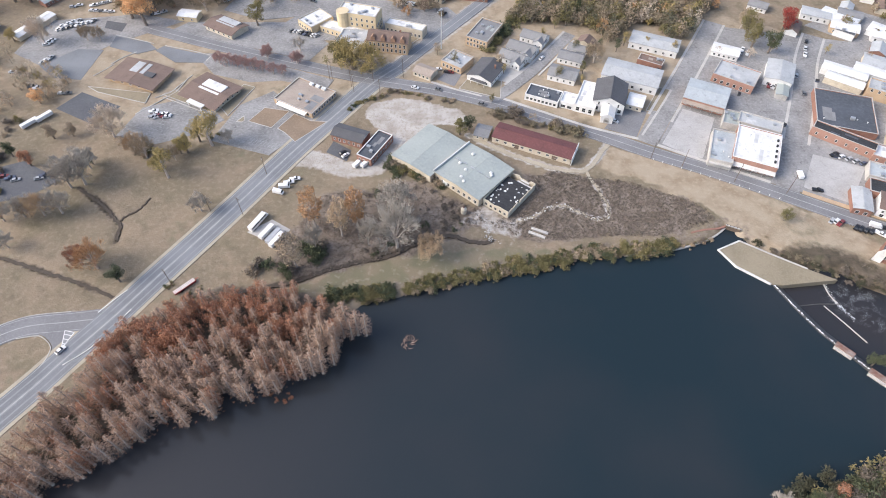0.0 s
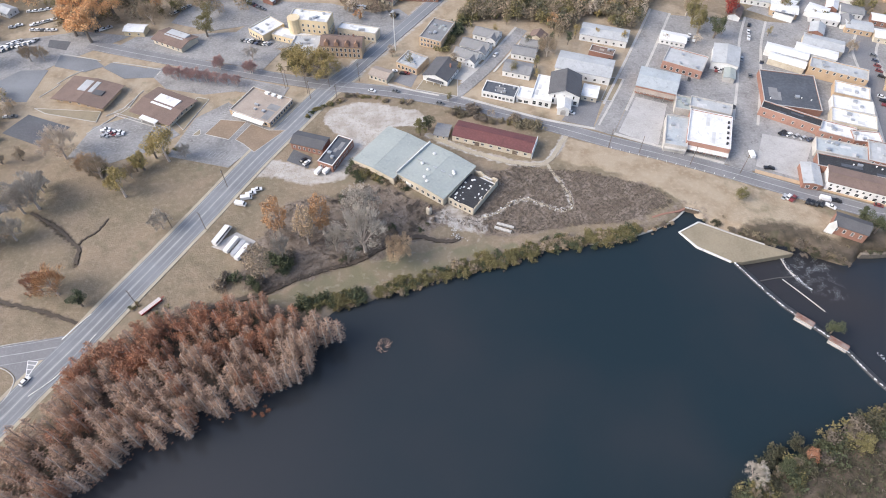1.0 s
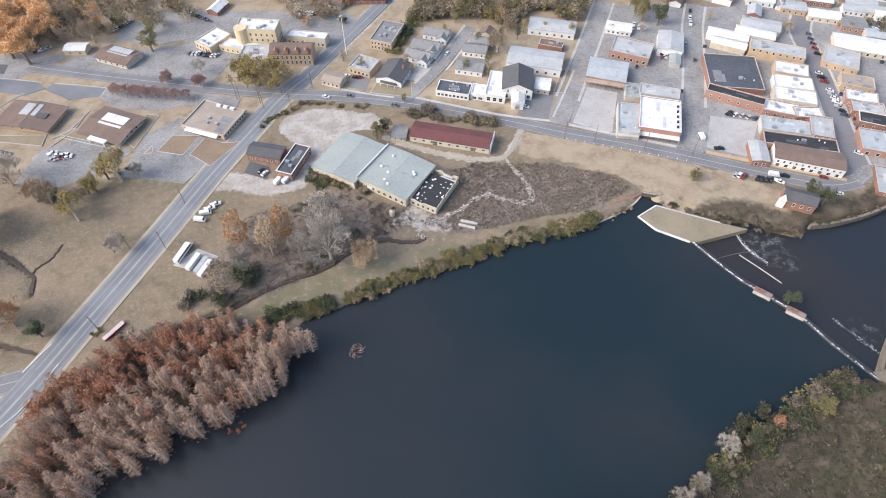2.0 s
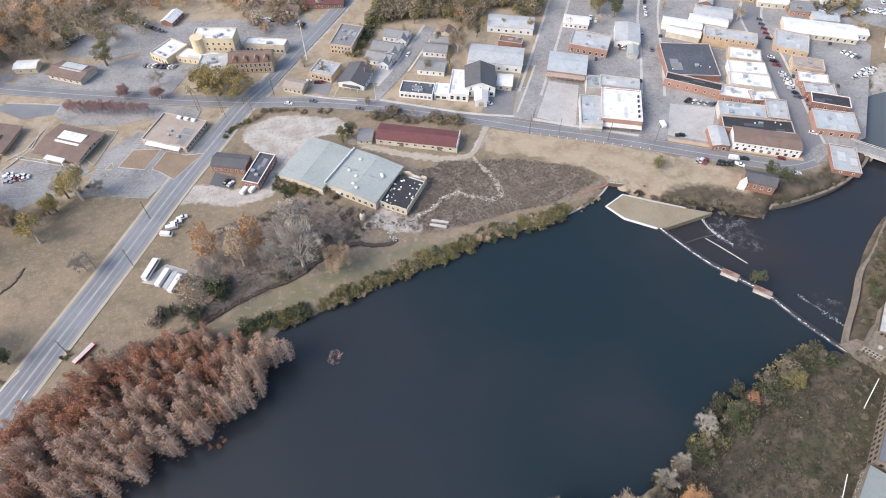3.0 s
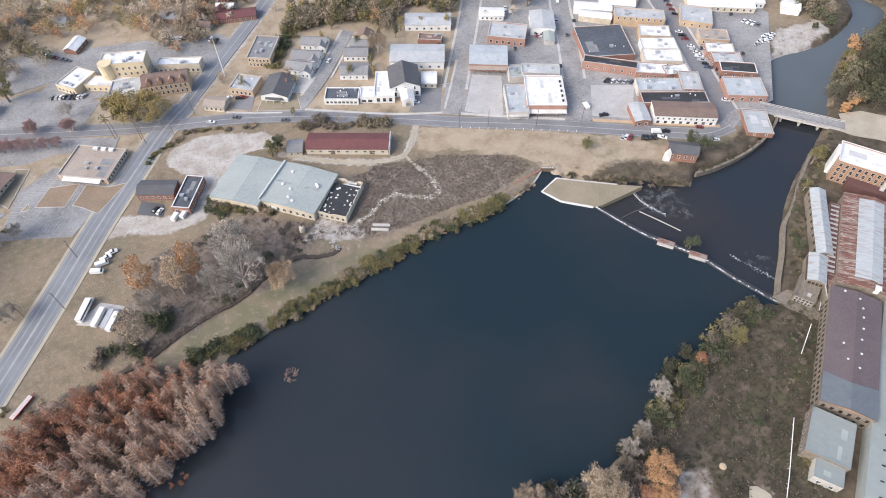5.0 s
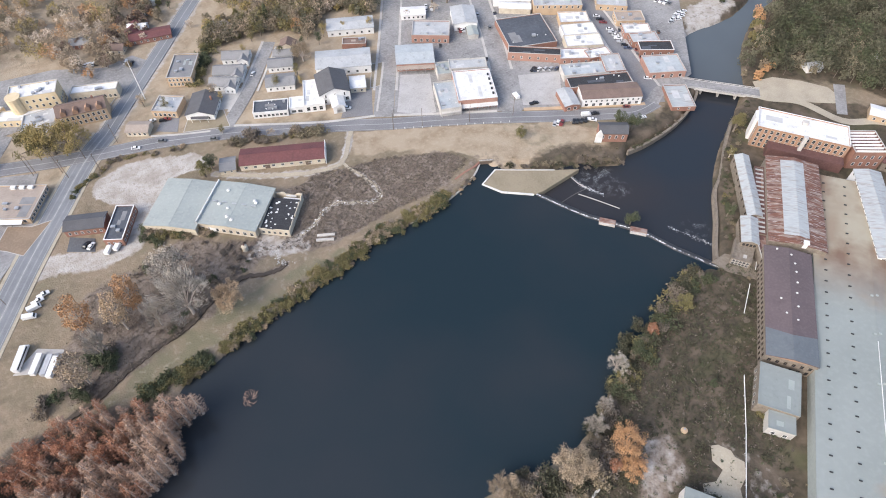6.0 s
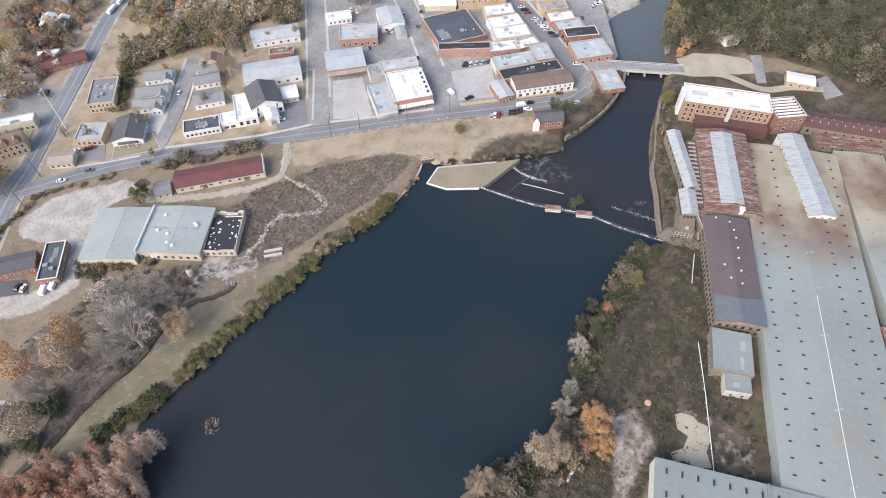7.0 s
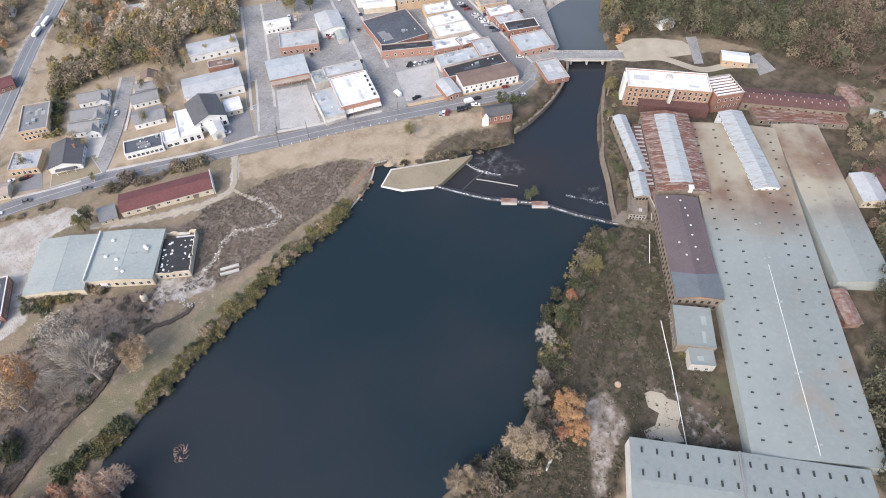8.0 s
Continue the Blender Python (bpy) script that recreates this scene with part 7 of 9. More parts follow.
for i, (px_, rr) in enumerate((((49.2, 173.4), -30), ((50.9, 175.7), -28))):
    ob = thing("concrete_beam", *px_, rr, "pale fallen concrete beam in the rough", "beam")
    part("beam", Shape().box(-4.2, -0.6, 0, 4.2, 0.6, 0.9).box(-4.2, 0.2, 0.9, 4.2, 0.6, 1.1), "concrete", ob)
ob = thing("silo", *(15.7, 189.8), 0, "small pale rusted hopper tank", "tank")
part("body", Shape().tube([(0, 0, 0), (0, 0, 3.0), (0, 0, 4.0)], [1.4, 1.4, 0.5], 14), "cream_wall", ob)
part("cap", Shape().tube([(0, 0, 4.0), (0, 0, 4.4)], [0.5, 0.4], 10), "rust_dark", ob)
lumps("rubble_yard", smoothed([(21.8, 186.3), (27.2, 182.3), (26.3, 175.4), (28.8, 170.9)], 4), 60, 1.5, 0.0, (0.15, 0.5), "concrete", "scattered pale concrete rubble", "rubble")
lumps("rubble_pond", smoothed([(47.9, 166.3), (34.9, 166.2), (57.9, 164.7)], 4), 25, 1.0, -0.4, (0.3, 0.7), "concrete_pale", "pale stones on the pond bank", "rubble")
lumps("rubble_walk", smoothed([(40.5, 182.8), (49.4, 185.3), (58.3, 190.6), (65.6, 191.4), (72.3, 187), (80.7, 181.4), (86.5, 183.5)], 4), 70, 0.7, 0.0, (0.2, 0.6), "concrete_pale", "broken pale paving along the footpath", "rubble")


pad = [Vector(p) for p in [(121.6, 2), (124.1, 0.7), (126.3, -3.5), (125.6, -6), (127, -9.3), (122.5, -13.3), (117.8, -14.7), (114.4, -19.2), (110.8, -16.2), (108.9, -11.1), (106.1, -8.2), (108, -5.6), (112.8, -7.9), (118.1, -6.5), (117.6, -2.1)]]
lot("pavement_pad", pad, "sand_yard", "broken cream concrete pad in the rough field", 0.06)
# ---- trees ----
TREES = {}


def blades(centres, radii, per, size, slim, seed, out=0.75, flat=1.0, flow=None):
    """Leaf or twig quads strewn in clumps: arrays of corners."""
    rng = np.random.RandomState(seed)
    c = np.repeat(np.asarray(centres, float), per, 0)
    r = np.repeat(np.asarray(radii, float), per)
    n = len(c)
    way = rng.normal(size=(n, 3))
    way /= np.linalg.norm(way, axis=1, keepdims=True)
    p = c + way * (r * (out + (1.15 - out) * rng.random(n)))[:, None] * np.array([1, 1, flat])
    long_ = way * 0.6 + rng.normal(size=(n, 3)) * 0.6
    if flow is not None:
        run = p - np.asarray(flow)
        run /= np.linalg.norm(run, axis=1, keepdims=True) + 1e-6
        long_ = run + rng.normal(size=(n, 3)) * 0.3
    long_ /= np.linalg.norm(long_, axis=1, keepdims=True)
    side = np.cross(long_, rng.normal(size=(n, 3)))
    side /= np.linalg.norm(side, axis=1, keepdims=True)
    s = size * rng.uniform(0.6, 1.35, n)[:, None]
    a, b = long_ * s * 0.5, side * s * 0.5 * slim
    return np.stack([p - a * 0.9, p + b - a * 0.1, p + a, p - b], 1).reshape(-1, 3)


def quads_mesh(name, corners, mat):
    me = bpy.data.meshes.new(name)
    n = len(corners) // 4
    me.vertices.add(4 * n)
    me.vertices.foreach_set("co", np.asarray(corners, np.float32).ravel())
    me.loops.add(4 * n)
    me.loops.foreach_set("vertex_index", np.arange(4 * n, dtype=np.int32))
    me.polygons.add(n)
    me.polygons.foreach_set("loop_start", np.arange(0, 4 * n, 4, dtype=np.int32))
    me.materials.append(M[mat])
    me.update(calc_edges=True)
    me.validate()
    return me


def tree_meshes(kind, variant):
    """The trunk with its limbs, and the crown, of one kind of tree about 10 m high."""
    key = (kind, variant)
    if key in TREES:
        return TREES[key]
    rng = random.Random(hash((len(kind), variant, ord(kind[0]), ord(kind[-1]))) % 9999)
    mat = "leaf_" + kind.split("_")[-1]
    wood = Shape()
    form = kind.split("_")[0]
    cl, cr = [], []
    if form == "cypress":
        wood.tube([(0, 0, -0.5), (0, 0, 1.0), (0.05, 0, 5), (0, 0.1, 11.5)], [0.5, 0.3, 0.24, 0.08], 6)
        runs = []
        for i in range(64):
            t = (i + 0.5) / 64
            zz = 1.1 + 10.0 * t
            reach = (min(1.0, 0.35 + 1.6 * t) * (1.0 - t) ** 0.5 * 2.5 + 0.3) * rng.uniform(0.7, 1.1)
            a = i * 2.4 + rng.uniform(-0.4, 0.4)
            tip = Vector((reach * math.cos(a), reach * math.sin(a), zz + 0.15 * reach))
            root = Vector((0, 0, zz))
            if i % 2 == 0:
                wood.tube([root, tip], [0.05, 0.015], 3)
            for k in range(16):
                u = rng.uniform(0.3, 1.0)
                runs.append((root.lerp(tip, u), (tip - root).normalized(), 0.35 + 0.5 * (1 - t)))
        gen = np.random.RandomState(variant)
        p = np.array([r[0] for r in runs]) + gen.normal(size=(len(runs), 3)) * np.array([r[2] for r in runs])[:, None] * 0.3
        way = np.array([r[1] for r in runs]) + gen.normal(size=(len(runs), 3)) * 0.55
        way /= np.linalg.norm(way, axis=1, keepdims=True)
        side = np.cross(way, gen.normal(size=(len(runs), 3)))
        side /= np.linalg.norm(side, axis=1, keepdims=True)
        l = gen.uniform(0.35, 0.8, (len(runs), 1))
        corners = np.stack([p - way * l * 0.5, p + side * 0.05, p + way * l * 0.5, p - side * 0.05], 1).reshape(-1, 3)
    elif form in ("bare", "round"):
        wood.tube([(0, 0, -0.5), (0.1, 0, 1.4), (0, 0.1, 3.0)], [0.45, 0.34, 0.26], 7)
        for i in range(17):
            a, lift = i * 2.4 + rng.uniform(-0.3, 0.3), math.asin(min(0.99, 0.02 + 0.97 * (i + 0.5) / 17))
            rr = rng.uniform(0.82, 1.06)
            tip = Vector((4.5 * rr * math.cos(lift) * math.cos(a), 4.5 * rr * math.cos(lift) * math.sin(a), 4.6 + 5.0 * rr * math.sin(lift)))
            root = Vector((0, 0.1, rng.uniform(1.6, 3.2)))
            elbow = root.lerp(tip, 0.5) + Vector((0, 0, 0.5))
            wood.tube([root, elbow, tip], [0.12, 0.07, 0.025], 5)
            for k in range(4):
                u = rng.uniform(0.45, 1.0)
                q = elbow.lerp(tip, u) + Vector((rng.gauss(0, 0.9), rng.gauss(0, 0.9), rng.gauss(0, 0.6)))
                wood.tube([elbow.lerp(tip, u * 0.6), q], [0.05, 0.015], 3)
                cl.append(tuple(q))
                cr.append(rng.uniform(0.8, 1.25))
        corners = blades(cl, cr, 66, 0.95, 0.1, variant, 0.1, 1.0, (0, 0, 2.0)) if form == "bare" else blades(cl, cr, 90, 0.5, 0.32, variant, 0.35)
    elif form == "oak":
        wood.tube([(0, 0, -0.5), (0.1, 0, 1.6), (0, 0.1, 3.0)], [0.7, 0.5, 0.35], 8)
        for i in range(34):
            a, r = rng.uniform(0, 6.283), 5.6 * rng.random() ** 0.6
            p = (r * math.cos(a), r * math.sin(a), 8.6 - 0.11 * r * r - rng.uniform(0, 2.6))
            cl.append(p)
            cr.append(rng.uniform(1.0, 1.6))
            if i % 2 == 0:
                wood.tube([(0, 0, 2.4), (p[0] * 0.5, p[1] * 0.5, p[2] * 0.6 + 1.0), p], [0.2, 0.12, 0.04], 4)
        corners = blades(cl, cr, 130, 0.46, 0.55, variant, 0.4)
    elif form == "conifer":
        wood.tube([(0, 0, -0.5), (0, 0, 9.6)], [0.25, 0.03], 6)
        for i in range(34):
            t = i / 34
            a = i * 2.4
            cl.append((1.5 * (1 - t) * math.cos(a), 1.5 * (1 - t) * math.sin(a), 0.8 + 8.8 * t))
            cr.append(0.5 + 0.9 * (1 - t))
        corners = blades(cl, cr, 45, 0.6, 0.5, variant, 0.5)
    elif form == "bush":
        for i in range(9):
            a, r = rng.uniform(0, 6.283), rng.uniform(0.1, 1.5)
            cl.append((r * math.cos(a), r * math.sin(a), rng.uniform(0.3, 1.5 - 0.4 * r)))
            cr.append(rng.uniform(0.45, 0.85))
            wood.tube([(0.2 * math.cos(a), 0.2 * math.sin(a), -0.3), cl[-1]], [0.06, 0.02], 3)
        corners = blades(cl, cr, 66, 0.36, 0.5, variant, 0.3)
    else:
        wood.tube([(0, 0, -0.5), (0.1, 0.05, 2.5), (0, 0, 6.0)], [0.42, 0.3, 0.14], 7)
        for i in range(22):
            a, t = rng.uniform(0, 6.283), rng.uniform(0, 1)
            reach = rng.uniform(0.6, 3.2) * math.sin(0.5 + 2.4 * t) ** 0.6
            p = (reach * math.cos(a), reach * math.sin(a), 3.4 + 6.0 * t)
            cl.append(p)
            cr.append(rng.uniform(0.8, 1.35))
            if i % 2 == 0:
                wood.tube([(0, 0, 2.2 + 3.0 * t), p], [0.14, 0.04], 4)
        if form == "vase":
            wood, cl, cr = Shape(), [], []
            wood.tube([(0, 0, -0.5), (0.1, 0.05, 2.5), (0, 0, 8.5)], [0.3, 0.22, 0.05], 7)
            for i in range(26):
                a, t = i * 2.4 + rng.uniform(-0.4, 0.4), (i + 0.5) / 26
                reach = 2.9 * math.sin(0.35 + 2.5 * t) ** 0.8 * rng.uniform(0.55, 1.05)
                p = (reach * math.cos(a), reach * math.sin(a), 3.2 + 6.6 * t)
                cl.append(p)
                cr.append(rng.uniform(0.7, 1.1))
                wood.tube([(0, 0, 1.8 + 5.0 * t), p], [0.09, 0.03], 4)
        per, size = (80, 0.42) if form in ("thin", "vase") else (125, 0.42)
        corners = blades(cl, cr, per, size, 0.55, variant, 0.45)
    bark = "bark_pale" if form in ("cypress", "bare", "thin", "vase") else "bark"
    TREES[key] = (wood.mesh("trunk", bark), quads_mesh("crown", corners, mat))
    return TREES[key]


def plant(kind, xy, h, label, category="tree", wide=1.0, z=0.0, group="", rng=random.Random(11), sparse=False):
    """A tree of that height, with its own turn and lean."""
    trunk, crown = tree_meshes(kind, rng.randrange(3))
    if sparse:
        key = (kind, crown.name)
        if key not in TREES:
            co = np.empty(len(crown.vertices) * 3, np.float32)
            crown.vertices.foreach_get("co", co)
            TREES[key] = quads_mesh("crown", co.reshape(-1, 4, 3)[::2].reshape(-1, 3), "leaf_" + kind.split("_")[-1])
        crown = TREES[key]
    base = {"cypress": 11.5, "bush": 2.0}.get(kind.split("_")[0], 10.0)
    k = h / base
    ob = new("bush" if kind.startswith("bush") else kind.split("_")[0] + "_tree" if kind.split("_")[0] in ("cypress", "conifer", "bare") else "tree")
    ob.empty_display_size = 0.5
    ob.matrix_basis = pose(xy[0], xy[1], z, rng.uniform(-2, 2), rng.uniform(-2, 2)) @ pose(0, 0, 0, 0, 0, rng.uniform(0, 360)) @ Matrix.Diagonal((k * wide * 1.1, k * wide * 1.1, k * 1.25, 1))
    tagged(ob, label, category, group)
    part("trunk" if base > 3 else "stem", trunk, None, ob)
    part("crown", crown, None, ob)
    return ob


def strewn(poly, n, seed, apart=0.0):
    """Plan points inside a polygon, not too near one another."""
    rng = np.random.RandomState(seed)
    poly = [tuple(p) for p in poly]
    lo, hi = np.min(poly, 0), np.max(poly, 0)
    p = lo + (hi - lo) * rng.random_sample((n * 12 + 200, 2))
    p = p[signed(p[:, 0], p[:, 1], poly) < 0]
    out = []
    for x, y in p.tolist():
        if len(out) >= n:
            break
        if not apart or all((x - u) ** 2 + (y - v) ** 2 > apart * apart for u, v in out):
            out.append((x, y))
    return out


# the cypress stand in the shallows and the rust-red trees behind it
for p in strewn([(-171.6, 57.8), (-161.4, 78.3), (-150.3, 99.4), (-131.3, 115.1), (-104.3, 119.1), (-82.1, 121.9), (-59.5, 127.3), (-41.1, 130.2), (-31, 129.6), (-29.2, 125.6), (-46.3, 109.8), (-58.8, 102.7), (-72.2, 98.5), (-83.4, 92.7), (-111, 86.5), (-135.9, 70.1), (-157.8, 59)], 195, 21, 2.2):
    plant(random.Random(p[1]).choice(("cypress_pink",) * 6 + ("cypress_rust",)), p, random.Random(p[0]).uniform(11.5, 15.5), "bare pinkish bald cypress standing in the shallows", "cypress", 1.1, -1.6, "cypress stand")
for p in strewn([(-153.8, 85.5), (-138.5, 116.9), (-136.2, 129.9), (-108.3, 143.5), (-78.6, 149.4), (-61.1, 147.8), (-47.6, 136.2), (-41.1, 130.1), (-59.4, 126.9), (-81.8, 121.8), (-104, 118.6), (-131.2, 115.4), (-150, 99.7)], 105, 22, 2.6):
    plant(random.Random(p[1]).choice(("cypress_rust", "cypress_rust", "cypress_pink", "thin_rust")), p, random.Random(p[0]).uniform(7.5, 11.5), "rust-red bald cypress on the pond bank", "cypress", 1.25, -0.6, "cypress stand")

# single trees that stand out
SINGLE = (
    ("leafy_olive", (171, 175.6), 6.5, "small round olive-green tree alone on the bank"), ("leafy_green", (222.4, 152.1), 8.3, "dark green tree beside the pump house"), ("leafy_green", (225.7, 145.3), 9, "dark green tree beside the pump house"),
    ("oak_yellow", (-41.4, 309.2), 17.5, "broad olive-green live oak by the crossing"), ("oak_olive", (-49.5, 313), 15, "broad olive-green live oak by the crossing"), ("oak_yellow", (-31.3, 306.1), 15, "broad olive-green live oak by the crossing"),
    ("leafy_olive", (18.4, 246.6), 9, "olive tree at the end of the gravel lot"), ("leafy_green", (23.7, 250.1), 7.6, "dark green tree by the derelict cottage"),
    ("thin_yellow", (-133.8, 223.3), 16, "yellow-olive tree in the dry field"), ("leafy_yellow", (-139.2, 228.4), 9, "yellow-olive tree in the dry field"), ("thin_yellow", (-115.1, 246), 19, "yellow-olive tree by the car park"), ("leafy_yellow", (-122.2, 249.4), 11, "yellow-olive tree by the car park"), ("leafy_yellow", (-127, 241.3), 9.7, "small olive tree in the dry field"), ("leafy_yellow", (-130.5, 240.7), 8, "small olive tree in the dry field"), ("bare_tan", (-148, 238.7), 11, "tan bush tree in the dry field"), ("bare_gold", (-154.9, 243.7), 10, "tan bush tree in the dry field"), ("bare_tan", (-132.4, 235.8), 7, "pale twiggy shrub in the dry field"), ("bare_grey", (-112.7, 199.1), 9, "pale twiggy tree beside the highway"),
    ("bare_grey", (-174.7, 221.1), 17, "broad bare grey tree in the dry field"), ("bare_grey", (-181.2, 219.2), 14, "broad bare grey tree in the dry field"), ("bare_grey", (-175.3, 232.6), 11, "bare grey tree in the dry field"), ("bare_grey", (-180.4, 201.9), 12, "bare pale tree at the ditch"), ("bare_gold", (-188.4, 200.9), 12, "bare pale tree at the ditch"), ("bare_grey", (-197.6, 200.4), 11, "bare grey tree at the ditch"), ("bare_tan", (-206.7, 198.3), 9, "bare tan tree at the ditch"), ("leafy_green", (-174.9, 235.5), 6, "dark green bush under the grey trees"), ("leafy_green", (-218.6, 243.7), 8, "dark green cedar beside the yard"), ("leafy_rust", (-206.4, 236), 8.5, "rust-red round tree beside the yard"), ("leafy_tan", (-201.4, 256.7), 8, "tan tree by the yards"), ("leafy_tan", (-191.4, 258), 7, "tan tree by the yards"), ("bare_tan", (-195.6, 201), 9, "tan shrub tree at the ditch"),
    ("bare_orange", (-153.7, 166.8), 13.5, "broad rust-orange tree with pale limbs in the field"), ("bare_rust", (-161.1, 169.3), 10, "rust-orange tree with pale limbs in the field"), ("leafy_green", (-141.8, 158.7), 8.3, "dark green cedar beside the road"),
    ("bare_haze", (-169.2, 256.1), 16, "bare pale tree near the car park"), ("bare_grey", (-198.6, 181.4), 8.3, "bare grey tree at the field edge"), ("bare_grey", (-106.7, 247.9), 6.9, "bare shrub tree by the car park"),
    ("leafy_red", (235.7, 333.8), 12.4, "crimson maple among the houses"), ("leafy_green", (216.2, 309.5), 12.4, "green tree behind the shops"), ("leafy_olive", (207.9, 315.4), 12.4, "olive tree behind the shops"), ("thin_tan", (208.4, 336.2), 12.4, "tan tree behind the shops"), ("leafy_olive", (208.8, 327.8), 13.8, "olive tree behind the shops"),
    ("thin_orange", (116.7, 334.7), 9.7, "orange tree above the lane"), ("bare_tan", (105.5, 306.5), 11, "pale bare tree behind the church"), ("thin_olive", (38.7, 272.9), 5.5, "olive shrub on the corner"),
    ("leafy_green", (178.3, 98.9), 7.6, "small green tree growing on the dam pier"), ("conifer_green", (104.7, 354.8), 12.4, "dark evergreen above the lane"),
    ("bare_blush", (-122.5, 319.2), 6.5, "hazy reddish ornamental tree by the forecourt"), ("bare_blush", (-117.3, 316.1), 7.5, "hazy reddish ornamental tree by the forecourt"), ("bare_blush", (-111.2, 314.9), 7.0, "hazy reddish ornamental tree by the forecourt"), ("bare_blush", (-106.1, 312.1), 7.5, "hazy reddish ornamental tree by the forecourt"), ("bare_blush", (-100.8, 311.4), 7.0, "hazy reddish ornamental tree by the forecourt"), ("bare_blush", (-95.4, 309.2), 6.5, "hazy reddish ornamental tree by the forecourt"), ("bare_blush", (-88.8, 307), 6.5, "hazy reddish ornamental tree by the forecourt"), ("bare_blush", (-83, 305.3), 6.0, "hazy reddish ornamental tree by the forecourt"), ("bare_blush", (-93.9, 324.4), 7.0, "hazy reddish ornamental tree by the forecourt"), ("bare_blush", (-75.7, 316.2), 7.0, "hazy reddish ornamental tree by the forecourt"), ("bare_blush", (-74.4, 315.9), 6.2, "reddish ornamental tree by the street"), ("bare_blush", (-93.9, 322.5), 6.2, "reddish ornamental tree by the street"),
    ("leafy_olive", (-104.3, 359.2), 12.4, "tall olive conifer in the car park"), ("thin_olive", (-103.9, 378.3), 11, "tall olive tree in the car park"), ("thin_orange", (-138, 393), 15.2, "orange-tan tree at the wood's edge"), ("thin_tan", (-155, 399.5), 15.2, "tan tree at the wood's edge"), ("bare_tan", (-140.4, 378.3), 12.4, "bare tan tree at the wood's edge"),
    ("leafy_green", (-68.1, 158.1), 5.5, "dark green thicket tree at the ditch"), ("leafy_green", (-65.8, 154.8), 4.8, "dark green thicket tree at the ditch"), ("thin_tan", (-82.7, 159.9), 4.8, "brown round shrub on the verge"), ("bare_grey", (-90.9, 148.6), 5.5, "silver-grey shrub on the ditch"),
    ("leafy_glow", (-271.3, 397.1), 15, "orange tree by the yard with low sun painted into its leaves"), ("leafy_glow", (-260.8, 396.4), 17, "orange tree by the yard with low sun painted into its leaves"), ("leafy_glow", (-256.9, 399.2), 13, "orange tree by the yard with low sun painted into its leaves"), ("leafy_glow", (-298.1, 390.8), 16, "orange tree at the edge of town with low sun painted into its leaves"), ("leafy_glow", (-288, 383.1), 13, "orange tree at the edge of town with low sun painted into its leaves"), ("leafy_glow", (-272.6, 328), 14, "orange tree at the edge of town with low sun painted into its leaves"), ("leafy_glow", (-218.4, 287), 8, "orange-brown tree between the yards"), ("bare_haze", (-234.9, 345.8), 15, "pale bare tree by the yards"), ("leafy_yellow", (-286.5, 406.5), 12, "olive tree beside the orange trees"), ("leafy_yellow", (-255.6, 350.4), 8, "olive tree by the long store"), ("bare_tan", (-209.6, 348.5), 9, "brown twiggy tree by the drive"), ("bare_tan", (-201.7, 348), 8, "brown twiggy tree by the drive"), ("leafy_tan", (-192.5, 378.9), 14, "pinkish tan tree by the sales yard"), ("leafy_tan", (-183.6, 378), 12, "tan tree by the sales yard"), ("leafy_tan", (-175.9, 379.2), 12, "brown tree behind the sales yard"),
    ("bare_grey", (114.4, 45.5), 7.6, "silver-grey bush tree on the pond's edge"), ("bare_grey", (89.8, 31.3), 7.6, "silver-grey tree on the pond's edge"), ("bare_grey", (99.1, 36.4), 5.5, "silver-grey shrub on the pond's edge"), ("round_orange", (93.6, 20.4), 11.5, "round orange-leaved tree on the bank"), ("round_orange", (89.8, 12.6), 8.3, "orange-brown tree on the bank"), ("thin_rust", (84.9, 16.6), 6.9, "rust-brown tree on the bank"),
    ("round_tan", (71.7, 24), 13.5, "broad round tan-leaved tree over the pond"), ("thin_tan", (50.5, 33.7), 8.3, "tan tree over the pond"), ("bare_tan", (45.1, 34.4), 8.3, "tan tree over the pond"), ("thin_rust", (138.2, 48.6), 6.9, "rust-brown shrub tree on the pond's edge"), ("leafy_green", (126.3, 45.9), 6.9, "green shrub tree on the pond's edge"),
    ("leafy_olive", (159.1, 50.2), 7.6, "olive-green tree by the dam's end"), ("leafy_green", (140.8, 17.9), 4.1, "low green bush in the rough field"), ("leafy_olive", (270.8, 112.2), 9.7, "olive tree under the mill wall"), ("leafy_green", (218, 73.6), 6.9, "green tree below the mill wall"), ("thin_olive", (252.4, 100.2), 6.9, "olive shrub tree below the mill wall"),
)
# the tall trees in the yard behind the works, each with its own spread and fullness
YARD = (
    ("vase_orange", (-56.3, 185.6), 20, 0.8, "tall thin tree with orange autumn leaves and a pale trunk"), ("vase_gold", (-43.1, 178.9), 20, 0.74, "tall thin tree with pale tan-orange leaves and a pale trunk"),
    ("vase_orange", (-35.8, 184.0), 21, 0.76, "tall thin tree with bright orange leaves and a pale trunk"), ("bare_grey", (-17.1, 170.4), 22, 0.86, "tall spreading bare grey tree beside the ditch"),
    ("round_grey", (-17.5, 188.5), 20, 0.78, "round silver-grey bare tree behind the works"), ("vase_tan", (-63.5, 161.8), 17.5, 0.95, "tan-leaved tree with pale limbs at the ditch"),
    ("round_gold", (-2.2, 163.5), 12.5, 0.95, "small cream-leaved spreading tree"), ("bare_grey", (-54.7, 171.3), 15, 0.5, "slender bare grey tree under the orange trees"), ("bare_grey", (-30.5, 172.5), 14, 0.55, "slender bare grey tree in the thicket"),
)
for kind, xy, h, wide, label in YARD:
    plant(kind, xy, h, label, wide=wide, z=-0.1, sparse=kind == "round_grey")
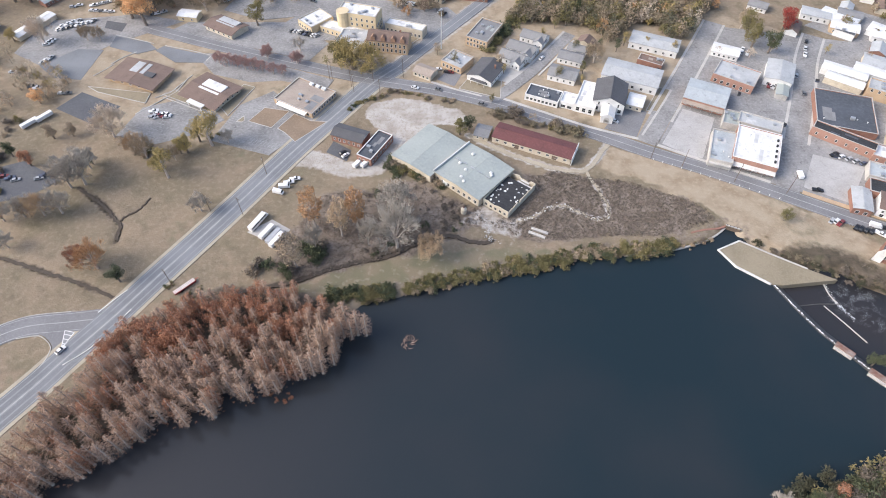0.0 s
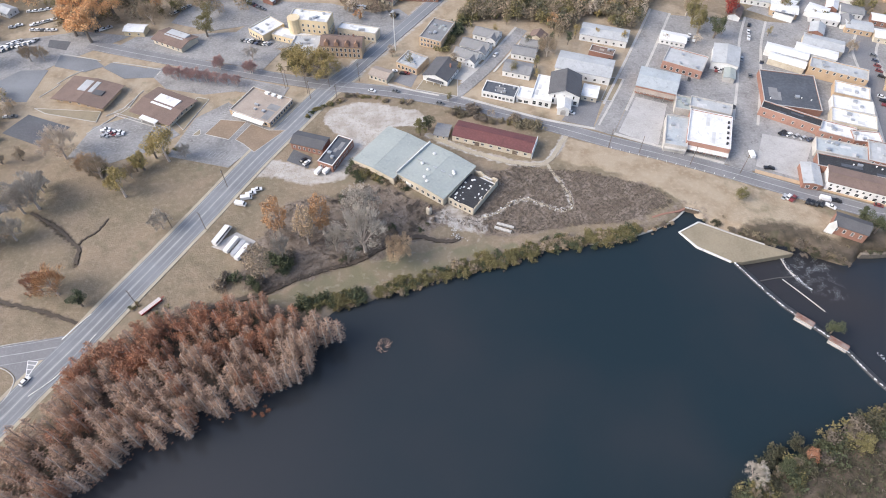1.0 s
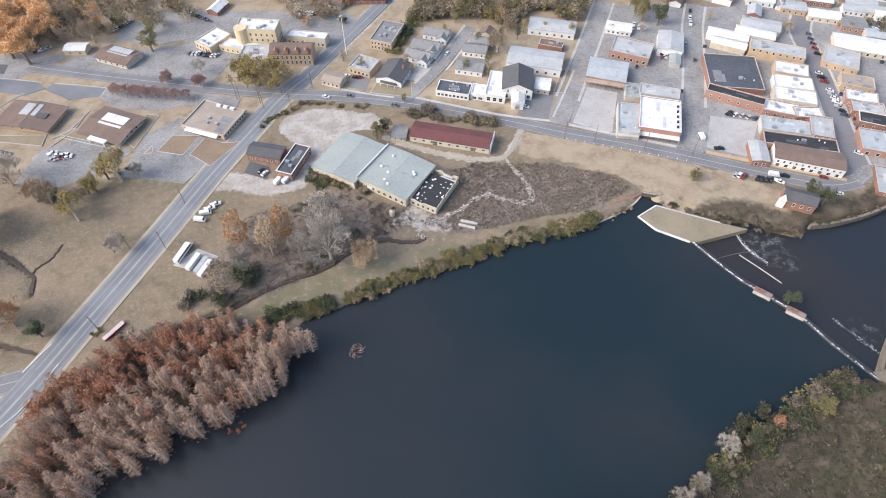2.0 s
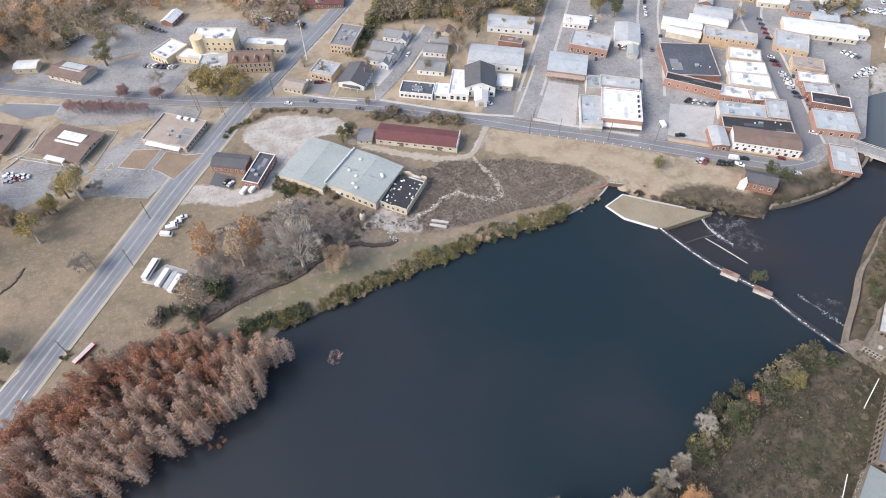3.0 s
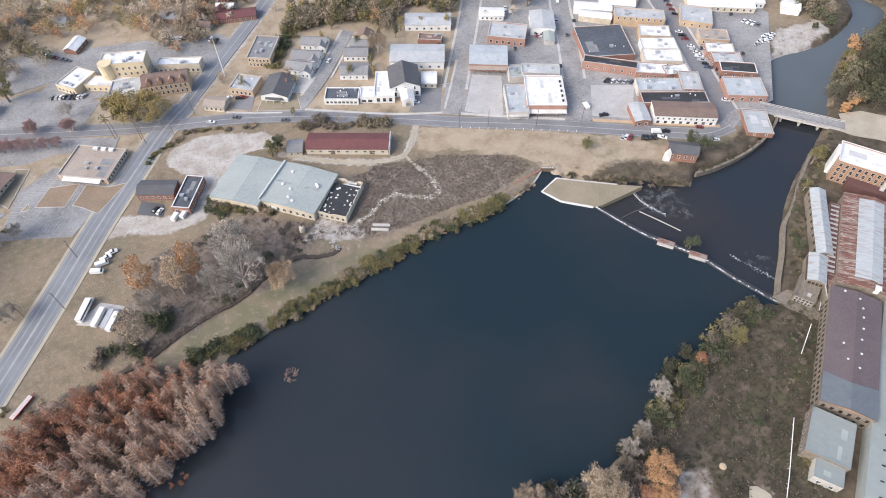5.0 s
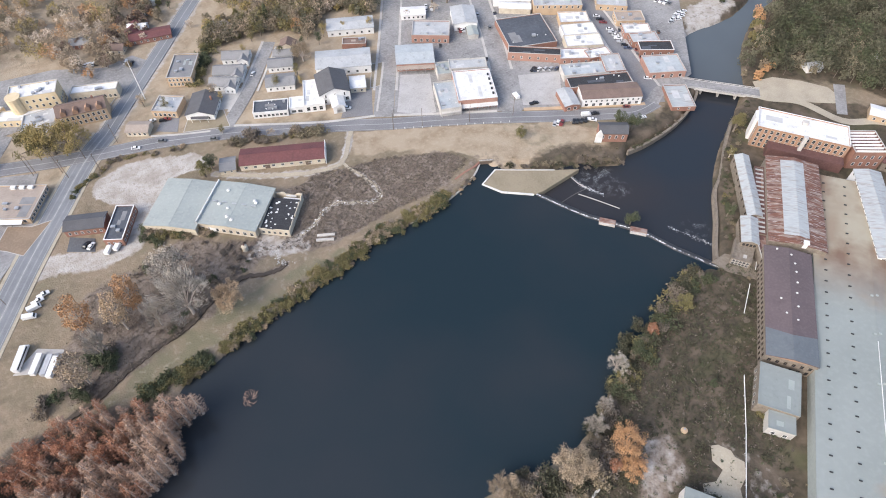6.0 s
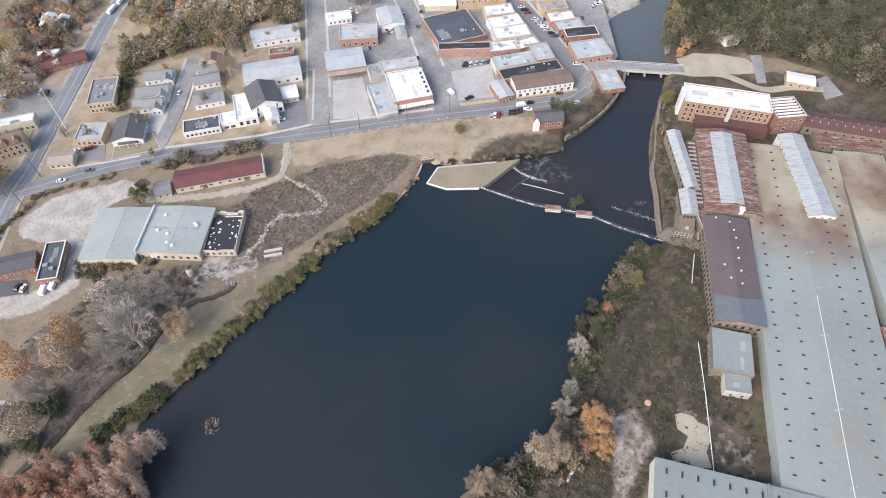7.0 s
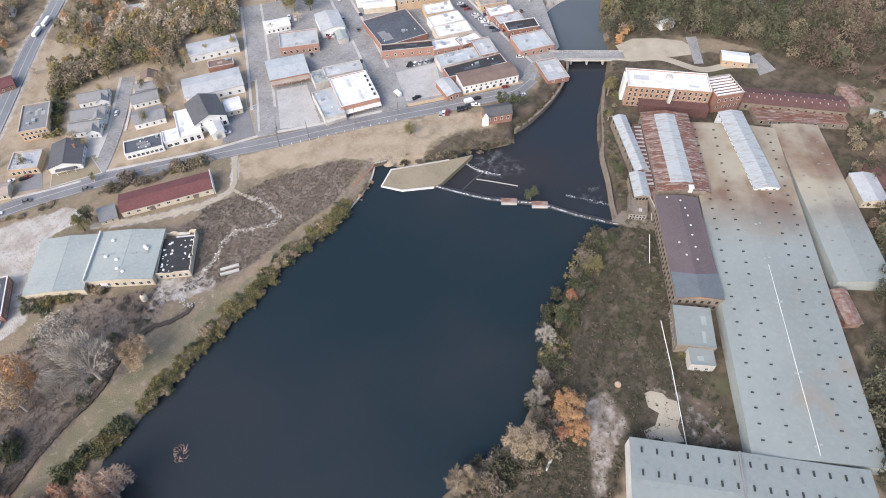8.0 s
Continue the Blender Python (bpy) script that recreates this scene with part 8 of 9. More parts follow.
for kind, xy, h, label in SINGLE:
    plant(kind, xy, h, label, wide=1.3 if kind.startswith(("leafy", "vase")) else 1.0, z=-0.1 if "dam pier" not in label else -4.5)


def verge(line, n, kinds, size, spread, label, z=-0.6, seed=1, group="", joined=False):
    """Shrubs along a plan line, each a thing, or a thicket that nobody could count as one mesh to a tone."""
    pts = smoothed(line, 4)
    rng = random.Random(seed)
    heap = {}
    for _ in range(n):
        i = rng.randrange(len(pts) - 1)
        p = pts[i].lerp(pts[i + 1], rng.random())
        xy, kind, h, wide = (p.x + rng.gauss(0, spread), p.y + rng.gauss(0, spread)), rng.choice(kinds), rng.uniform(*size), rng.uniform(0.9, 1.4)
        if not joined:
            plant(kind, xy, h, label, "shrub", wide, z, group, rng)
            continue
        trunk, crown = tree_meshes(kind, rng.randrange(3))
        k = h / {"cypress": 11.5, "bush": 2.0}.get(kind.split("_")[0], 10.0)
        co = np.empty(len(crown.vertices) * 3, np.float32)
        crown.vertices.foreach_get("co", co)
        a = rng.uniform(0, 6.283)
        co = co.reshape(-1, 3) * (k * wide, k * wide, k) @ np.array([[math.cos(a), math.sin(a), 0], [-math.sin(a), math.cos(a), 0], [0, 0, 1]])
        if not kind.startswith("bush"):
            co = co.reshape(-1, 4, 3)[::2].reshape(-1, 3)
        heap.setdefault("leaf_" + kind.split("_")[-1], []).append(co + (xy[0], xy[1], z))
    for m, parts in heap.items():
        tagged(new("thicket", quads_mesh("thicket", np.concatenate(parts), m)), label, "thicket", kind="stuff")


verge(NORTH_SHORE[8:21], 210, ("bush_tan", "bush_brush", "bush_gold", "bush_olive"), (0.6, 1.5), 1.1, "dry tan reeds and weeds along the water's edge", -1.0, 30, joined=True)
verge([(-120.8, 154.3), (-113.1, 150.8), (-105.5, 146.8), (-98.5, 143.4)], 26, ("bush_green", "bush_olive", "bush_brush"), (0.6, 1.3), 1.4, "low green scrub in the roadside ditch", -0.2, 54, joined=True)
verge([(209, 63), (221, 73), (238, 86), (258, 100), (279, 111), (296, 121)], 80, ("bush_dark", "bush_green", "bush_brush", "bush_dark", "bush_wood"), (0.7, 1.9), 1.5, "dark scrub between the river wall and the mill", -0.4, 52, joined=True)
verge([(196, 44), (184, 36), (170, 22), (156, 6), (140, -14), (126, -30)], 80, ("bush_dark", "bush_brush", "bush_wood", "bush_green"), (0.6, 1.8), 4.0, "rough scrub along the foot of the mill", -0.2, 53, joined=True)
verge([(-12.1, 147.8), (-2.3, 148.8), (12.9, 151.5), (28.4, 154.2), (44.3, 156.4), (58.5, 159.7), (72.8, 161.8), (86.4, 161.6), (100.9, 161.8), (113.6, 163.8)], 150, ("bush_olive", "bush_olive", "bush_olive", "bush_green", "bush_tan"), (1.8, 3.5), 1.6, "olive-green shrub on the pond bank", -0.9, 31, "shrubs on the pond bank")
verge([(-46.1, 144.8), (-35.9, 144.2), (-26.6, 144.9), (-21.7, 146.8)], 26, ("bush_green", "bush_green", "bush_olive"), (2.8, 4.2), 1.6, "dark green shrub on the pond bank", -0.8, 32, "shrubs on the pond bank")
verge([(181.9, 58.3), (167.3, 55.8), (154.2, 52.8), (142.1, 49.2), (130, 46.5), (116.9, 41.7), (107.1, 37.9)], 85, ("bush_olive", "bush_dark", "bush_green", "bush_dark", "thin_wood", "bush_brush"), (2.2, 5.0), 2.6, "tangled green and brown shrub on the far bank", -0.6, 33, "shrubs on the far bank")
verge([(100.3, 34.5), (87.3, 24.5), (73.6, 20.1), (60.8, 25.4), (52.5, 28.8), (46.1, 30.3)], 60, ("bush_brush", "bush_dark", "bush_wood", "thin_wood", "bush_dark"), (2.2, 5.0), 2.9, "brown tangled shrub on the far bank", -0.4, 34, "shrubs on the far bank")
verge([(149.4, 168.8), (159.1, 160.4), (170.6, 152), (185, 142.6), (194.5, 138.4), (204, 134.1)], 80, ("bush_brush", "bush_dark", "bush_wood"), (0.8, 2.0), 1.7, "bare brown scrub on the canal bank", -1.2, 35, joined=True)
verge([(191.4, 144.2), (199.5, 147.6), (202.8, 142.2), (203.3, 135.9), (194.9, 136.9)], 36, ("bush_brush", "bare_wood", "bush_dark"), (1.4, 3.2), 2.6, "bare brown scrub below the pump house", -2.0, 36, joined=True)
verge([(-20.3, 224.8), (-11.8, 219.2), (-4.2, 216.1), (3.6, 214.8), (6.7, 210.4)], 34, ("bush_green", "bush_brush", "bush_tan", "bush_olive"), (2.2, 4.8), 1.9, "overgrown shrub against the works", -0.2, 37, joined=True)
verge([(38.7, 261.2), (50.4, 258.8), (66.5, 251.1), (82.4, 243.2)], 34, ("bush_brush", "bush_olive", "bush_wood", "bare_tan", "bare_wood"), (2.5, 5.6), 1.8, "brown hedge tree behind the red-roofed shed", -0.1, 38, joined=True)
verge([(-26.1, 281.2), (-17.8, 285.7), (-3.2, 281), (16.9, 273.1)], 22, ("bush_brush", "bush_tan", "bush_olive"), (1.2, 2.2), 0.8, "ragged hedge round the gravel lot", -0.1, 39, joined=True)
verge([(-43.3, 270.4), (-36.4, 277), (-27.2, 280.2)], 18, ("bush_olive", "bush_green"), (1.2, 2.2), 0.6, "low green hedge beside the highway", -0.1, 40, joined=True)
verge([(-82.6, 163.4), (-72.1, 162.9), (-66.9, 157.9)], 8, ("bush_green", "bush_brush"), (2.5, 4.0), 1.5, "dark green thicket at the ditch", -0.2, 41, joined=True)
verge([(-58.7, 169.7), (-53.2, 166), (-53.5, 173.9)], 10, ("bush_green", "bush_brush", "bush_green"), (3.0, 5.0), 1.6, "dark green thicket under the orange trees", -0.2, 48, joined=True)
verge([(-30.4, 167.9), (-26.8, 168.1), (-21.7, 169.3), (-6.3, 171.4)], 9, ("bush_green", "bush_brush", "bush_brush"), (1.6, 3.2), 1.6, "brown and green undergrowth at the ditch", -0.2, 49, joined=True)
verge([(-30.2, 205.6), (-19.5, 206.8), (-11.7, 205.5), (4.8, 196.9), (13.2, 188), (6.3, 181.8), (-4.1, 180.7), (-10.5, 186.7)], 46, ("bush_brush", "bush_brush", "bush_green", "bush_brush"), (1.0, 2.4), 2.6, "bare brown thicket shrub in the yard", -0.2, 42, joined=True)
verge([(40.6, 325.9), (50, 335.6), (58.5, 347.5), (65, 358.2)], 34, ("bush_green", "bush_olive", "leafy_olive"), (3.1, 6.2), 1.4, "olive hedge tree between gardens", -0.1, 43, joined=True)
verge([(281, 116), (257.6, 103.6), (238.1, 90.6), (222.7, 76.6), (207.6, 64.4)], 44, ("bush_olive", "bush_dark", "bush_green", "bush_brush", "bush_dark"), (0.9, 2.2), 0.9, "scrub on the mill's river bank", -0.6, 44, joined=True)
verge([(214.6, 135.3), (226.6, 134.4), (247.2, 135.9), (264.8, 139.7)], 22, ("bush_dark", "bush_green", "bush_brush"), (0.7, 1.7), 0.8, "weeds growing on the river wall", -0.9, 50, joined=True)
verge([(167.3, 13.1), (159.2, 5.9), (149.8, 1), (146.4, -7.2)], 26, ("bush_green", "bush_brush", "bush_olive"), (1.5, 3.2), 1.0, "creeper and scrub against the mill", -0.1, 45, joined=True)
verge([(-149.5, 242.6), (-139.7, 242.5), (-130.6, 248.7), (-116.6, 251.2)], 10, ("bush_tan", "bush_olive"), (1.5, 3.0), 2.0, "tan scrub along the field's edge", -0.1, 46, joined=True)
verge([(-235.3, 225.3), (-217.1, 217.5), (-230, 265.3), (-224.2, 272)], 14, ("bush_tan", "bush_olive", "bush_brush"), (2.0, 4.0), 2.5, "garden shrub on the edge of town", -0.1, 47, joined=True)


def woods(name, poly, n, seed, mats, size, label, per=190, z=0.0, out=0.6, slim=0.62):
    """A far wood: round billowing crowns of loose leaf quads, one mesh to a tone."""
    pts = strewn(poly, n, seed, size[0] * 0.36)
    qx, qy = np.array([p[0] for p in pts]), np.array([p[1] for p in pts])
    clear = np.min([line_far(qx, qy, street) for street in (ROAD_HIGHWAY, ROAD_MAIN, ROAD_OAK, ROAD_ELM, ROAD_FRONT, ROAD_LANE)], 0)
    pts = [p for p, gap in zip(pts, clear) if gap > 10]
    rng = random.Random(seed)
    heaps = {m: ([], []) for m in mats}
    sticks = Shape()
    for p in pts:
        h = rng.uniform(*size) * rng.choice((0.7, 1.0, 1.0, 1.1))
        wide = rng.uniform(0.26, 0.36) * h
        c, r = heaps[rng.choice(mats)]
        sticks.tube([(p[0], p[1], -0.5), (p[0], p[1], h * 0.45)], [0.16, 0.08], 4)
        for i in range(9):
            a, up = i * 2.4 + rng.uniform(-0.5, 0.5), -0.6 + 1.55 * (i + 0.5) / 9
            q = math.sqrt(max(0.0, 1 - up * up)) * wide * rng.uniform(0.75, 1.05)
            c.append((p[0] + q * math.cos(a), p[1] + q * math.sin(a), z + h * 0.47 + up * 0.38 * h))
            r.append(h * rng.uniform(0.12, 0.18))
    for k, (m, (c, r)) in enumerate(heaps.items()):
        if c:
            tagged(new(name, quads_mesh(name, blades(c, r, int(per / 6.5), 1.05, slim, seed + k, out), m)), label, "woods", kind="stuff")
    tagged(new(name + "_trunks", sticks.mesh(name + "_trunks", "bark")), "bare trunks in the far wood", "woods", kind="stuff")


woods("woods_north_west", [(-193.1, 409.8), (-168.1, 400.6), (-147.7, 403.3), (-129.6, 412.9), (-103, 422.4), (-87.4, 441.9), (-108.5, 508), (-235.9, 596.3)], 230, 51, ("leaf_gold", "leaf_tan", "leaf_glow", "leaf_haze", "leaf_tan"), (9, 15), "autumn woods on the edge of town", 230, 0.0, 0.35, 0.42)
woods("woods_north", [(30.3, 456.2), (45.7, 459.7), (61.5, 448.7), (75.8, 444.5), (92, 458.2), (112.8, 484), (68.7, 564.3)], 170, 52, ("leaf_tan", "leaf_haze", "leaf_gold", "leaf_wood", "leaf_russet"), (7, 12), "pale brown autumn trees among far houses", 216, 0.0, 0.3, 0.4)
woods("woods_far_street", [(362.8, 347.1), (423.1, 351), (404.8, 313.3), (377.8, 292), (376.9, 320.3), (359.7, 329.3)], 26, 74, ("leaf_wood", "leaf_olive", "leaf_wood_green", "leaf_tan"), (5, 9), "mixed trees among the far stores", 220)
woods("woods_north_garden", [(29.5, 440.6), (42.7, 450.5), (57.8, 424.2), (67.4, 418.2), (71.1, 397.4), (62, 388.3), (53.7, 410.8), (38.2, 403.7), (27.5, 409.6), (20.7, 413.1)], 34, 70, ("leaf_tan", "leaf_russet", "leaf_olive", "leaf_wood"), (5, 10), "autumn trees in the gardens beside the highway", 250)
woods("woods_glow", [(-233.9, 395.7), (-225.5, 404.5), (-213, 428), (-187.9, 449.3), (-189.2, 476.2), (-276.6, 522.3)], 60, 73, ("leaf_glow", "leaf_gold", "leaf_haze", "leaf_glow"), (8, 13), "orange trees at the edge of town with low sun painted into their leaves", 230, 0.0, 0.35, 0.42)
woods("woods_hospital", [(-98.4, 436.4), (-75.6, 410.7), (-59.5, 410.6), (-24.9, 390.9), (-5.1, 385.8), (15.1, 382.2), (27.1, 418.3), (-8.6, 472.8), (-89.5, 552), (-103.6, 493)], 150, 72, ("leaf_tan", "leaf_haze", "leaf_gold", "leaf_wood", "leaf_orange", "leaf_yellow"), (8, 13), "mixed autumn trees behind the hospital", 230, 0.0, 0.35, 0.42)
woods("woods_north_lane", [(66.8, 381.7), (78.6, 376.8), (87.6, 374.7), (95.8, 390.1), (106.5, 388), (102.5, 364.3), (112.7, 353.7), (83.6, 358.1), (71.8, 347.5), (65.9, 350.5)], 30, 71, ("leaf_olive", "leaf_wood", "leaf_tan", "leaf_yellow"), (6, 11), "olive autumn trees beside the cottages", 260, 0.0, 0.4, 0.5)
woods("woods_lane", [(60.3, 354.7), (71.7, 369.3), (139.1, 348.9), (135.6, 340.9), (117.6, 325), (112.3, 340.5), (96.4, 349.5), (78.1, 351.6)], 85, 53, ("leaf_olive", "leaf_wood", "leaf_wood_green", "leaf_tan"), (8, 13), "mixed trees above the lane", 200)
woods("woods_hill", [(102.4, 379.2), (122.4, 388), (151.7, 383.3), (195.7, 363.4), (178.2, 339.5), (145.5, 341), (141.4, 364.1), (118.5, 356), (106.6, 359.3)], 80, 54, ("leaf_wood", "leaf_olive", "leaf_tan", "leaf_yellow", "leaf_haze"), (8, 13), "mixed autumn trees behind the church", 260, 0.0, 0.4, 0.5)
woods("woods_hill_top", [(136.5, 416.2), (198, 366.6), (230.7, 421.9), (164.6, 523.4)], 114, 55, ("leaf_wood", "leaf_wood_green", "leaf_tan"), (8, 13), "mixed autumn trees on the hill", 170)
woods("woods_river_east", [(317.1, 146.2), (346.1, 154.7), (391.8, 179.2), (523.8, 137.6), (557.7, 88.8), (415.7, 58.3), (370, 55.7), (375, 69.1), (364.3, 96.9), (346.1, 119), (323.8, 137.7)], 190, 56, ("leaf_wood_green", "leaf_dark", "leaf_dark", "leaf_wood_green", "leaf_green", "leaf_green"), (9, 15), "grey-green autumn woods beyond the mill", 216)
woods("woods_russet", [(415.7, 58.3), (482.7, 60.3), (557.7, 88.8), (640.9, 58.4), (502.9, -24.4), (387, -32.8), (377.5, -12.2), (379.6, 4.9), (370.9, 31.8), (372.8, 49.4)], 130, 63, ("leaf_russet", "leaf_russet", "leaf_wood", "leaf_dark"), (14, 21), "tall russet-brown woods beyond the mill", 340)
woods("woods_south_east", [(310.4, -38.4), (263.3, -37.9), (218.5, -55.4), (176.6, -63.7), (141.8, -79.2), (144.6, -98.3), (339.9, -55.1)], 130, 57, ("leaf_dark", "leaf_wood_green", "leaf_dark"), (8, 13), "dark trees east of the weave shed", 240)
woods("woods_scrub_east", [(341.5, -5.6), (386.4, -20.6), (371.4, -46.9), (316.1, -47.3), (314.2, -23.5), (312.7, -9.3)], 50, 64, ("leaf_wood", "leaf_tan", "leaf_dark"), (4, 8), "brown scrub below the mill's end", 130)
woods("woods_far_river", [(416.9, 185), (372.8, 165.7), (339.6, 153.9), (356.8, 133.6), (375, 95.6), (465.6, 150.9), (491.7, 206.2), (444, 207.8)], 152, 58, ("leaf_dark", "leaf_wood_green", "leaf_green", "leaf_dark"), (9, 14), "trees along the far river bank", 190)
woods("woods_town_east", [(304, 357.8), (331.9, 383.6), (380, 414.4), (391.5, 370.5), (318.5, 294.4), (321.5, 318.6)], 57, 59, ("leaf_wood", "leaf_olive"), (7, 10), "trees among far roofs", 160)
woods("woods_far_west", [(-311.9, 388.1), (-323.2, 430.6), (-298, 440.8), (-234, 411.8), (-235.5, 441.1), (-316, 485.5), (-372.4, 445.9), (-323.9, 319), (-286.6, 303.2)], 110, 60, ("leaf_gold", "leaf_glow", "leaf_haze", "leaf_tan"), (9, 14), "far autumn trees west of town", 300, 0.0, 0.2, 0.3)
woods("woods_west_gardens", [(-291.2, 316.6), (-272.6, 344.9), (-258.1, 346.5), (-244, 331.2), (-251.8, 317.6), (-230.2, 302.5), (-235.4, 279.4), (-264.8, 258.8)], 44, 65, ("leaf_haze", "leaf_tan", "leaf_wood", "leaf_gold", "leaf_haze"), (6, 11), "pale brown garden trees west of the forecourts", 300, 0.0, 0.1, 0.14)
woods("woods_west_yard", [(-240.9, 315.7), (-231.2, 324.5), (-201.8, 308.7), (-201.1, 296.5), (-209.2, 293.6), (-212.2, 283.7), (-222.6, 279.1), (-231.7, 291.9)], 28, 66, ("leaf_haze", "leaf_tan", "leaf_gold", "leaf_yellow"), (5, 9), "pale tan trees between the western yards", 300, 0.0, 0.1, 0.14)
woods("woods_river_bend", [(372.1, 251.3), (390.9, 240.2), (408.7, 247.3), (430, 246.4), (403.6, 214.9), (380.6, 199.1), (367.4, 198.6), (371.5, 210.6), (373.7, 228)], 34, 67, ("leaf_wood_green", "leaf_wood", "leaf_green"), (6, 10), "grey-green trees on the river bend", 260)
woods("woods_river_yards", [(363.8, 276.2), (388.1, 267), (393.8, 250.7), (434.6, 270.3), (442.4, 259.9), (409, 228.1), (401.9, 241.2), (370.2, 255.2)], 14, 68, ("leaf_olive", "leaf_wood", "leaf_wood_green"), (5, 9), "olive trees between the far yards", 240)
woods("woods_river_east_bank", [(401.9, 192), (371.4, 180.4), (342.1, 160.2), (317.7, 146.8), (313.8, 133.2), (331.6, 132.1)], 22, 69, ("leaf_orange", "leaf_wood_green", "leaf_olive", "leaf_wood"), (5, 9), "mixed trees on the far river bank", 240, -1.0)
woods("woods_top", [(-78.2, 384.3), (-163.6, 381.9), (-197, 376.7), (-215, 406.9), (-203.1, 441.8), (-95.7, 443.7)], 95, 61, ("leaf_tan", "leaf_wood", "leaf_olive"), (8, 12), "far trees behind the hospital", 170)
woods("woods_street_top", [(66.5, 351.2), (96.3, 367.7), (199.2, 379.9), (181.9, 339.1), (161.2, 322.4), (149.6, 345.9), (122.3, 347.2)], 123, 62, ("leaf_wood", "leaf_wood_green", "leaf_olive", "leaf_tan"), (8, 12), "mixed trees at the top of the streets", 200)

woods("woods_gate", [(332, 141), (358, 108), (367, 84), (372, 62), (377.5, 13.8), (430, 40), (400, 130), (345, 160)], 110, 81, ("leaf_dark", "leaf_wood_green", "leaf_green", "leaf_dark", "leaf_wood"), (9, 15), "dark green and brown woods beyond the mill yard", 240)
woods("woods_gardens_west", [(54.9, 490), (86, 446), (40, 388), (14, 352), (-8, 358), (-20, 392), (10, 440)], 95, 82, ("leaf_tan", "leaf_russet", "leaf_wood", "leaf_haze", "leaf_orange"), (6, 11), "brown autumn trees between gardens west of the highway", 240, 0.0, 0.35, 0.45)
woods("woods_gardens_north", [(92, 440), (122, 452), (160, 420), (206, 372), (200, 345), (170, 340), (150, 352), (112.8, 366), (86, 388)], 150, 83, ("leaf_tan", "leaf_wood", "leaf_olive", "leaf_wood_green", "leaf_orange", "leaf_haze"), (7, 12), "mixed autumn trees between gardens north of the church", 240, 0.0, 0.35, 0.45)
woods("woods_gardens_river", [(150, 470), (215, 420), (300, 400), (330, 440), (230, 540)], 110, 84, ("leaf_tan", "leaf_wood", "leaf_olive", "leaf_wood_green"), (7, 12), "far mixed trees north of the shops", 160, 0.0, 0.35, 0.45)
woods("woods_mill_end", [(300, -14), (330, 0), (362, 8), (384, -22), (300, -60), (262, -52), (240, -50), (262, -38)], 80, 85, ("leaf_wood", "leaf_russet", "leaf_dark", "leaf_wood"), (5, 10), "brown scrub and small trees at the end of the sheds", 200)

woods("woods_back_street", [(256, 352), (290, 364), (334, 330), (378, 290), (364, 236), (340, 262), (300, 306)], 34, 86, ("leaf_olive", "leaf_wood", "leaf_tan", "leaf_wood_green"), (4, 8), "small mixed trees between the stores", 200, 0.0, 0.35, 0.5)


def tufts(name, poly, n, seed, mat, size, label, z=0.0, bare=()):
    """Low brush strewn over a field, but not on its bare patches."""
    pts = strewn(poly, n, seed, 0.0)
    for patch in bare:
        far = signed(np.array([p[0] for p in pts]), np.array([p[1] for p in pts]), [tuple(p) for p in patch])
        pts = [p for p, f in zip(pts, far) if f > 0]
    c = [(x, y, z + size * 0.25) for x, y in pts]
    tagged(new(name, quads_mesh(name, blades(c, [size * 0.8] * len(c), 9, 0.72 * size, 0.35, seed, 0.1, 0.6), mat)), label, "brush", kind="stuff")


tufts("brush_field", FIELD_BRUSH, 4300, 71, "leaf_brush", 0.9, "low brown brush between the footpaths", -0.1)
tufts("brush_east", FIELD_EAST, 3600, 72, "leaf_dark", 0.8, "rough brown brush beside the mill", -0.1, (GRAVEL_EAST, SAND_EAST, GRAVEL_EAST_B))
tufts("brush_east_green", FIELD_EAST, 420, 73, "leaf_green", 1.3, "green weeds in the rough field", -0.1)
tufts("brush_east_tall", FIELD_EAST, 1700, 76, "leaf_dark", 1.5, "tall tangled brown brush beside the mill", -0.1, (GRAVEL_EAST, SAND_EAST, GRAVEL_EAST_B))
tufts("brush_east_dry", FIELD_EAST, 380, 77, "leaf_brush", 1.2, "dry tan weeds beside the mill", -0.1, (GRAVEL_EAST, SAND_EAST, GRAVEL_EAST_B))
tufts("brush_yard", WOODS_YARD, 900, 74, "leaf_brush", 1.1, "brown undergrowth behind the works", -0.1)
tufts("brush_leaf_litter", CYPRESS_BANK, 1200, 75, "leaf_rust", 0.9, "rust-coloured undergrowth of the cypress stand", -0.4)


LITTER = [(x + dx, y + dy) for kind, (x, y), h, wide, label in YARD if kind.startswith("vase") for dx, dy in ((-7, -7), (8, -6), (7, 6), (-6, 7))]
for k in range(0, len(LITTER), 4):
    tufts("leaf_litter", LITTER[k:k + 4], 240, 90 + k, "leaf_russet", 0.45, "fallen rust-brown leaves under a thin autumn tree", -0.15)
# The low sunlight on these trees sits in the leaf_glow colour.
for x, y in [(-196.0, 412.4), (-186.4, 416.9), (-174.6, 407.1), (-185.6, 390.2), (-174.3, 381.0), (-167.4, 392.1), (-187.5, 372.1), (-176.5, 363.4), (-194.2, 392.3)]:
    plant("leafy_glow", (x, y), 13.0 + (x * 7 + y * 3) % 5, "tall orange autumn tree with low sunlight painted into its leaves", wide=1.3)
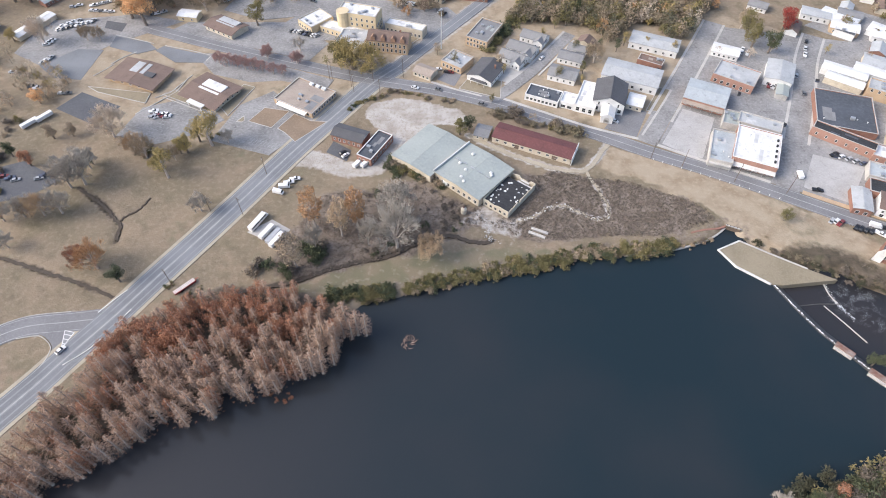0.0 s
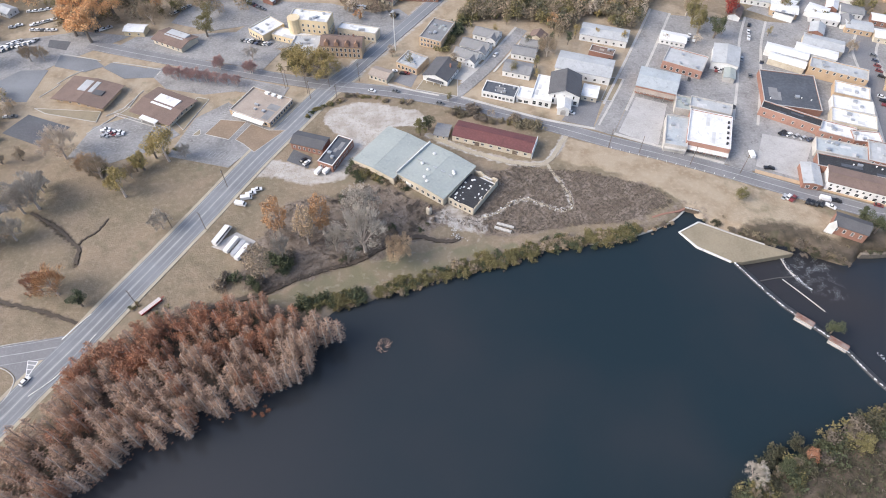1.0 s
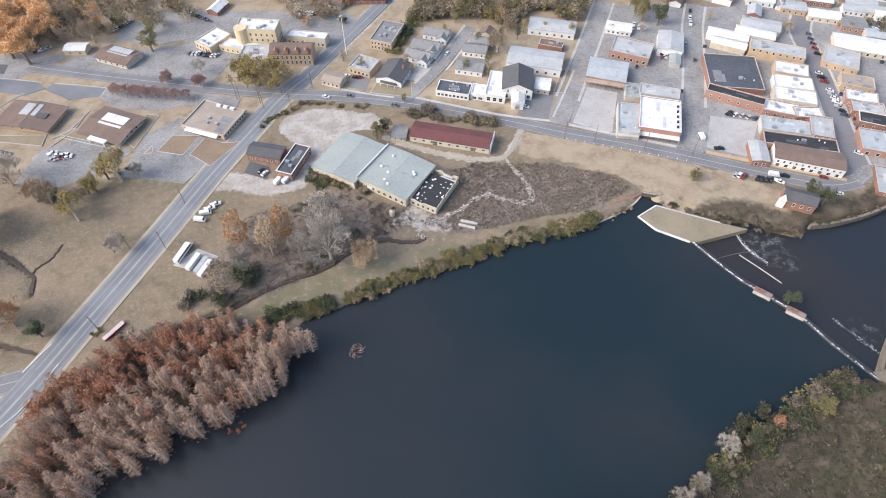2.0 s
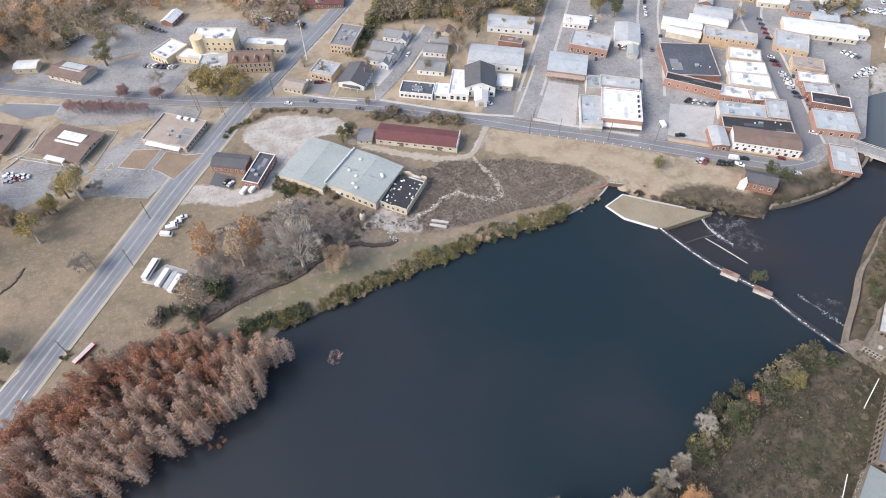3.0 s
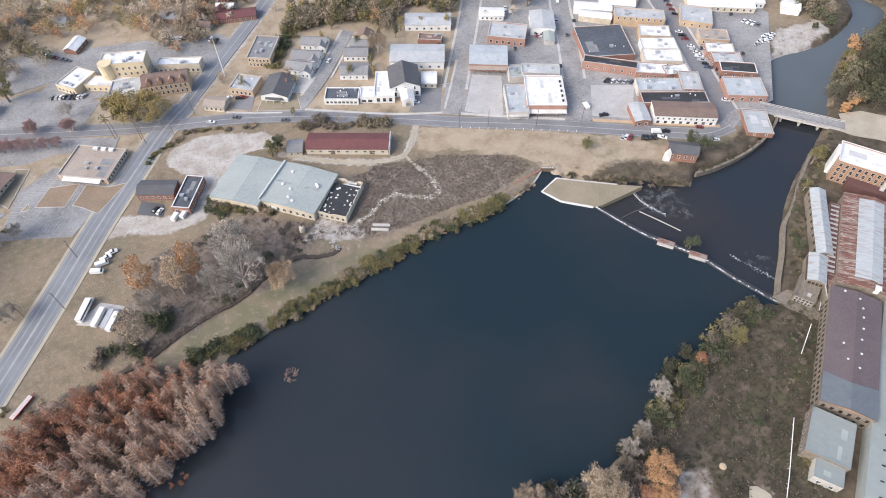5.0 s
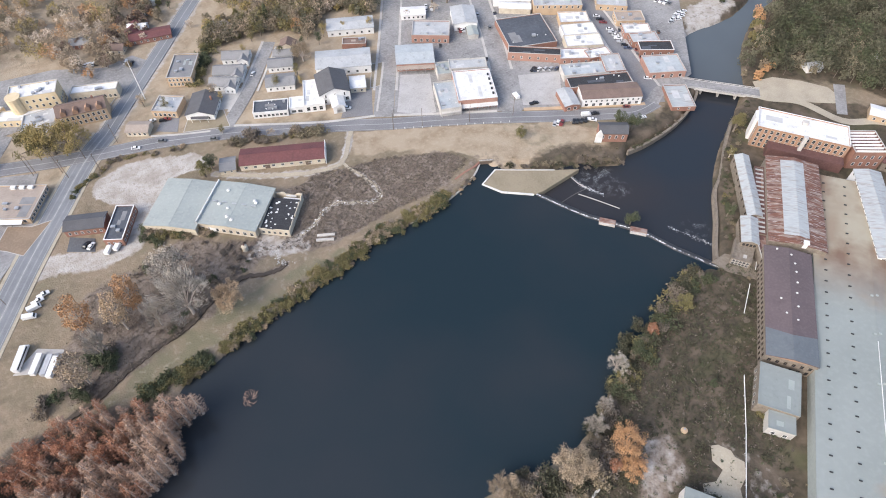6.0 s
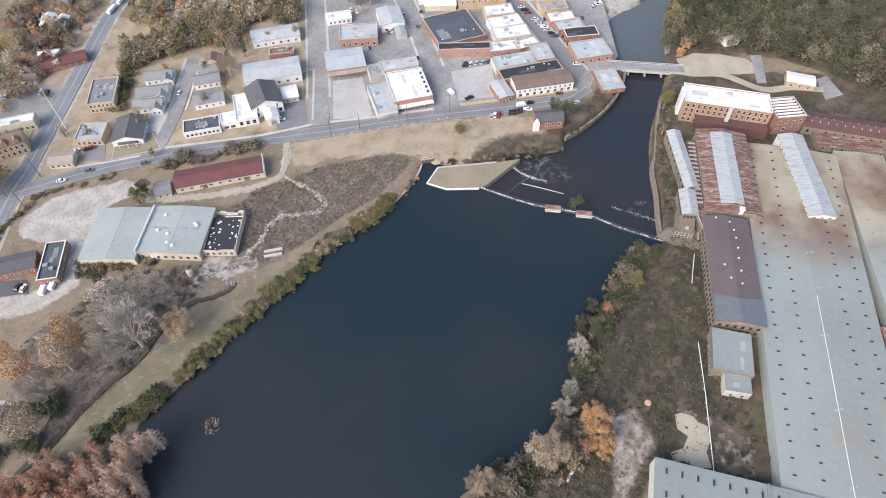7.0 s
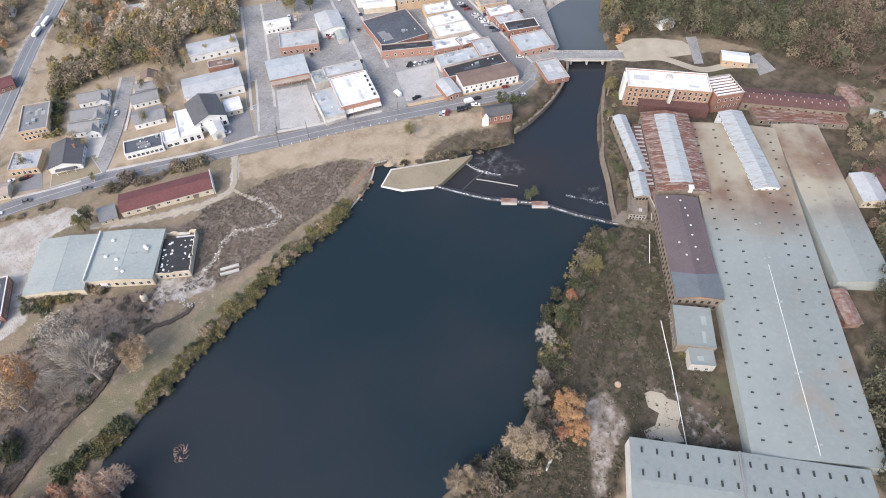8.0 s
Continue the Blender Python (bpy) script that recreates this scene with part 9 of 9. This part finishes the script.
# small trees in the gardens and between the shops
rng = random.Random(91)
for xy in [(57.9, 292.9), (74.2, 306.1), (96.4, 296), (103.4, 311.8), (112.2, 320.2), (80.4, 291.7), (93.4, 285.3), (96.3, 317.2), (78.2, 333.3), (88, 344.2), (95.6, 346.7), (121.8, 316.6), (128, 322.5), (141.5, 320.5), (156.4, 312.6), (136.9, 268.6), (135.3, 282.3), (157, 298.7), (183.8, 310.3), (202.6, 305.4), (218.2, 310.4), (240.6, 303.1), (251.4, 306.3), (273.3, 297.8), (292.7, 281.2), (47.1, 304.3), (49, 298.9), (19.9, 309.2), (10.6, 320.6), (7.4, 331), (4.1, 341.8), (58.3, 411.3), (61.4, 381.6), (69, 365.4), (78.7, 362.1), (89.9, 348.6), (114.2, 346.8), (114.5, 337.1), (121.2, 335.8), (-74.5, 329.2), (-64.1, 304.8), (-42.5, 298.1), (-46.7, 314.2)]:
    if min(line_far(np.array([xy[0]]), np.array([xy[1]]), r)[0] for r in (ROAD_LANE, ROAD_OAK, ROAD_ELM, ROAD_FRONT, ROAD_MAIN, ROAD_HIGHWAY)) < 7.5:
        continue
    kind = rng.choice(("leafy_olive", "bare_tan", "bare_haze", "leafy_tan", "bare_grey", "leafy_yellow", "leafy_green"))
    plant(kind, xy, rng.uniform(4.5, 8.5), {"olive": "small olive garden tree", "tan": "small tan autumn garden tree", "haze": "small pale bare garden tree", "grey": "small bare grey garden tree", "yellow": "small yellow-olive garden tree", "green": "small dark green garden tree"}[kind.split("_")[1]] + " beside a house", rng=rng, sparse=True)

for xy in [(-68.8, 100.1), (-66.2, 97.8), (-63.2, 97.5), (-60.3, 98.7), (-61.7, 100.8)]:
    plant("bush_rust", xy, rng.uniform(0.8, 1.4), "rust-coloured brush lying in the shallows", "brush", 1.1, -1.7, "", rng)
# ---- vehicles ----
CARS = {}


def vehicle(kind, colour, xy, rot, label, group=""):
    """A parked vehicle: body, glass house, four wheels."""
    key = (kind, colour)
    long_, wide, prof, glass = {
        "car": (4.5, 1.8, [(-2.25, 0.35), (2.25, 0.35), (2.25, 0.75), (1.2, 0.95), (-2.2, 1.0)], [(-1.9, 1.0), (1.1, 0.95), (0.4, 1.42), (-1.3, 1.45)]),
        "pickup": (5.4, 1.95, [(-2.7, 0.45), (2.7, 0.45), (2.7, 1.0), (1.5, 1.15), (-2.7, 1.15)], [(-0.5, 1.15), (1.4, 1.15), (0.8, 1.75), (-0.4, 1.78)]),
        "van": (5.6, 2.1, [(-2.8, 0.45), (2.8, 0.45), (2.8, 1.2), (2.2, 1.4), (1.9, 2.2), (-2.8, 2.3)], [(1.6, 1.4), (2.45, 1.3), (2.0, 2.0), (1.6, 2.1)]),
        "bus": (12.4, 2.5, [(-6.2, 0.5), (6.2, 0.5), (6.2, 1.3), (5.3, 1.5), (5.0, 3.0), (-6.2, 3.0)], [(-5.9, 1.8), (4.9, 1.8), (4.7, 2.6), (-5.9, 2.6)]),
        "trailer": (9.4, 2.3, [(-4.7, 0.7), (4.7, 0.7), (4.7, 2.6), (-4.7, 2.65)], None),
    }[kind]
    if key not in CARS:
        def slab(profile, half):
            n = len(profile)
            return Shape().add([(x, -half, z) for x, z in profile] + [(x, half, z) for x, z in profile], [tuple(range(n)), tuple(range(2 * n - 1, n - 1, -1))] + [(i, n + i, n + (i + 1) % n, (i + 1) % n) for i in range(n)])
        wheel = Shape().tube([(0, -0.13, 0), (0, 0.13, 0)], [0.34, 0.34], 8).tube([(0, -0.15, 0), (0, 0.15, 0)], [0.18, 0.18], 6, 1)
        CARS[key] = (slab(prof, wide / 2).mesh("body", "car_" + colour), slab(glass, wide / 2 - (0.12 if kind != "bus" else -0.01)).mesh("cabin", "glass") if glass else None, wheel.mesh("wheel", ["tyre", "metal_grey"]),
                     slab([(x * 0.93 + (0.02 if kind != "bus" else 0), z) for x, z in glass[2:]] + [(glass[3][0] * 0.93, glass[3][1] + 0.05), (glass[2][0] * 0.93, glass[2][1] + 0.05)], wide / 2 - 0.16).mesh("cabin_roof", "car_" + colour) if glass and kind in ("car", "pickup") else None)
    body, cabin, wheel, top = CARS[key]
    ob = thing({"car": "car", "pickup": "pickup_truck", "van": "van", "bus": "bus", "trailer": "box_trailer"}[kind], xy[0], xy[1], rot, label, {"car": "car", "pickup": "truck", "van": "van", "bus": "bus", "trailer": "trailer"}[kind], 0.06, group)
    part("body", body, None, ob)
    if cabin:
        part("cabin", cabin, None, ob, "dark window glass")
    if top:
        part("cabin_roof", top, None, ob)
    for a in (-0.32, 0.32):
        for k in (-1, 1):
            part("wheel", wheel, None, ob, at=pose(a * long_, k * (wide / 2 - 0.12), 0.34))
    return ob


GRID, HIGHWAY = -27, 54
for kind, colour, xy, rot, label, group in (
    ("bus", "white", (-83.7, 189.5), 59, "long white bus parked on the depot gravel", ""), ("trailer", "white", (-79, 182.6), 57, "white box trailer parked at the depot", "depot trailers"), ("trailer", "silver", (-75.5, 179.7), 57, "grey box trailer parked at the depot", "depot trailers"), ("trailer", "white", (-73.8, 177.5), 57, "white box trailer parked at the depot", "depot trailers"),
    ("van", "white", (-76.2, 208.8), -21, "white delivery van beside the highway", "roadside vans"), ("van", "white", (-73.5, 212.5), 2, "white van parked beside the highway", "roadside vans"), ("pickup", "white", (-71.5, 215.4), 6, "white truck parked beside the highway", "roadside vans"), ("pickup", "white", (-68.6, 217.6), 6, "white truck parked beside the highway", "roadside vans"),
    ("van", "white", (-37.1, 226.1), 53, "white box van behind the brick office", ""), ("van", "white", (-32.8, 225.9), 47, "white van behind the brick office", ""), ("car", "black", (-44.9, 235.4), 40, "black car outside the brick office", ""), ("car", "white", (-43.3, 233.4), 41, "white car outside the brick office", ""),
    ("car", "white", (-157.1, 124.8), HIGHWAY, "white car on the highway", ""), ("car", "white", (-4.5, 288), GRID, "white car on the main street", ""), ("car", "grey", (9.2, 285.5), GRID, "grey car on the main street", ""), ("car", "grey", (33.1, 270.8), GRID, "grey car on the main street", ""),
    ("car", "white", (105.6, 251.8), -42, "white car in the church car park", ""), ("car", "black", (15.3, 301.6), -22, "black car behind the small shop", ""), ("car", "red", (17.2, 301.4), -21, "dark red car behind the small shop", ""), ("car", "white", (10.1, 304.6), 9, "white car behind the small shop", ""), ("car", "white", (74.4, 312.1), 48, "white car in the lane", ""),
    ("van", "white", (191.2, 204.3), 81, "long white van at the street corner", ""), ("car", "grey", (221.5, 269), 63, "grey car on the town street", ""), ("car", "silver", (224, 285.5), 60, "silver car on the town street", ""), ("pickup", "black", (195.7, 193.4), -16, "black truck at the street corner", ""),
    ("pickup", "white", (213.2, 163.8), -47, "white truck parked on the bank by the pump house", ""), ("pickup", "black", (217.9, 166.8), GRID, "dark truck on the main street", ""), ("van", "white", (213.2, 168.7), GRID, "white box van on the main street", ""), ("car", "red", (237.3, 160.8), -30, "red car on the main street", ""), ("car", "white", (238, 149), -23, "white car by the bank wall", ""),
    ("car", "white", (266.6, 172.2), -45, "white car on the front street", ""), ("pickup", "silver", (176.2, 385.5), 5, "silver truck on a far street", ""),
):
    vehicle(kind, colour, xy, rot, label, group)
rng = random.Random(77)
COLOURS = ("white", "silver", "black", "grey", "white", "silver", "grey", "white", "black", "blue", "red")


def parked(line, n, turn, label, group, jitter=0.3):
    """A row of parked cars along a plan line."""
    a, b_ = Vector(line[0]), Vector(line[1])
    for i in range(n):
        p = a.lerp(b_, (i + 0.5) / n)
        vehicle(rng.choice(("car", "car", "pickup")), c := rng.choice(COLOURS), (p.x + rng.uniform(-jitter, jitter), p.y + rng.uniform(-jitter, jitter)), turn + rng.uniform(-4, 4), f"{c} {label}", group)


for line, n, turn, label, group in (
    ([(193.2, 173.9), (198.1, 171.3)], 3, 36, "car parked on the bank above the pond", "cars on the bank"), ([(202.7, 169.2), (211, 165)], 4, 36, "car parked on the bank above the pond", "cars on the bank"),
    ([(-82.8, 351.3), (-64, 344)], 8, 46, "car in the hospital car park", "cars at the hospital"), ([(-130.1, 388.2), (-118.6, 397.2)], 6, 44, "car in the far car park", "cars in the far lot"), ([(-85.6, 402), (-69.1, 383.6)], 8, -28, "car in the upper car park", "cars in the upper lot"),
    ([(-153.5, 270.3), (-143.6, 272.9)], 5, -22, "car in the clinic car park", "cars at the clinic"), ([(-200.7, 225), (-196.1, 228.9)], 2, 21, "car in the western yard", "cars in the western yard"), ([(-223.3, 231.5), (-208.9, 224.8)], 4, 12, "car in the western yard", "cars in the western yard"),

    ([(284.6, 224.6), (278.2, 199)], 7, -44, "car parked on the front street", "cars on the front street"), ([(288.5, 240.1), (285.3, 228.7)], 3, -42, "car parked on the front street", "cars on the front street"), ([(283.6, 197.4), (270.6, 168.8)], 8, -43, "car parked before the river shops", "cars on the front street"), ([(307.2, 278.8), (298.5, 253.3)], 5, -40, "car parked up the front street", "cars on the front street"),
    ([(333.8, 230.3), (340.2, 220.1)], 4, 15, "car behind the river shops", "cars behind the shops"), ([(321.6, 204.5), (336, 210.4)], 4, 0, "car behind the river shops", "cars behind the shops"), ([(214.6, 219), (229.8, 209.8)], 5, 24, "car behind the orange shop", "cars behind the shops"), ([(191.6, 312), (204.6, 309)], 4, 59, "car behind the stores", "cars behind the shops"), ([(203, 277.8), (206.5, 275.3)], 3, 59, "car behind the stores", "cars behind the shops"),
    ([(-7.3, 379.3), (1.6, 376.2)], 4, 50, "car in the school car park", "cars at the school"), ([(14, 368.4), (18.5, 363.4)], 2, 50, "car in the school car park", "cars at the school"), ([(352.3, 261.8), (385, 263.3)], 8, 16, "car in a far yard", "cars in far yards"), ([(390.2, 262.3), (408.6, 246.6)], 8, 16, "car in a far yard", "cars in far yards"),
    ([(246.6, 322.9), (236.1, 302)], 3, 62, "car on the town street", "cars on the town street"), ([(184, 312.4), (203.2, 313.2)], 5, 58, "car behind the stores", "cars behind the shops"),
):
    parked(line, n, turn, label, group)
COLOURS = ("white", "white", "white", "silver", "white", "silver", "grey")
for line, n, turn, label, group in (
    ([(-233.4, 360.5), (-211, 370.6)], 8, 60, "car at the sales yard", "cars at the sales yard"), ([(-232.4, 364.3), (-220.2, 371.3)], 4, 60, "car at the sales yard", "cars at the sales yard"), ([(-217.5, 382.7), (-201.8, 379.9)], 5, 3, "car at the sales yard", "cars at the sales yard"), ([(-218.6, 388.1), (-204.5, 393.7)], 5, 16, "car at the sales yard", "cars at the sales yard"), ([(-232.3, 386.9), (-224.4, 390.2)], 2, 6, "van at the sales yard", "cars at the sales yard"), ([(-225.6, 404.9), (-210.3, 406.6)], 4, 1, "car in a far yard", "cars in far yards"),
    ([(-232.1, 325.8), (-225.5, 330.8)], 3, 70, "car by the western drive", "cars by the western yards"), ([(-234.4, 343.8), (-231.4, 350.8)], 3, 8, "car by the western drive", "cars by the western yards"), ([(-256, 306.6), (-251.4, 309.2)], 2, 15, "car in a garden drive", "cars by the western yards"), ([(-230.2, 303.5), (-223.5, 300.2)], 2, 16, "car in a garden drive", "cars by the western yards"), ([(-210.6, 294.9), (-204.7, 295.1)], 2, 2, "car in a garden drive", "cars by the western yards"), ([(-246, 316.4), (-242.7, 318.2)], 1, 0, "car in a garden drive", "cars by the western yards"),
    ([(-154.1, 276.2), (-143, 269.8)], 4, 12, "car in the clinic car park", "cars at the clinic"), ([(-176.1, 374.4), (-167.2, 378.1)], 3, 25, "car by the yellow-sided shed", "cars in far yards"),
    ([(381.6, 262.4), (397.1, 253.2)], 6, 81, "car in the river yards", "cars in far yards"), ([(398.1, 268.7), (415.1, 252.3)], 6, 64, "car in the river yards", "cars in far yards"), ([(398, 248.3), (426.2, 253)], 5, 24, "car in the river yards", "cars in far yards"), ([(328.3, 203.9), (341.7, 210)], 4, -19, "car parked above the river bend", "cars behind the shops"),
    ([(34, 413.6), (50.4, 411.4)], 4, 5, "car in a garden drive", "cars by the north gardens"), ([(112.6, 462.3), (123.2, 453.9)], 4, 9, "car beside the far highway", "cars by the north gardens"), ([(338, 276.7), (356.1, 270)], 5, 16, "car in a far yard", "cars in far yards"),
):
    parked(line, n, turn, label, group)
for xy, rot in (((-211.8, 273.8), 50), ((-218.2, 268.7), 50), ((92.7, 428.5), 40), ((82.9, 421.7), 40)):
    vehicle("trailer", "white", xy, rot, "long white box trailer in a side yard", "yard trailers")

ob = thing("flat_trailer", *(-112.2, 153.8), 42, "long red trailer with pale slatted deck beside the road", "trailer")
part("frame", Shape().box(-5.2, -1.2, 0.5, 5.2, 1.2, 0.8).box(5.2, -0.12, 0.55, 6.8, 0.12, 0.7), "red_paint", ob)
for i in range(14):
    part("slat", Shape().box(-0.28, -1.15, 0.8, 0.28, 1.15, 0.9), "concrete_pale", ob, at=pose(-4.8 + 0.74 * i, 0, 0))
part("side_board", Shape().box(-5.2, -1.3, 0.5, 5.2, -1.2, 1.3), "red_paint", ob)
for a in (-2.2, -1.2):
    for k in (-1, 1):
        part("wheel", Shape().tube([(0, -0.15, 0), (0, 0.15, 0)], [0.4, 0.4], 10), "tyre", ob, at=pose(a, k * 1.35, 0.34))

# ---- poles, mast, drift in the pond ----
POLE = Shape().tube([(0, 0, -0.5), (0, 0, 9.5)], [0.17, 0.11], 7).mesh("shaft", "wood")
ARM = Shape().box(-1.2, -0.07, 8.7, 1.2, 0.07, 8.85).box(-1.1, -0.05, 8.85, -1.0, 0.05, 9.05).box(1.0, -0.05, 8.85, 1.1, 0.05, 9.05).mesh("crossarm", "wood")
CAN = Shape().tube([(0.32, 0, 7.4), (0.32, 0, 8.3)], [0.22, 0.22], 8).mesh("transformer", "metal_grey")
poles = [(-117.7, 154.7), (-108.3, 198.7), (-92, 195), (-83.6, 222.4), (-53.3, 299.3), (-41.8, 291.6), (-24.9, 281), (-29.1, 296.2)] + [(-54.7, 298.5), (-40.2, 286.4), (117.7, 221.3), (132, 214), (-11.2, 298.8), (179.5, 192.7), (156.1, 202.4)]
for i, p in enumerate(poles):
    ob = thing("utility_pole", p[0], p[1], HIGHWAY + 90 if i < 6 else GRID + 90, "weathered wooden utility pole with a crossarm", "utility pole", group="utility poles", tall=1.35)
    part("shaft", POLE, None, ob)
    part("crossarm", ARM, None, ob)
    if i % 3 == 0:
        part("transformer", CAN, None, ob, "grey transformer can")
ob = thing("mast", *(13.3, 326.9), 0, "tall pale steel lamp mast beside the highway", "mast", tall=1.35)
part("shaft", Shape().tube([(0, 0, -0.5), (0, 0, 20)], [0.35, 0.16], 8), "white_wall", ob)
part("lamp_ring", Shape().tube([(0, 0, 19.2), (0, 0, 19.6)], [0.9, 0.9], 12), "metal_grey", ob)
BOLLARD = Shape().box(-0.12, -0.12, -0.3, 0.12, 0.12, 1.0).mesh("post", "white_wall")
fence_line = [Vector(p) for p in [(119, 220.7), (174.4, 189.3)]]
ob = thing("post_row", fence_line[0].x, fence_line[0].y, 0, "row of short white posts along the meadow", "fence")
for i in range(14):
    q = (fence_line[1] - fence_line[0]) * i / 13
    part("post", BOLLARD, None, ob, at=pose(q.x, q.y, 0))
ob = thing("snag", *(-13.4, 120.9), 0, "tangle of driftwood standing out of the pond", "driftwood", z=-2.2)
rng = random.Random(8)
for i in range(26):
    a = rng.uniform(0, 6.283)
    r0, r1 = rng.uniform(0, 2.6), rng.uniform(1.2, 4.2)
    part("branch", Shape().tube([(r0 * math.cos(a), r0 * math.sin(a), 0), ((r0 + r1) * 0.6 * math.cos(a + 0.4), (r0 + r1) * 0.6 * math.sin(a + 0.4), rng.uniform(0.9, 1.7)), (r1 * math.cos(a + 0.8), r1 * math.sin(a + 0.8), rng.uniform(0.7, 2.2))], [0.14, 0.1, 0.04], 4), "driftwood", ob)


# ---- footways, bins and boxes behind the shops ----
for line, off in ((ROAD_OAK, 6.6), (ROAD_OAK, -6.6), (ROAD_ELM, 6.6), (ROAD_ELM, -6.6), (ROAD_FRONT, 6.9), (ROAD_FRONT, -6.9), (ROAD_LANE, 4.4)):
    tagged(new("pavement", strip(smoothed(line[1:], 5), 1.5, -0.3, 0.15, off).mesh("pavement", "concrete")), "pale concrete footway along the street", "pavement", kind="structure")
BIN = Shape().add([(-1.0, -0.7, 0.1), (1.0, -0.7, 0.1), (1.0, 0.7, 0.1), (-1.0, 0.7, 0.1), (-1.1, -0.85, 1.2), (1.1, -0.85, 1.2), (1.1, 0.8, 1.5), (-1.1, 0.8, 1.5)], [(0, 3, 2, 1), (4, 5, 6, 7), (0, 1, 5, 4), (1, 2, 6, 5), (2, 3, 7, 6), (3, 0, 4, 7)])
bins = {m: BIN.mesh("body", m) for m in ("car_grey", "car_blue", "rust", "car_white")}
LID = Shape().add([(-1.1, -0.9, 1.22), (1.1, -0.9, 1.22), (1.1, 0.85, 1.52), (-1.1, 0.85, 1.52), (-1.1, -0.9, 1.28), (1.1, -0.9, 1.28), (1.1, 0.85, 1.58), (-1.1, 0.85, 1.58)], [(0, 3, 2, 1), (4, 5, 6, 7), (0, 1, 5, 4), (1, 2, 6, 5), (2, 3, 7, 6), (3, 0, 4, 7)]).mesh("lid", "roof_black")
rng = random.Random(92)
for xy in [(188, 285.5), (192.2, 280.1), (196.9, 277.2), (183.4, 270.4), (191.2, 261.5), (204.7, 266.9), (198.9, 242.4), (165, 247), (171.2, 243.7), (157.3, 238.6), (200.9, 223.6), (212.9, 220.7), (216, 216.5), (258.5, 239.6), (249.5, 229.3), (235.4, 215.6), (228, 214.7), (294.5, 229), (288.1, 217.6), (285.4, 208), (280.9, 195.5), (307.6, 201.6), (321, 209.6), (320.8, 217.2), (332, 238.5), (251.1, 271.3), (253.3, 268), (234.1, 279.5), (160.2, 297.6), (166.4, 302.2), (143, 297.1), (-45.6, 342), (-56.7, 348.9), (-1.8, 348.5), (11.5, 326)][::3]:
    m = rng.choice(list(bins))
    ob = thing("dumpster", xy[0], xy[1], rng.choice((-27, 63)) + rng.uniform(-8, 8), {"car_grey": "grey", "car_blue": "blue", "rust": "rusty", "car_white": "white"}[m] + " metal waste bin with a black lid behind shops", "waste bin", group="waste bins")
    part("body", bins[m], None, ob)
    part("lid", LID, None, ob)
